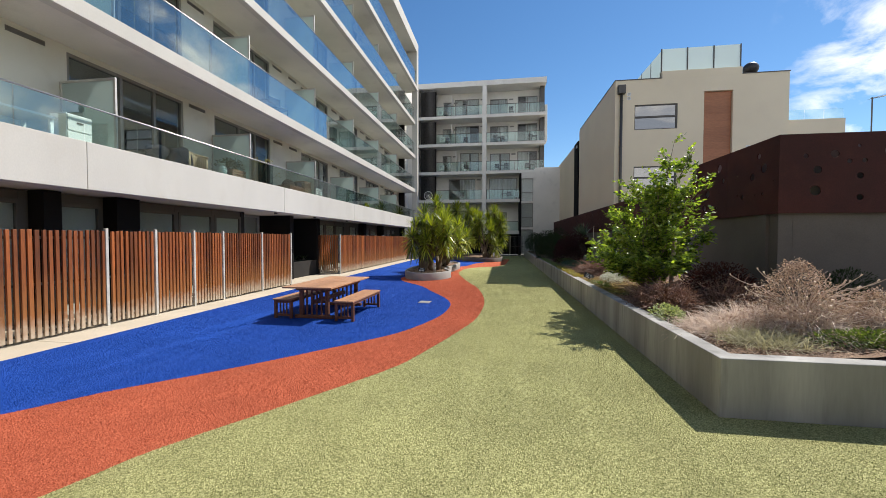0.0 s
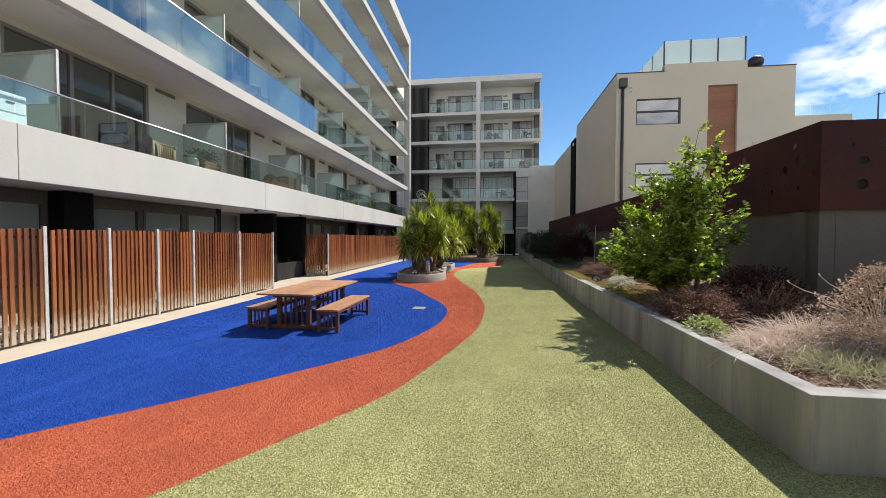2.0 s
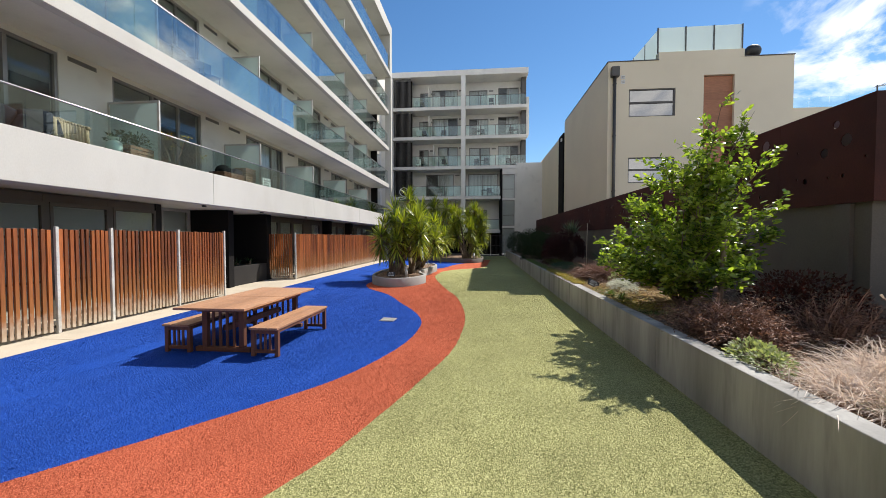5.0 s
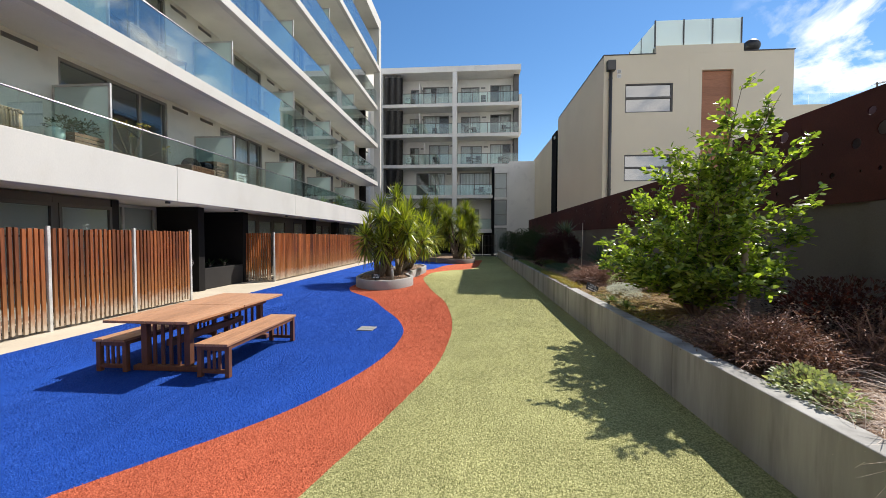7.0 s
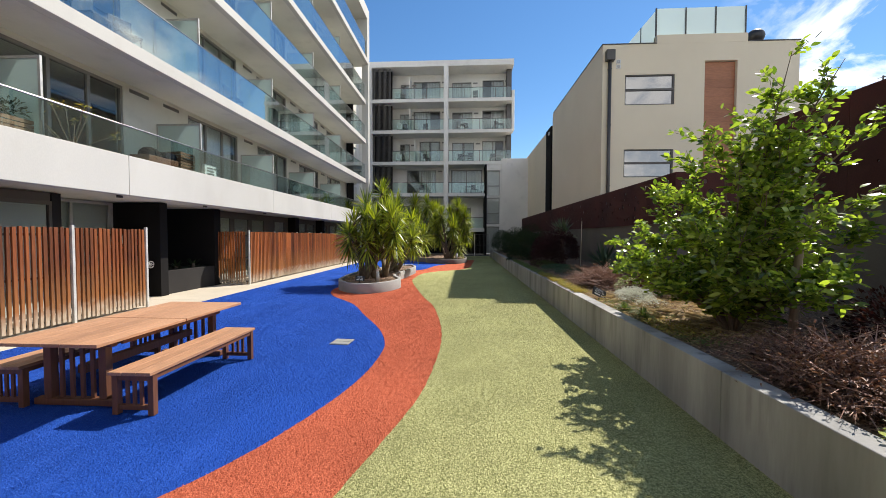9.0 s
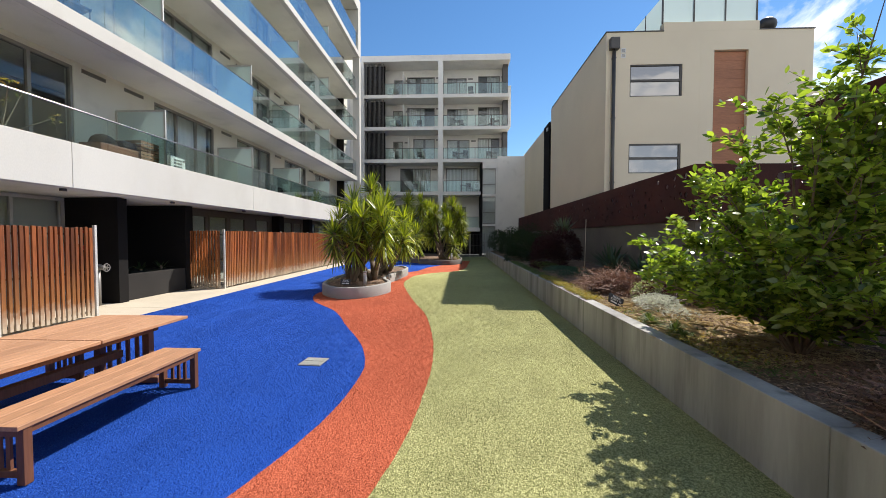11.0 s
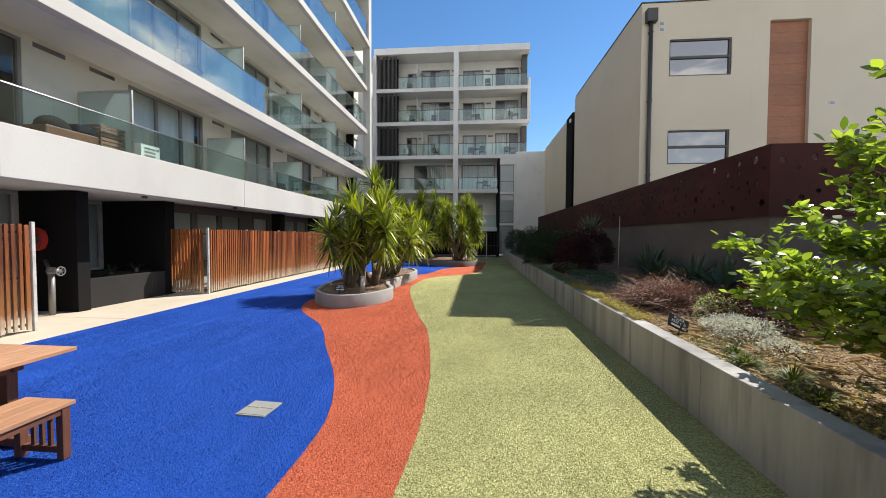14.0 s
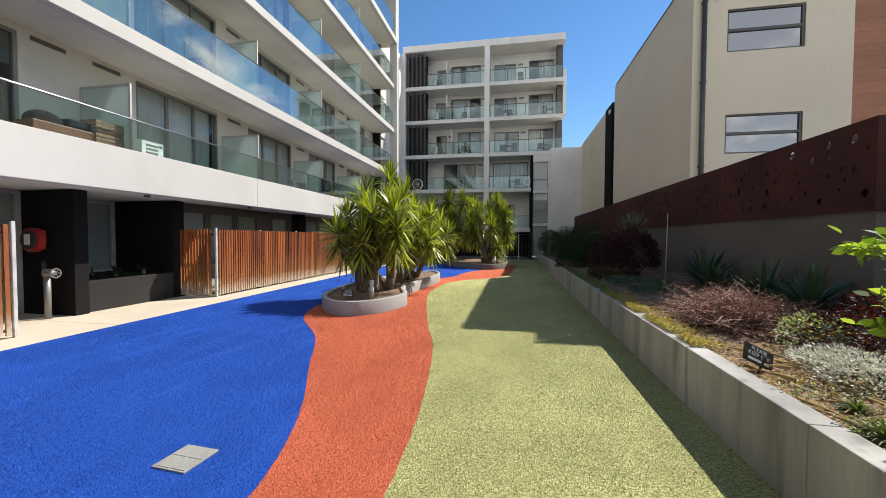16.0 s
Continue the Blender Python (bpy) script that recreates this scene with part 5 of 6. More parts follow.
def twig_mound(at, radii, n, label, seed, group="russet shrubs"):
    """Arching dry twigs from the root, each ending in small curled russet leaves."""
    rs = np.random.RandomState(seed)
    s = thing("russet_shrub", at, label, "shrub", group)
    d = rand_dirs(rs, n, 0.05, 0.98)
    root = np.stack([rs.normal(0, radii[0] * 0.25, n), rs.normal(0, radii[1] * 0.25, n), np.zeros(n)], 1)
    reach = rs.uniform(0.55, 1.12, n)
    tip = d * np.array(radii) * reach[:, None]
    lump = 1 + 0.28 * np.array([noise.noise((v[0] * 2.3 + seed, v[1] * 2.3, v[2] * 2.3)) for v in d])
    span = (tip - root) * lump[:, None]
    ln = np.linalg.norm(span, axis=1)
    up = np.tile(UP, (n, 1)) + rs.normal(0, 0.5, (n, 3))
    lift = span + UP * (ln * 0.18)[:, None]
    tagged(part("branchwork", fan_mesh("branchwork", root, lift, up, ln, np.full(n, 0.014), L_TWIG, 0.18, 4), L_TWIG, s), kind="stuff")
    k = 9
    u = rs.uniform(0.45, 1.0, (n, k))
    dn = lift / (np.linalg.norm(lift, axis=1, keepdims=True) + 1e-9)
    P = root[:, None] + dn[:, None] * (ln[:, None] * u)[..., None] - UP * (ln[:, None] * 0.18 * u * u)[..., None]
    P = P.reshape(-1, 3) + rs.normal(0, 0.018, (n * k, 3))
    P[:, 2] = np.maximum(P[:, 2], 0.01)
    D = np.repeat(dn, k, 0) * 0.6 + rand_dirs(rs, n * k, -0.6, 0.9)
    part("foliage", fan_mesh("foliage", P, D, np.tile(UP, (n * k, 1)) + rs.normal(0, 0.7, (n * k, 3)), rs.uniform(0.025, 0.055, n * k), rs.uniform(0.010, 0.020, n * k), L_BROWN, 0.3, 1, 0.35), L_BROWN, s)
    return s


def on_bed(x, y):
    return (x, y, soil_z(x, y) - 0.01)


# ---- leafy laurel in the long planter ----
def laurel(at):
    t = thing("laurel_tree", at, "glossy green multi-stemmed laurel in the concrete planter", "tree")
    rs = np.random.RandomState(11)
    limbs, P, D = bmesh.new(), [], []
    ends = []
    for i in range(44):
        a = rs.uniform(0, math.tau)
        tall = rs.uniform(0, 1)
        ax = np.array([math.cos(a) * (0.85 + 0.35 * (1 - tall)), math.sin(a) * (1.15 + 0.35 * (1 - tall)), 0])
        # longer towards the far lawn side
        ax += np.array([-0.22, 0.42, 0]) * (1 - tall)
        h = (0.50 + 2.0 * tall) * (1 - 0.38 * min(max(ax[1], 0) / 1.4, 1))
        if ax[1] > 0.3:
            h = max(h, 0.72)
        ends.append(np.array([*(ax[:2] * (0.95 - 0.45 * tall)), h]))
    ends += [np.array(p) for p in ((0.30, -0.40, 3.35), (0.55, -0.75, 3.10), (-0.40, 0.30, 2.25), (0.15, -0.05, 2.7), (0.85, -0.2, 2.6), (1.0, 0.2, 1.9), (0.9, -0.6, 1.2), (0.3, -1.1, 0.75), (-0.6, -0.5, 0.8), (-0.8, 0.2, 0.8), (-0.5, -0.9, 1.3), (0.0, -1.2, 1.4), (-0.75, 0.75, 1.2), (-0.55, -0.75, 0.55), (-0.1, -1.15, 0.6), (0.35, -1.0, 0.65), (-0.85, -0.2, 0.55), (-0.9, 0.5, 0.75), (-0.75, 1.0, 0.9), (0.6, -0.8, 0.8), (-0.35, -0.5, 0.45), (-0.65, 0.1, 0.55), (-0.7, 0.6, 1.8), (0.75, -0.9, 2.4), (-0.95, 1.35, 1.10), (0.6, -1.05, 1.7))]
    for e in ends:
        k1, k2 = e * np.array([0.20, 0.20, 0.40]), e * np.array([0.68, 0.68, 0.80]) + rs.normal(0, 0.04, 3)
        tube(limbs, (k1[0] * 0.06, k1[1] * 0.06, -0.06), k1, 0.017, 0.012, 6)
        tube(limbs, k1, k2, 0.014, 0.009, 6)
        tube(limbs, k2, e, 0.009, 0.003, 5)
        for j in range(14):
            u = rs.uniform(0.08, 1.0)
            b = k1 + (k2 - k1) * (u / 0.6) if u < 0.6 else k2 + (e - k2) * ((u - 0.6) / 0.4)
            tdir = rand_dirs(rs, 1, -0.25, 0.9)[0] + (e / np.linalg.norm(e)) * 0.7
            tdir /= np.linalg.norm(tdir)
            ln = rs.uniform(0.16, 0.42)
            tube(limbs, b, b + tdir * ln, 0.005, 0.0025, 4)
            for q in range(rs.randint(16, 26)):
                v = rs.uniform(0.15, 1.0)
                P.append(b + tdir * ln * v + rs.normal(0, 0.03, 3))
                D.append(tdir * 0.7 + rand_dirs(rs, 1, -0.5, 0.8)[0])
    n = len(P)
    part("trunk", limbs, M["bark"], t)
    part("crown", fan_mesh("crown", P, D, np.tile(UP, (n, 1)) + rs.normal(0, 0.75, (n, 3)), rs.uniform(0.075, 0.130, n), rs.uniform(0.036, 0.058, n), L_TREE, 0.22, 4), L_TREE, t)
    return t


laurel(on_bed(5.72, 8.75))
st = thing("tree_stake", on_bed(5.86, 8.05), "weathered timber stake beside the laurel", "stake")
part("post", tube(bmesh.new(), (0, 0, -0.1), (0.09, 0.03, 1.22), 0.042, 0.038, 10), M["stake"], st, smooth=True)

# ---- curved planters with yuccas ----


def closed_curve(points, steps=10):
    out, n = [], len(points)
    for i in range(n):
        p0, p1, p2, p3 = (Vector(points[(i + k) % n]) for k in (-1, 0, 1, 2))
        for s in range(steps):
            u = s / steps
            out.append(0.5 * ((2 * p1) + (p2 - p0) * u + (2 * p0 - 5 * p1 + 4 * p2 - p3) * u * u + (3 * p1 - p0 - 3 * p2 + p3) * u**3))
    return out


def curved_planter(outline, height, thick, label, finish="planter_white"):
    """Rendered ring wall of curved outline filled with mulch."""
    p = thing("planter", (0, 0, 0), label, "planter", "curved planters")
    c = closed_curve(outline)
    n = len(c)
    area = sum(c[i].x * c[(i + 1) % n].y - c[(i + 1) % n].x * c[i].y for i in range(n))
    sgn = 1 if area > 0 else -1
    inner = []
    for i in range(n):
        t = (c[(i + 1) % n] - c[i - 1]).normalized()
        inner.append(c[i] + Vector((-t.y, t.x)) * thick * sgn)
    bv = 0.012
    rings = [(c, -0.05), (c, height - bv), ([a + (b - a) * (bv / thick) for a, b in zip(c, inner)], height), ([b + (a - b) * (bv / thick) for a, b in zip(c, inner)], height), (inner, height - bv), (inner, height - 0.2)]
    vs = [(q.x, q.y, z) for ring, z in rings for q in ring]
    fs = [(r * n + i, r * n + (i + 1) % n, (r + 1) * n + (i + 1) % n, (r + 1) * n + i) for r in range(len(rings) - 1) for i in range(n)]
    part("wall", mesh_from("wall", vs, fs, M[finish], True), M[finish], p)
    cx, cy = sum(q.x for q in c) / n, sum(q.y for q in c) / n
    sv = [(q.x, q.y, height - 0.06) for q in inner]
    bm = bmesh.new()
    f = bm.faces.new([bm.verts.new(v) for v in sv])
    bmesh.ops.triangulate(bm, faces=[f])
    part("mulch", bm, M["soil"], p, "bark mulch filling")
    return p, c


near_planter, near_ring = curved_planter([(-2.15, 16.8), (-1.68, 15.8), (-1.03, 15.38), (-0.42, 15.68), (-0.06, 16.4), (0.0, 17.1), (-0.36, 18.1), (-0.40, 19.1), (-0.26, 20.4), (-0.13, 22.0), (-0.25, 22.9), (-0.65, 23.6), (-1.35, 22.9), (-1.9, 21.2), (-2.3, 19.0)], 0.33, 0.12, "pale rendered curved planter ring with bark mulch")
# Far ring takes a darker finish than the near one, standing for shade.
far_planter, far_ring = curved_planter([(-3.9, 36.6), (-3.2, 34.6), (-1.6, 31.4), (0.2, 29.0), (1.4, 28.35), (2.25, 29.3), (2.45, 31.2), (2.2, 34.0), (1.9, 37.6), (-1.0, 37.9), (-3.4, 37.8)], 0.30, 0.12, "grey rendered curved planter ring at the court's end, shade put into its darker finish", "boundary")


def yucca_head(rs, c, r, n, P, D, L, W, B):
    """Stiff young leaves stand out at the tip; older ones hang in a column down the stem."""
    c = np.array(c)
    for i in range(n):
        a = rs.uniform(0, math.tau)
        if i < n * 0.55:
            u = rs.uniform(0, 1) ** 0.8
            e, drop, bend = 84 - 92 * u + rs.normal(0, 5), 0.12 - 0.26 * u, 0.02 + 0.12 * u
        else:
            u = rs.uniform(0, 1)
            e, drop, bend = -4 - 50 * u + rs.normal(0, 9), -0.12 - 0.40 * u, 0.12 + 0.30 * rs.uniform(0, 1)
        e = radians(e)
        P.append(c + np.array([math.cos(a), math.sin(a), 0]) * 0.04 + UP * drop)
        D.append(np.array([math.cos(e) * math.cos(a), math.cos(e) * math.sin(a), math.sin(e)]))
        L.append(r * rs.uniform(0.78, 1.05))
        W.append(0.056 * rs.uniform(0.8, 1.2))
        B.append(bend)


def yucca(at, heads, foot, label, seed, r=0.68, leaves=105):
    """Clump of leaning trunks, each ending in a rosette of strap leaves."""
    y = thing("yucca", at, label, "yucca", "yuccas")
    rs = np.random.RandomState(seed)
    P, D, L, W, B, DP, DD, DL, DW = [], [], [], [], [], [], [], [], []
    # lower side rosettes fill the clump
    heads = list(heads) + [tuple(np.array(h) + np.array([rs.uniform(-0.5, 0.5), rs.uniform(-0.5, 0.5), -rs.uniform(0.25, 0.6)])) for h in heads if h[2] > 2.2]
    for i, h in enumerate(heads):
        h = np.array(h) - np.array(at)
        f = np.array(foot[i % len(foot)]) - np.array(at)
        bm = bmesh.new()
        k = f + (h - f) * 0.45 + np.array([*rs.normal(0, 0.06, 2), 0])
        tube(bm, f - UP * 0.1, f + (k - f) * 0.5, 0.095, 0.08, 9)
        tube(bm, f + (k - f) * 0.5, k, 0.08, 0.065, 9)
        tube(bm, k, h, 0.065, 0.045, 9)
        part("trunk", bm, M["bark"], y, smooth=True)
        yucca_head(rs, h, r * rs.uniform(0.85, 1.1), leaves, P, D, L, W, B)
        for j in range(26):
            a = rs.uniform(0, math.tau)
            DP.append(h - UP * rs.uniform(0.1, 0.4) * np.array([1, 1, 1]))
            DD.append(np.array([math.cos(a) * 0.45, math.sin(a) * 0.45, -1.0]))
            DL.append(rs.uniform(0.3, 0.55))
            DW.append(0.035)
    part("crown", fan_mesh("crown", P, D, np.tile(UP, (len(P), 1)) + rs.normal(0, 0.2, (len(P), 3)), np.array(L), W, L_YUCCA, np.array(B), 3), L_YUCCA, y)
    part("dry_skirt", fan_mesh("dry_skirt", DP, DD, np.tile((1.0, 0.2, 0.1), (len(DP), 1)), DL, DW, L_DRY, 0.05, 2), L_DRY, y, "dry brown hanging leaves")["kind"] = "stuff"
    return y


yucca((-1.2, 17.2, 0.27), [(-0.94, 18.4, 3.55), (-0.91, 17.0, 2.45), (-0.38, 18.0, 2.9), (-1.72, 17.2, 2.35), (-0.30, 17.0, 2.5), (-1.15, 16.8, 1.75), (-2.0, 17.6, 1.75), (-0.32, 17.3, 1.75), (-1.18, 18.2, 2.0), (-1.45, 17.9, 3.0)],
      [(-1.35, 17.2, 0.27), (-1.0, 17.5, 0.27), (-0.75, 17.9, 0.27), (-1.55, 17.6, 0.27)], "sunlit yucca clump with leaning trunks in the curved planter", 3)
yucca((-0.95, 20.2, 0.27), [(0.0, 20.0, 2.55), (-0.3, 19.3, 2.25), (0.1, 21.0, 2.25), (-0.6, 20.2, 2.75), (-0.8, 19.4, 2.2), (-1.2, 20.6, 2.4), (-0.5, 20.4, 1.95)],
      [(-1.1, 19.6, 0.27), (-0.9, 20.4, 0.27), (-0.9, 21.4, 0.27)], "yucca clump leaning over the back of the curved planter", 5)
yucca((1.2, 31.2, 0.24), [(0.56, 31.0, 3.4), (1.75, 31.5, 4.0), (1.47, 30.5, 2.76), (2.3, 31.5, 3.3), (1.83, 30.2, 1.3), (0.11, 32.0, 2.5), (2.4, 31.5, 2.16), (1.2, 31.6, 3.5), (0.4, 31.4, 1.9)],
      [(1.1, 31.2, 0.24), (1.4, 31.0, 0.24), (0.9, 31.6, 0.24)], "shaded yucca clump in the far curved planter", 7, 0.78, 170)
yucca((-1.9, 33.8, 0.24), [(-0.6, 33.0, 4.3), (-1.73, 34.0, 4.6), (-2.34, 34.0, 3.4), (-3.2, 34.5, 4.1), (-1.04, 33.5, 2.3), (-0.2, 34.5, 3.4), (-1.3, 33.2, 3.3), (-2.6, 33.8, 2.4), (0.3, 34.2, 2.6), (0.0, 34.0, 4.0)],
      [(-1.6, 33.8, 0.24), (-2.1, 34.2, 0.24)], "dark shaded yucca clump against the rear block", 8, 0.9, 190)


def bollard(at):
    b = thing("bollard_light", at, "short steel bollard light standing in the mulch", "bollard", "bollard lights")
    part("post", tube(bmesh.new(), (0, 0, 0), (0, 0, 0.36), 0.055, n=16), M["galv"], b, smooth=True)
    part("lens", tube(bmesh.new(), (0, 0, 0.361), (0, 0, 0.42), 0.047, n=16), M["white"], b, smooth=True)
    part("cap", tube(bmesh.new(), (0, 0, 0.421), (0, 0, 0.46), 0.06, n=16), M["galv"], b, smooth=True)
    return b


bollard((-0.62, 16.15, 0.27))
copy_thing(bpy.data.objects["bollard_light"], pose(1.75, 29.2, 0.24))


def notice(at, turn, tilt, lean, width, height, lines, sizes, label):
    """Black plate on a spike with white lettering."""
    s = thing("garden_sign", at, label, "sign", "garden signs", turn=turn)
    s.matrix_basis = s.matrix_basis @ pose(0, 0, 0, 0, lean, 0)
    part("plate", box(-width / 2, -0.006, 0.12, width / 2, 0.006, 0.12 + height, bevel=0.003), M["black_plastic"], s).rotation_euler = (radians(tilt), 0, 0)
    part("spike", box(-0.01, 0.004, -0.15, 0.01, 0.012, 0.2), M["black_plastic"], s)
    for i, (text, size) in enumerate(zip(lines, sizes)):
        if text:
            cu = bpy.data.curves.new("lettering", "FONT")
            cu.body, cu.size, cu.align_x, cu.align_y, cu.extrude = text, size, "CENTER", "CENTER", 0.0006
            tmp = bpy.data.objects.new("lettering", cu)
            me = bpy.data.meshes.new_from_object(tmp)
            bpy.data.objects.remove(tmp)
            me.materials.append(M["white"])
        else:
            me = to_mesh("bar", box(-width * 0.36, -size * 0.35, 0, width * 0.36, size * 0.35, 0.001), M["white"])
        ob = new("lettering", me)
        ob.parent = s
        ob.matrix_basis = pose(0, 0, 0, tilt) @ pose(0, -0.0075, 0.12 + height * (1 - (i + 0.75) / (len(lines) + 0.5)), 90)
    return s


notice((4.90, 11.30, 0.53), 10, -24, 26, 0.30, 0.17, ("PLEASE", "KEEP OFF", ""), (0.052, 0.052, 0.035), "black plate reading PLEASE KEEP OFF on the planter")
notice((-1.2, 16.0, 0.22), 6, -15, 3, 0.30, 0.17, ("PLEASE", "KEEP OFF", ""), (0.05, 0.05, 0.04), "black keep-off plate in the curved planter")

# ---- planting in the long bed ----


def rosette(name, at, n, ln, wd, material, label, seed, category="agave", low=0.05, bend=0.15, group="", core=True):
    s = thing(name, at, label, category, group)
    rs = np.random.RandomState(seed)
    d = rand_dirs(rs, n, low, 0.98)
    part("leaves", fan_mesh("leaves", d * 0.04, d, np.tile(UP, (n, 1)), ln * rs.uniform(0.7, 1.1, n), wd * rs.uniform(0.8, 1.2, n), material, bend, 3), material, s)
    if core:
        part("core", tube(bmesh.new(), (0, 0, -0.1), (0, 0, 0.12), 0.06, 0.04, 8), M["bark"], s)
    return s


shrub("groundcover", on_bed(5.00, 5.75), (0.29, 0.33, 0.24), 900, 0.055, 0.030, L_LIME, "low pale green variegated shrub by the planter edge", "shrub", seed=2)
twig_mound(on_bed(5.32, 6.85), (0.80, 0.95, 0.58), 1000, "dry russet-brown twiggy shrub spilling to the planter edge", 3)
twig_mound(on_bed(5.20, 6.45), (0.42, 0.50, 0.36), 260, "dry russet-brown low shrub beside feather grass", 33)
twig_mound(on_bed(6.2, 6.5), (0.6, 0.6, 0.72), 300, "tall dry russet shrub in the wall's shade", 34)
shrub("red_shrub", on_bed(6.25, 7.0), (0.50, 0.75, 0.55), 3000, 0.065, 0.026, L_DKRED, "dark red shrub in the wall's shade", "shrub", "dark red shrubs", 4, 40)
shrub("red_shrub", on_bed(6.6, 11.7), (0.75, 0.85, 0.50), 3400, 0.065, 0.028, L_DKRED, "dark red shrub behind silver groundcover", "shrub", "dark red shrubs", 5, 40)
shrub("silver_groundcover", on_bed(5.75, 11.25), (0.38, 0.52, 0.18), 2800, 0.036, 0.020, L_WHITE, "low silver-white mat of groundcover", "groundcover", "silver groundcover", 6, 12, lift=0.6)
shrub("silver_groundcover", on_bed(5.55, 10.45), (0.22, 0.26, 0.10), 500, 0.032, 0.018, L_WHITE, "small silver-white groundcover under the laurel", "groundcover", "silver groundcover", 7, 8, lift=0.6)
for i, (x, y, r) in enumerate(((4.95, 10.15, 0.20), (5.05, 9.75, 0.22), (4.92, 9.35, 0.18), (5.10, 10.55, 0.12))):
    rosette("grass_tuft", on_bed(x, y), 170, r * 1.0, 0.012, L_GREEN, "green grassy tuft at the planter rim", 160 + i, "groundcover", 0.1, 0.35, "rim tufts", False)
twig_mound(on_bed(5.75, 13.2), (1.05, 1.25, 0.66), 1100, "broad mound of dry russet shrub", 8)
shrub("variegated_shrub", on_bed(5.95, 12.0), (0.32, 0.34, 0.34), 800, 0.05, 0.028, L_LIME, "small variegated shrub beside russet mound", "shrub", seed=9)
shrub("bluish_groundcover", on_bed(5.55, 16.6), (0.75, 1.5, 0.18), 3600, 0.05, 0.022, L_TEAL, "bluish green mat of groundcover", "groundcover", "bluish groundcover", 10, 10, lift=0.6)
shrub("bluish_groundcover", on_bed(5.35, 20.0), (0.6, 1.7, 0.20), 3000, 0.05, 0.022, L_GREEN, "green mat of groundcover along the planter", "groundcover", "bluish groundcover", 12, 10, lift=0.6)
shrub("plum_shrub", on_bed(6.15, 19.6), (1.1, 1.2, 1.15), 9000, 0.075, 0.040, L_PURPLE, "rounded plum-red shrub in shade", "shrub", seed=13, stems=60)
for i, (x, y, r, h) in enumerate(((5.8, 23.6, 1.1, 1.4), (6.5, 25.6, 1.1, 1.7), (5.9, 27.2, 1.2, 1.7), (6.6, 29.0, 1.1, 1.8), (5.8, 30.6, 1.2, 1.7), (6.4, 33.4, 1.3, 1.9), (5.7, 35.2, 1.1, 1.6))):
    shrub("dark_shrub", on_bed(x, y), (r, r * 1.2, h * 0.85), 5000, 0.10, 0.048, L_DARK, "dense dark evergreen shrub by the steel wall", "shrub", "dark evergreen shrubs", 14 + i, 40)
for i, (y0, y1, mt, n, nm, lb) in enumerate(((11.9, 15.9, L_GOLD, 8500, "golden_sedum", "golden and orange sedum creeping over the planter rim"), (15.6, 22.5, L_GREEN, 8500, "trailing_groundcover", "green trailing plant hanging over the planter rim"), (8.2, 11.0, L_GOLD, 1800, "golden_sedum", "sparse golden sedum under the laurel"), (8.0, 10.8, L_GREEN, 1500, "trailing_groundcover", "sparse green creeper at the planter rim"))):
    rs = np.random.RandomState(40 + i)
    s = thing(nm, (4.78, (y0 + y1) / 2, 0.58), lb, "groundcover", "rim creepers")
    yv = rs.uniform(-(y1 - y0) / 2, (y1 - y0) / 2, n)
    patch = np.array([noise.noise((v * 1.7, i * 3.1, 0.0)) for v in yv])
    keep = patch > (-0.35 if i < 2 else 0.05)
    yv = yv[keep]
    m = len(yv)
    xv = np.abs(rs.normal(0, 0.17 if i < 2 else 0.35, m)) - 0.15 + 0.12 * (i > 1)
    zv = np.where(xv < 0.0, 0.046, 0.03) + np.abs(rs.normal(0, 0.025, m))
    part("foliage", fan_mesh("foliage", np.stack([xv, yv, zv], 1), rand_dirs(rs, m, -0.1, 0.9), np.tile(UP, (m, 1)) + rs.normal(0, 0.4, (m, 3)), rs.uniform(0.025, 0.05, m), rs.uniform(0.012, 0.022, m), mt, 0.15), mt, s)


for i, (x, y, l) in enumerate(((7.15, 17.2, 0.75), (7.2, 15.2, 0.62), (7.1, 14.0, 0.6), (6.9, 16.2, 0.5))):
    rosette("agave", on_bed(x, y), 70, l * 1.35, 0.085, L_AGAVE, "spiky blue-green agave against the boundary wall", 60 + i, low=0.3, bend=0.1, group="agaves")
fp = rosette("fan_palm", (6.75, 21.3, 1.92), 120, 0.9, 0.075, L_PALM, "grey-green palm head above the plum shrub", 70, "palm", -0.2, 0.1)
part("trunk", tube(bmesh.new(), (0, 0, -1.4), (0, 0, 0.0), 0.10, 0.09, 9), M["bark"], fp, smooth=True)
pole = thing("garden_stake", on_bed(6.55, 17.9), "thin pale timber garden stake", "stake")
part("pole", tube(bmesh.new(), (0, 0, -0.1), (0.03, 0, 1.75), 0.014, 0.011, 8), M["path"], pole, smooth=True)


def tussock(at, n, ln, spread, material, label, seed, sweep=(0, 0), width=0.006, group="feather grasses", low=0.25, bend=0.35):
    s = thing("feather_grass", at, label, "ornamental grass", group)
    rs = np.random.RandomState(seed)
    P = np.stack([rs.normal(0, spread * 0.45, n), np.clip(rs.normal(0, spread * 0.5, n), -0.35, 0.6), np.zeros(n)], 1)
    D = rand_dirs(rs, n, low, 1.0) + np.array([*sweep, 0.0]) * rs.uniform(0.3, 1.2, n)[:, None] + P * np.array([0.8, 0.8, 0])
    part("strands", fan_mesh("strands", P, D, np.tile(UP, (n, 1)) + rs.normal(0, 0.6, (n, 3)), ln * rs.uniform(0.5, 1.1, n), np.full(n, width) * rs.uniform(0.6, 1.3, n), material, bend, 3), material, s)
    return s


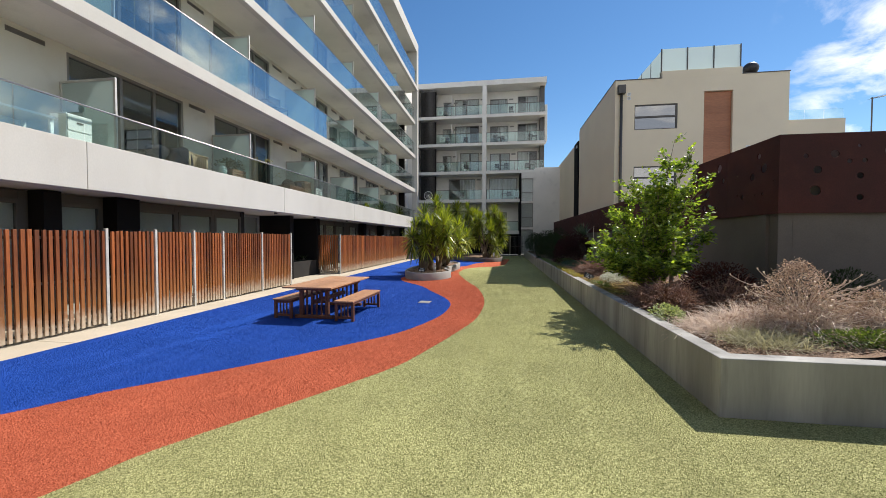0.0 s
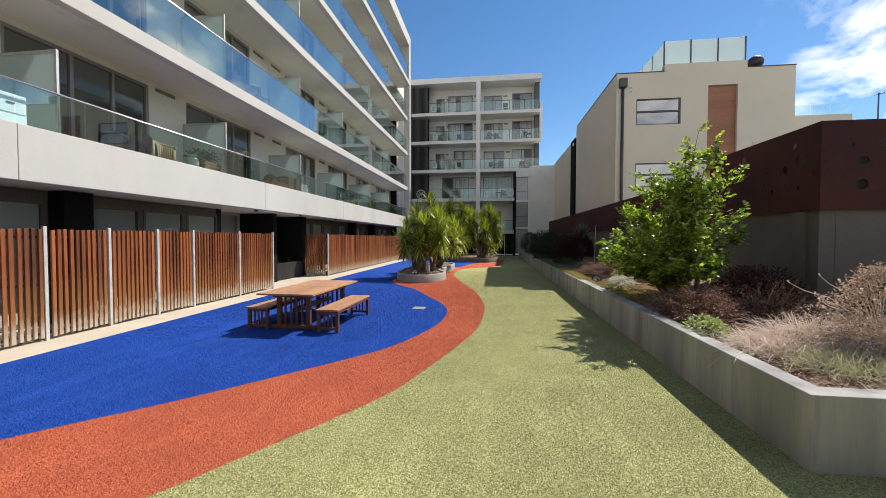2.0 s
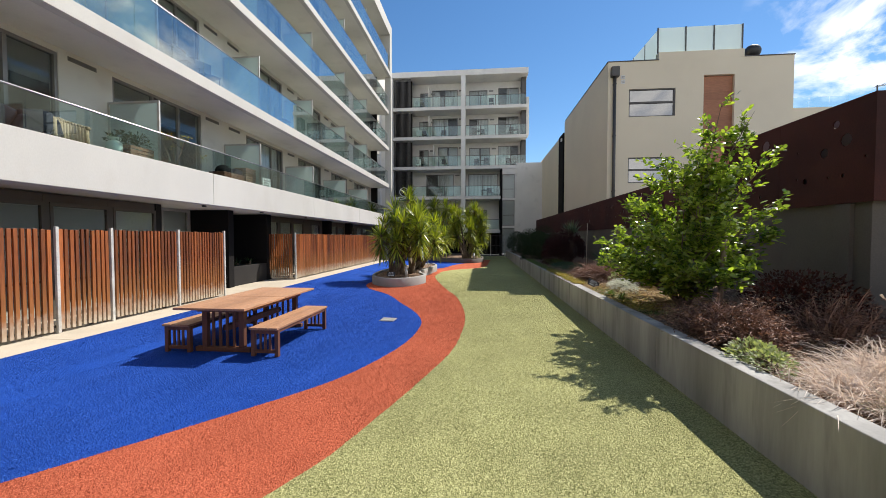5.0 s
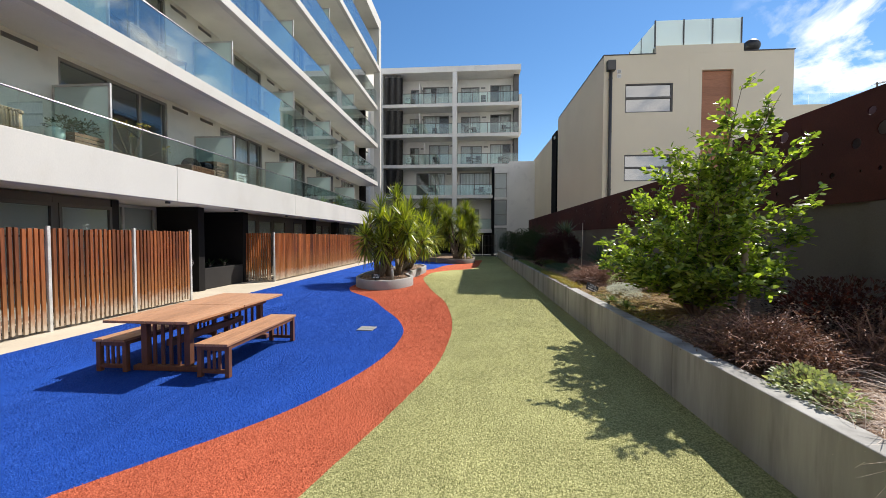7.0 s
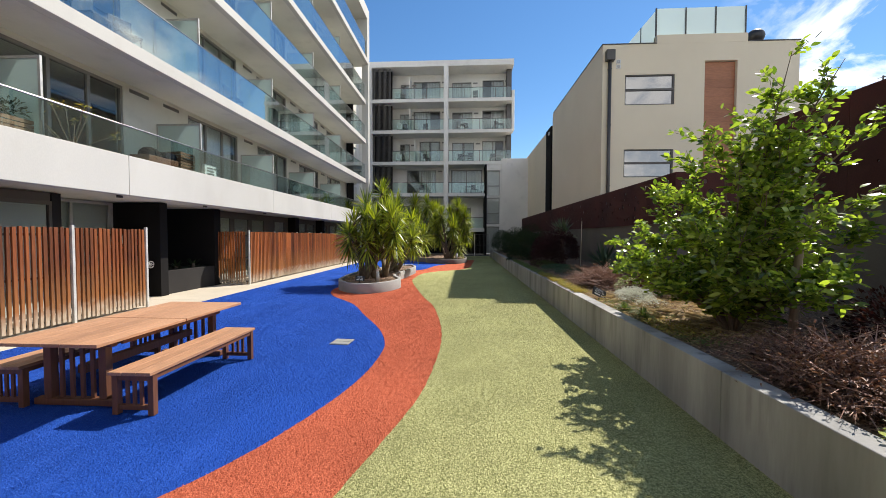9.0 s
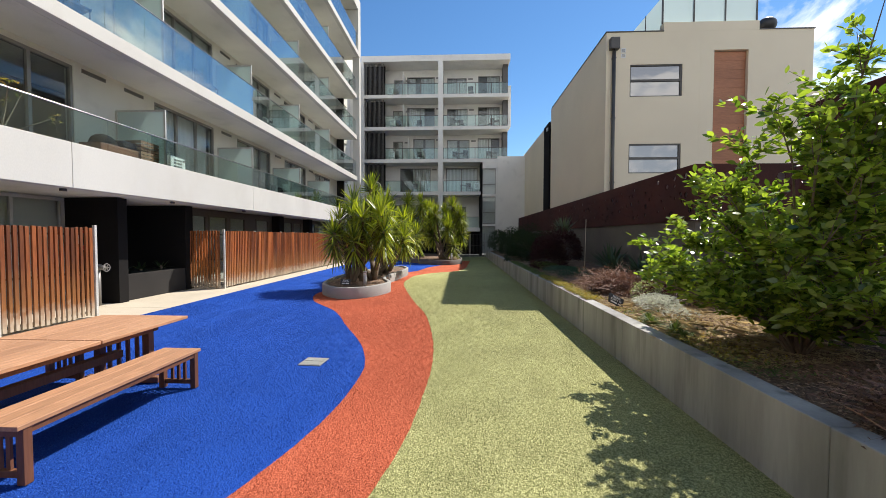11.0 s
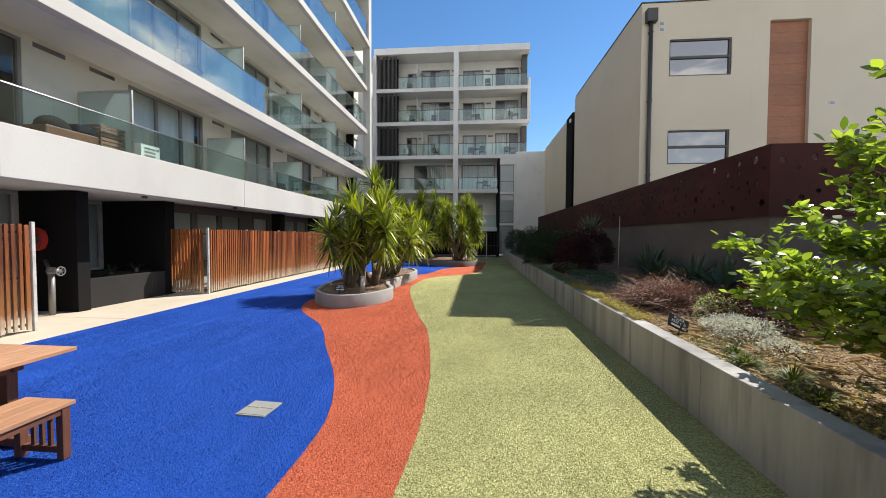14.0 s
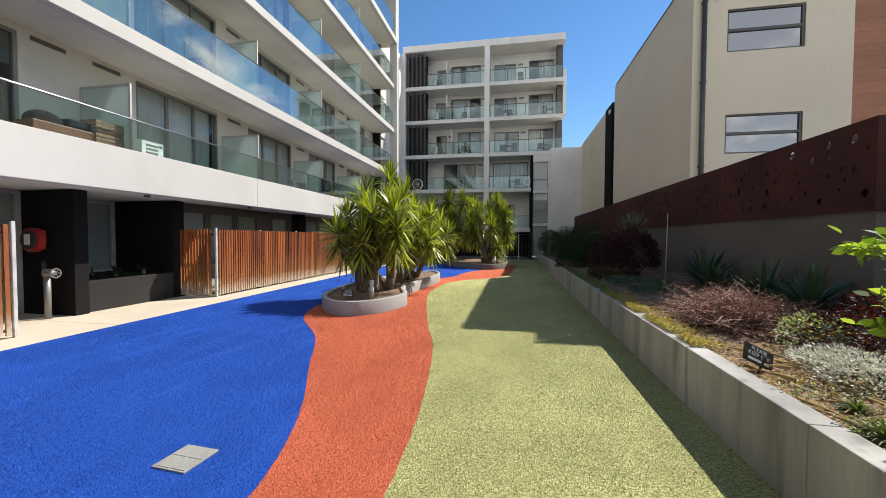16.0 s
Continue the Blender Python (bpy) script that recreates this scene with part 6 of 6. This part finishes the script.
def dried_mound(at, radii, n, label, seed, stalks):
    """A heap of dried flower heads on drooping pale strands, with a few curled stalks standing out."""
    s = tussock(at, n, radii[0] * 1.15, radii[0] * 0.35, L_PLUME, label, seed, (-0.15, 0.0), 0.009, low=0.05, bend=0.6)
    rs = np.random.RandomState(seed + 300)
    m = n * 3
    d = rand_dirs(rs, m, -0.05, 1.0)
    # a tousled cone: wide at the foot, a ragged peak
    u, a = rs.uniform(0, 1, m) ** 1.5, rs.uniform(0, math.tau, m)
    r = (1.0 - u) ** 0.75 * np.sqrt(rs.uniform(0.15, 1, m)) * (1 + 0.75 * np.array([noise.noise((math.cos(q) * 2.5 + seed, math.sin(q) * 2.5, w * 5)) for q, w in zip(a, u)])) + 0.04
    P = np.stack([np.cos(a) * r * radii[0] - 0.06 * u, np.sin(a) * r * radii[1], u * radii[2] + 0.02], 1) + rs.normal(0, 0.03, (m, 3))
    P[:, 2] = np.abs(P[:, 2])
    part("flower_heads", fan_mesh("flower_heads", P, d + rs.normal(0, 0.7, (m, 3)), np.tile(UP, (m, 1)) + rs.normal(0, 0.6, (m, 3)), rs.uniform(0.02, 0.05, m), rs.uniform(0.010, 0.022, m), L_HEADS, 0.3), L_HEADS, s, "pinkish brown dried flower heads")
    for i in range(stalks):
        a, out, h = rs.uniform(0, math.tau), rs.uniform(0.5, 1.1) * radii[0], radii[2] * rs.uniform(0.25, 0.75)
        side = Vector((math.cos(a), math.sin(a) * 0.7, 0))
        # rises, arches over, and turns up again at the tip
        line = [side * (out * u) + Vector((0, 0, h * math.sin(min(1.0, u * 1.3) * 1.75) + 0.10 * h * max(0, u - 0.75) * 8)) for u in (0.15, 0.35, 0.55, 0.72, 0.84, 0.93, 1.0)]
        bm = bmesh.new()
        for p, q in zip(line, line[1:]):
            tube(bm, p, q, 0.0045, 0.0045, 5)
        tube(bm, line[-1], line[-1] + Vector((side.x * 0.02, side.y * 0.02, 0.03)), 0.005, 0.011, 6)
        part("flower_stalk", bm, L_PLUME, s)
    return s


L_HEADS = leafy("dried_flower_head", (0.30, 0.200, 0.155), (0.74, 0.61, 0.51), 0.8, 0.2, 0.2, (1.1, 1.0, 0.8))
dried_mound(on_bed(6.15, 4.95), (0.80, 0.5, 0.86), 2200, "heap of pale pinkish dried flower heads over feather grass", 80, 46)
dried_mound(on_bed(6.95, 4.85), (0.70, 0.45, 0.45), 1300, "low heap of dried flower heads near the boundary wall", 81, 30)
tussock(on_bed(5.22, 5.08), 1700, 0.52, 0.34, L_PLUME, "pale feather grass tuft at the planter edge", 82, (-0.3, 0.2), 0.007, bend=0.5)
tussock(on_bed(5.75, 5.30), 1900, 0.85, 0.36, L_PLUME, "tall pale feather grass arching behind the tuft", 182, (-0.25, 0.1), 0.007, low=0.15, bend=0.55)
tussock(on_bed(5.5, 4.5), 2200, 0.34, 0.42, L_GREYG, "low grey-green tuft at the planter corner", 83, (-0.1, 0), 0.007)
shrub("green_groundcover", on_bed(6.35, 4.25), (0.5, 0.26, 0.15), 1600, 0.05, 0.022, L_GREEN, "low green leafy groundcover in the planter corner", "groundcover", seed=84, stems=10)
tussock(on_bed(6.9, 4.36), 900, 0.22, 0.30, L_GREYG, "low grey-green mound in the planter corner", 184, (0, 0), 0.009)
tussock(on_bed(7.45, 4.36), 2000, 0.26, 0.55, L_GREYG, "grey-green grass mound in the planter corner", 85, (0, 0), 0.009)
tussock(on_bed(8.3, 5.2), 1500, 0.7, 0.5, L_STRAW, "tall dry grass further along the planter", 86, (-0.3, 0), 0.007)
shrub("dark_shrub", on_bed(8.2, 6.8), (0.6, 0.3, 0.45), 1200, 0.08, 0.02, L_DARK, "dark shrub in the corner below the wall", "shrub", "dark evergreen shrubs", 90, 20)


def litter(name, x0, x1, y0, y1, z, n, size, material, label, seed, wide=1.0):
    rs = np.random.RandomState(seed)
    x, y = rs.uniform(x0, x1, n), rs.uniform(y0, y1, n)
    zz = np.array([z if z is not None else soil_z(a, b) for a, b in zip(x, y)]) + 0.006
    d = rand_dirs(rs, n, -0.1, 0.25)
    me = fan_mesh(name, np.stack([x, y, zz], 1), d, np.tile(UP, (n, 1)) + rs.normal(0, 0.4, (n, 3)), rs.uniform(0.5, 1.3, n) * size, rs.uniform(0.2, 0.5, n) * size * wide, material, 0.02)
    return tagged(new(name, me), label, "bark chips", kind="stuff")


litter("bark_chips", PX + 0.22, 7.6, PY + 0.3, 18.0, None, 22000, 0.05, M["chip"], "scattered bark chips and dry litter in the bed", 91)
litter("mulch_chips", -1.9, -0.35, 15.9, 18.2, 0.275, 5000, 0.03, M["chip"], "bark chips in the curved planter", 92)
litter("straw_litter", PX + 0.25, 6.3, 8.4, 12.2, None, 14000, 0.045, L_STRAW, "pale dry straw litter under the laurel", 95, 0.5)
litter("dry_twigs", PX + 0.3, 6.6, 8.8, 11.9, None, 500, 0.32, L_STRAW, "dry straw and twigs on the mulch", 94, 0.04)

# ---- things on the first-floor balconies ----
BF, BXX = FLOORS[0], -5.78


def wicker_chair(at, turn):
    c = thing("wicker_chair", at, "tan woven wicker chair with a rounded back", "chair", turn=turn)
    part("seat", box(-0.28, -0.28, 0.36, 0.28, 0.28, 0.44, bevel=0.03), M["wicker"], c)
    bm = bmesh.new()
    for k in range(18):
        a0, a1 = math.pi * (0.03 + 0.0525 * k - 0.0525), math.pi * (0.03 + 0.0525 * k)
        p, q = (0.3 * math.cos(a0), 0.3 * math.sin(a0)), (0.3 * math.cos(a1), 0.3 * math.sin(a1))
        h = 1.02 - 0.10 * abs(k - 9) / 9
        tube(bm, (*q, 0.40), (*q, h), 0.045, 0.04, 8)
        tube(bm, (*p, h - 0.02), (*q, h), 0.04, 0.04, 8)
    part("backrest", bm, M["wicker"], c, smooth=True)
    for x in (-0.24, 0.24):
        for y in (-0.24, 0.24):
            part("leg", tube(bmesh.new(), (x, y, 0), (x, y, 0.37), 0.022, n=8), M["wicker"], c, smooth=True)
    return c


def crate_stack(at, rows, label):
    s = thing("crate_stack", at, label, "crate", "timber crates")
    for r in range(rows):
        z = r * 0.26
        body = bmesh.new()
        for k in range(3):
            for x in (-0.2, 0.188):
                bx(body, x, -0.3, z + 0.015 + k * 0.08, x + 0.012, 0.3, z + 0.08 + k * 0.08)
            for y in (-0.3, 0.288):
                bx(body, -0.187, y, z + 0.015 + k * 0.08, 0.187, y + 0.012, z + 0.08 + k * 0.08)
        bx(body, -0.187, -0.287, z, 0.187, 0.287, z + 0.014)
        part("crate", body, M["crate"], s)
    return s


def cooler_unit(at):
    a = thing("air_conditioner", at, "white outdoor air-conditioning unit on a balcony", "air conditioner", "air conditioners")
    part("casing", box(-0.15, -0.27, 0.30, 0.15, 0.27, 0.86, bevel=0.015), M["white"], a)
    for k in range(5):
        part("grille_slat", box(0.151, -0.17, 0.40 + k * 0.085, 0.158, 0.13, 0.44 + k * 0.085), M["grey_frame"], a)
    part("label_plate", box(0.1505, 0.16, 0.74, 0.154, 0.24, 0.80), M["grey_frame"], a)
    for y in (-0.2, 0.2):
        part("foot", box(-0.12, y - 0.03, 0, 0.12, y + 0.03, 0.299), M["galv"], a)
    return a


def barbecue(at):
    b = thing("barbecue", at, "dark hooded barbecue under a black cover", "barbecue")
    part("cabinet", box(-0.26, -0.55, 0.05, 0.26, 0.5, 0.74, bevel=0.02), M["leg_wood"], b, "dark brown timber cabinet")
    hood = bmesh.new()
    bmesh.ops.create_uvsphere(hood, u_segments=18, v_segments=10, radius=0.30, matrix=Matrix.Translation((0, -0.22, 0.76)) @ Matrix.Diagonal((0.7, 1.0, 0.75, 1)))
    part("hood", hood, M["black"], b, smooth=True)
    part("cover", box(-0.2, 0.06, 0.745, 0.2, 0.47, 0.93, bevel=0.05), M["navy"], b, "bundled black cover")
    part("side_shelf", box(-0.22, 0.501, 0.72, 0.22, 0.78, 0.76, bevel=0.006), M["grey_frame"], b)
    for y in (-0.4, 0.4):
        part("wheel", tube(bmesh.new(), (0.2, y - 0.03, 0.08), (0.2, y + 0.03, 0.08), 0.08, n=14), M["black_plastic"], b)
    return b


def low_chair(at, turn, label="dark metal-framed outdoor chair on a balcony"):
    c = thing("outdoor_chair", at, label, "chair", "balcony chairs", turn=turn)
    part("seat", box(-0.24, -0.24, 0.42, 0.24, 0.24, 0.46, bevel=0.008), M["black_plastic"], c)
    part("backrest", box(-0.24, 0.21, 0.50, 0.24, 0.25, 0.92, bevel=0.01), M["black_plastic"], c)
    for x in (-0.21, 0.21):
        for y in (-0.21, 0.23):
            part("leg", tube(bmesh.new(), (x, y, 0), (x, y, 0.9 if y > 0 else 0.42), 0.014, n=8), M["black_plastic"], c)
    return c


def side_table(at, h=0.5, w=0.5):
    t = thing("side_table", at, "dark low outdoor side table on a balcony", "table", "balcony side tables")
    part("tabletop", box(-w / 2, -w / 2, h - 0.03, w / 2, w / 2, h, bevel=0.006), M["black_plastic"], t)
    for x in (-1, 1):
        for y in (-1, 1):
            part("leg", box(x * (w / 2 - 0.03) - 0.015, y * (w / 2 - 0.03) - 0.015, 0, x * (w / 2 - 0.03) + 0.015, y * (w / 2 - 0.03) + 0.015, h - 0.03), M["black_plastic"], t)
    return t


wicker_chair((BXX + 0.1, 8.55, BF), 95)
cushion = thing("outdoor_sofa", (BXX - 0.1, 7.75, BF), "dark outdoor sofa heaped with dark cushions", "sofa")
part("base", box(-0.35, -0.55, 0.05, 0.35, 0.55, 0.42, bevel=0.03), M["black_plastic"], cushion)
for i, (x, y, z, r, w) in enumerate(((0.10, -0.42, 0.72, 12, 0.22), (0.02, -0.10, 0.74, -9, 0.26), (0.14, 0.22, 0.80, 16, 0.26), (0.05, 0.48, 0.70, 30, 0.22), (0.18, 0.05, 0.62, -20, 0.2))):
    ob = part("cushion", box(-0.10, -w, -0.20, 0.10, w, 0.20, bevel=0.08), M["navy"], cushion, smooth=True)
    ob.matrix_basis = pose(x, y, z, r, 14, 8)


def drawer_cabinet(at):
    """White cabinet with two drawers facing the court."""
    c = thing("drawer_cabinet", at, "white drawer cabinet on a balcony", "cabinet")
    part("body", box(-0.2, -0.22, 0.0, 0.18, 0.22, 1.0, bevel=0.008), M["white"], c)
    for z in (0.06, 0.38, 0.70):
        d = part("drawer", box(0.181, -0.205, z, 0.196, 0.205, z + 0.29, bevel=0.004), M["white"], c)
        part("handle", box(0.197, -0.05, z + 0.14, 0.212, 0.05, z + 0.165, bevel=0.003), M["dark_frame"], d)
    return c


drawer_cabinet((BXX + 0.1, 5.50, BF))
wt = thing("white_table", (BXX - 0.1, 4.55, BF), "white rectangular table on a balcony", "table")
part("tabletop", box(-0.35, -0.6, 0.83, 0.35, 0.6, 0.87, bevel=0.006), M["white"], wt)
for x in (-0.3, 0.3):
    for y in (-0.55, 0.55):
        part("leg", box(x - 0.025, y - 0.025, 0, x + 0.025, y + 0.025, 0.829), M["white"], wt)
jar_table = side_table((BXX + 0.05, 9.42, BF), 0.52, 0.42)
jar = bmesh.new()
prof = ((0.0, 0.08), (0.03, 0.13), (0.14, 0.15), (0.24, 0.14), (0.28, 0.09), (0.30, 0.09), (0.31, 0.115), (0.36, 0.12))
for (z0, r0), (z1, r1) in zip(prof, prof[1:]):
    bmesh.ops.create_cone(jar, cap_ends=False, segments=24, radius1=r0, radius2=r1, depth=z1 - z0, matrix=Matrix.Translation((0, 0, (z0 + z1) / 2)))
bmesh.ops.create_circle(jar, cap_ends=True, segments=24, radius=0.12, matrix=Matrix.Translation((0, 0, 0.355)))
bmesh.ops.create_circle(jar, cap_ends=True, segments=24, radius=0.08)
bmesh.ops.remove_doubles(jar, verts=jar.verts, dist=0.0008)
jar_ob = solid("ceramic_jar", jar, M["mint"], "pale mint ceramic jar with a lid on a small table", "jar", smooth=True)
jar_ob.matrix_basis = pose(BXX + 0.05, 9.42, BF + 0.52)
crate_stack((BXX + 0.08, 10.0 - 0.12, BF), 3, "stack of striped timber crates against the glass")
pile = shrub("dark_pot_plant", (BXX + 0.05, 9.78, BF + 0.79), (0.22, 0.36, 0.24), 420, 0.09, 0.03, L_DARK, "dark bushy pot plants on a crate stack", "plant", seed=101, stems=8)
plant = thing("potted_plant", (BXX, 11.1, BF), "yellow-green sparse shrub in a dark pot", "plant")
part("pot", tube(bmesh.new(), (0, 0, 0), (0, 0, 0.5), 0.15, 0.2, 18), M["black_plastic"], plant, smooth=True)
rs = np.random.RandomState(7)
stem, P, D = bmesh.new(), [], []
for i in range(9):
    d = rand_dirs(rs, 1, 0.45, 0.95)[0]
    e = np.array([0, 0, 0.5]) + d * rs.uniform(0.7, 1.15)
    tube(stem, (0, 0, 0.45), e, 0.012, 0.005, 6)
    for j in range(16):
        P.append(e + rs.normal(0, 0.05, 3)), D.append(rand_dirs(rs, 1, -0.2, 0.9)[0])
tagged(part("branchwork", stem, M["bark"], plant), kind="stuff")
part("foliage", fan_mesh("foliage", P, D, np.tile(UP, (len(P), 1)), rs.uniform(0.06, 0.1, len(P)), rs.uniform(0.025, 0.04, len(P)), L_GOLD, 0.2), L_GOLD, plant)
barbecue((BXX - 0.05, 13.3, BF))
crate_stack((BXX + 0.05, 14.05, BF), 4, "timber crate planter stack beside the barbecue")
cooler_unit((BXX + 0.12, 14.95, BF))
low_chair((BXX, 18.9, BF), 70)
for x, y, r in ((BXX, 21.3, 100), (BXX, 22.0, 80), (BXX - 0.1, 25.6, 95), (BXX - 0.1, 26.3, 110)):
    copy_thing(bpy.data.objects["outdoor_chair"], pose(x, y, BF, 0, 0, r))
for f, y, r in ((1, 11.6, 90), (1, 12.4, 70), (1, 16.6, 95), (1, 20.1, 80), (2, 15.8, 90), (2, 19.2, 100), (2, 24.0, 85), (3, 21.5, 90), (3, 26.0, 90)):
    copy_thing(bpy.data.objects["outdoor_chair"], pose(BXX, y, FLOORS[f], 0, 0, r))
for f, x, r in ((4, -3.9, 0), (3, -3.6, 20), (3, -1.6, 0), (3, 1.6, 180), (3, 2.4, 10), (3, 5.2, 200), (2, 1.8, 0), (2, 2.8, 180), (2, 5.0, 0), (2, -1.5, 30), (1, -2.0, 0), (1, 3.2, 20), (4, 3.3, 170)):
    copy_thing(bpy.data.objects["outdoor_chair"], pose(x, RY + 0.9, R_SLABS[f], 0, 0, r))
for f, x in ((3, 2.0), (3, 5.7), (2, 2.3), (2, 5.5), (1, 2.6)):
    t = side_table((x, RY + 0.9, R_SLABS[f]), 0.7, 0.6)
ac = bpy.data.objects["air_conditioner"]
for f, x in ((3, -4.1), (4, -4.3), (2, -4.2), (1, 3.9)):
    copy_thing(ac, pose(x, RY + 0.7, R_SLABS[f], 0, 0, -90))
bike = thing("pushbike", (-5.6, RY + 0.12, R_SLABS[1]), "bicycle wheel leaning at the louvre screen", "bicycle")
wh = bmesh.new()
for k in range(24):
    a0, a1 = k * math.tau / 24, (k + 1) * math.tau / 24
    tube(wh, (0.45 * math.cos(a0), 0, 0.5 + 0.45 * math.sin(a0)), (0.45 * math.cos(a1), 0, 0.5 + 0.45 * math.sin(a1)), 0.03, n=6)
part("wheel", wh, M["curtain"], bike)
for k in range(8):
    a0 = k * math.pi / 8
    part("spoke", tube(bmesh.new(), (0.44 * math.cos(a0), 0, 0.5 + 0.44 * math.sin(a0)), (-0.44 * math.cos(a0), 0, 0.5 - 0.44 * math.sin(a0)), 0.008, n=5), M["curtain"], bike)

# ---- fire services in the entry recess ----
hy = thing("hydrant_standpipe", (-6.42, 13.45, PATH_Z), "grey hydrant standpipe with a hand wheel", "hydrant")
part("riser", tube(bmesh.new(), (0, 0, 0), (0, 0, 0.86), 0.055, n=16), M["grey_frame"], hy, smooth=True)
part("valve_body", tube(bmesh.new(), (-0.06, 0, 0.92), (0.16, 0, 0.92), 0.06, n=14), M["grey_frame"], hy, smooth=True)
part("cap", tube(bmesh.new(), (0, 0, 0.86), (0, 0, 1.0), 0.07, n=14), M["grey_frame"], hy, smooth=True)
wheel = bmesh.new()
for k in range(16):
    a0, a1 = k * math.tau / 16, (k + 1) * math.tau / 16
    tube(wheel, (0.22, 0.09 * math.cos(a0), 0.92 + 0.09 * math.sin(a0)), (0.22, 0.09 * math.cos(a1), 0.92 + 0.09 * math.sin(a1)), 0.012, n=6)
for k in range(3):
    a0 = k * math.pi / 3
    tube(wheel, (0.22, 0.09 * math.cos(a0), 0.92 + 0.09 * math.sin(a0)), (0.22, -0.09 * math.cos(a0), 0.92 - 0.09 * math.sin(a0)), 0.008, n=6)
part("hand_wheel", wheel, M["grey_frame"], hy)
part("bend_pipe", tube(bmesh.new(), (-0.06, 0, 0.98), (-0.38, 0.2, 1.12), 0.035, n=12), M["dark_frame"], hy, smooth=True)
reel = thing("fire_hose_reel", (-6.98, 13.60, 1.70), "red fire hose reel with a white card on the dark wall", "hose reel")
part("disc", tube(bmesh.new(), (0, -0.06, 0), (0, 0.06, 0), 0.25, n=28), M["red"], reel)
part("hose_coil", tube(bmesh.new(), (0, -0.10, 0), (0, -0.061, 0), 0.19, n=28), M["black_plastic"], reel)
part("instruction_card", box(-0.07, -0.112, -0.10, 0.07, -0.102, 0.12), M["white"], reel)
part("wall_bracket", box(-0.05, 0.061, -0.2, 0.05, 0.178, 0.2), M["red"], reel)
for i, (x, y) in enumerate(((-6.75, 14.5), (-6.8, 15.1), (-6.7, 15.7))):
    rosette("recess_plant", (x, y, 0.80), 26, 0.42, 0.05, L_DARK, "dark strappy plant in the entry planter box", 110 + i, "plant", 0.1, 0.3, "recess plants")
for y in (4.2, 12.1, 15.0, 18.5):
    sp = thing("soffit_light", (-5.75, y, 2.755), "small dark round downlight under the balcony slab", "downlight", "soffit downlights")
    part("ring", tube(bmesh.new(), (0, 0, -0.05), (0, 0, 0.0), 0.06, n=16), M["dark_frame"], sp)

# ---- turf fibres near the walk ----


def fibres(name, left, right, y0, y1, density, c1, c2, label, seed, tall=0.016):
    rs = np.random.RandomState(seed)
    ys = np.linspace(y0, y1, 400)
    lo, hi = np.array([left(v) for v in ys]), np.array([right(v) for v in ys])
    wmax = float((hi - lo).max())
    m = int(density * wmax * (y1 - y0))
    y = rs.uniform(y0, y1, m)
    x0, x1 = np.interp(y, ys, lo), np.interp(y, ys, hi)
    # thins out towards the far end
    thin = np.clip((y1 - y) / 9.0, 0.0, 1.0)
    keep = (rs.uniform(0, wmax, m) < (x1 - x0)) & (rs.uniform(0, 1, m) < thin)
    y, x0, x1 = y[keep], x0[keep], x1[keep]
    n = len(y)
    x = x0 + (x1 - x0) * rs.uniform(0, 1, n)
    u = np.clip((-2.9 - x) / (-2.9 - BLUE_X), 0, 1)
    z = (PATH_Z - 0.006) * u * u * (3 - 2 * u) + 0.003
    a, lean = rs.uniform(0, math.tau, n), rs.uniform(0.25, 1.0, n)
    # the pile leans one way in broad lanes
    d = np.stack([np.cos(a) * lean + 0.25, np.sin(a) * lean - 0.2, rs.uniform(0.30, 0.75, n)], 1)
    d /= np.linalg.norm(d, axis=1, keepdims=True)
    s = np.stack([-np.sin(a), np.cos(a), np.zeros(n)], 1)
    p = np.stack([x, y, z], 1)
    ln, w = tall * rs.uniform(0.6, 1.3, n), 0.0028 * rs.uniform(0.8, 1.4, n)
    V = np.stack([p - s * w[:, None], p + s * w[:, None], p + d * ln[:, None]], 1).reshape(-1, 3)
    me = bpy.data.meshes.new(name)
    me.vertices.add(3 * n)
    me.vertices.foreach_set("co", V.astype(np.float32).ravel())
    me.loops.add(3 * n)
    me.loops.foreach_set("vertex_index", np.arange(3 * n, dtype=np.int32))
    me.polygons.add(n)
    me.polygons.foreach_set("loop_start", np.arange(0, 3 * n, 3, dtype=np.int32))
    me.update(calc_edges=True)
    me.materials.append(leafy(name, c1, c2, 0.7, 0.0, 0.15))
    return tagged(new(name, me), label, "turf fibres", kind="stuff")


fibres("green_fibres", red_line, lambda y: LAWN_X - 0.03 if y > 3.72 else 6.5, 0.6, 22.0, 9500, (0.130, 0.132, 0.048), (0.54, 0.52, 0.27), "short yellow-green artificial grass blades", 201)
fibres("red_fibres", lambda y: blue_line(y) if y > 0.75 else BLUE_X, red_line, 0.6, 21.0, 8500, (0.24, 0.052, 0.026), (0.62, 0.18, 0.098), "short terracotta artificial grass blades", 202)
fibres("blue_fibres", lambda y: BLUE_X + 0.02, blue_line, 2.0, 20.0, 6000, (0.010, 0.052, 0.28), (0.030, 0.115, 0.45), "short royal blue artificial grass blades", 203)
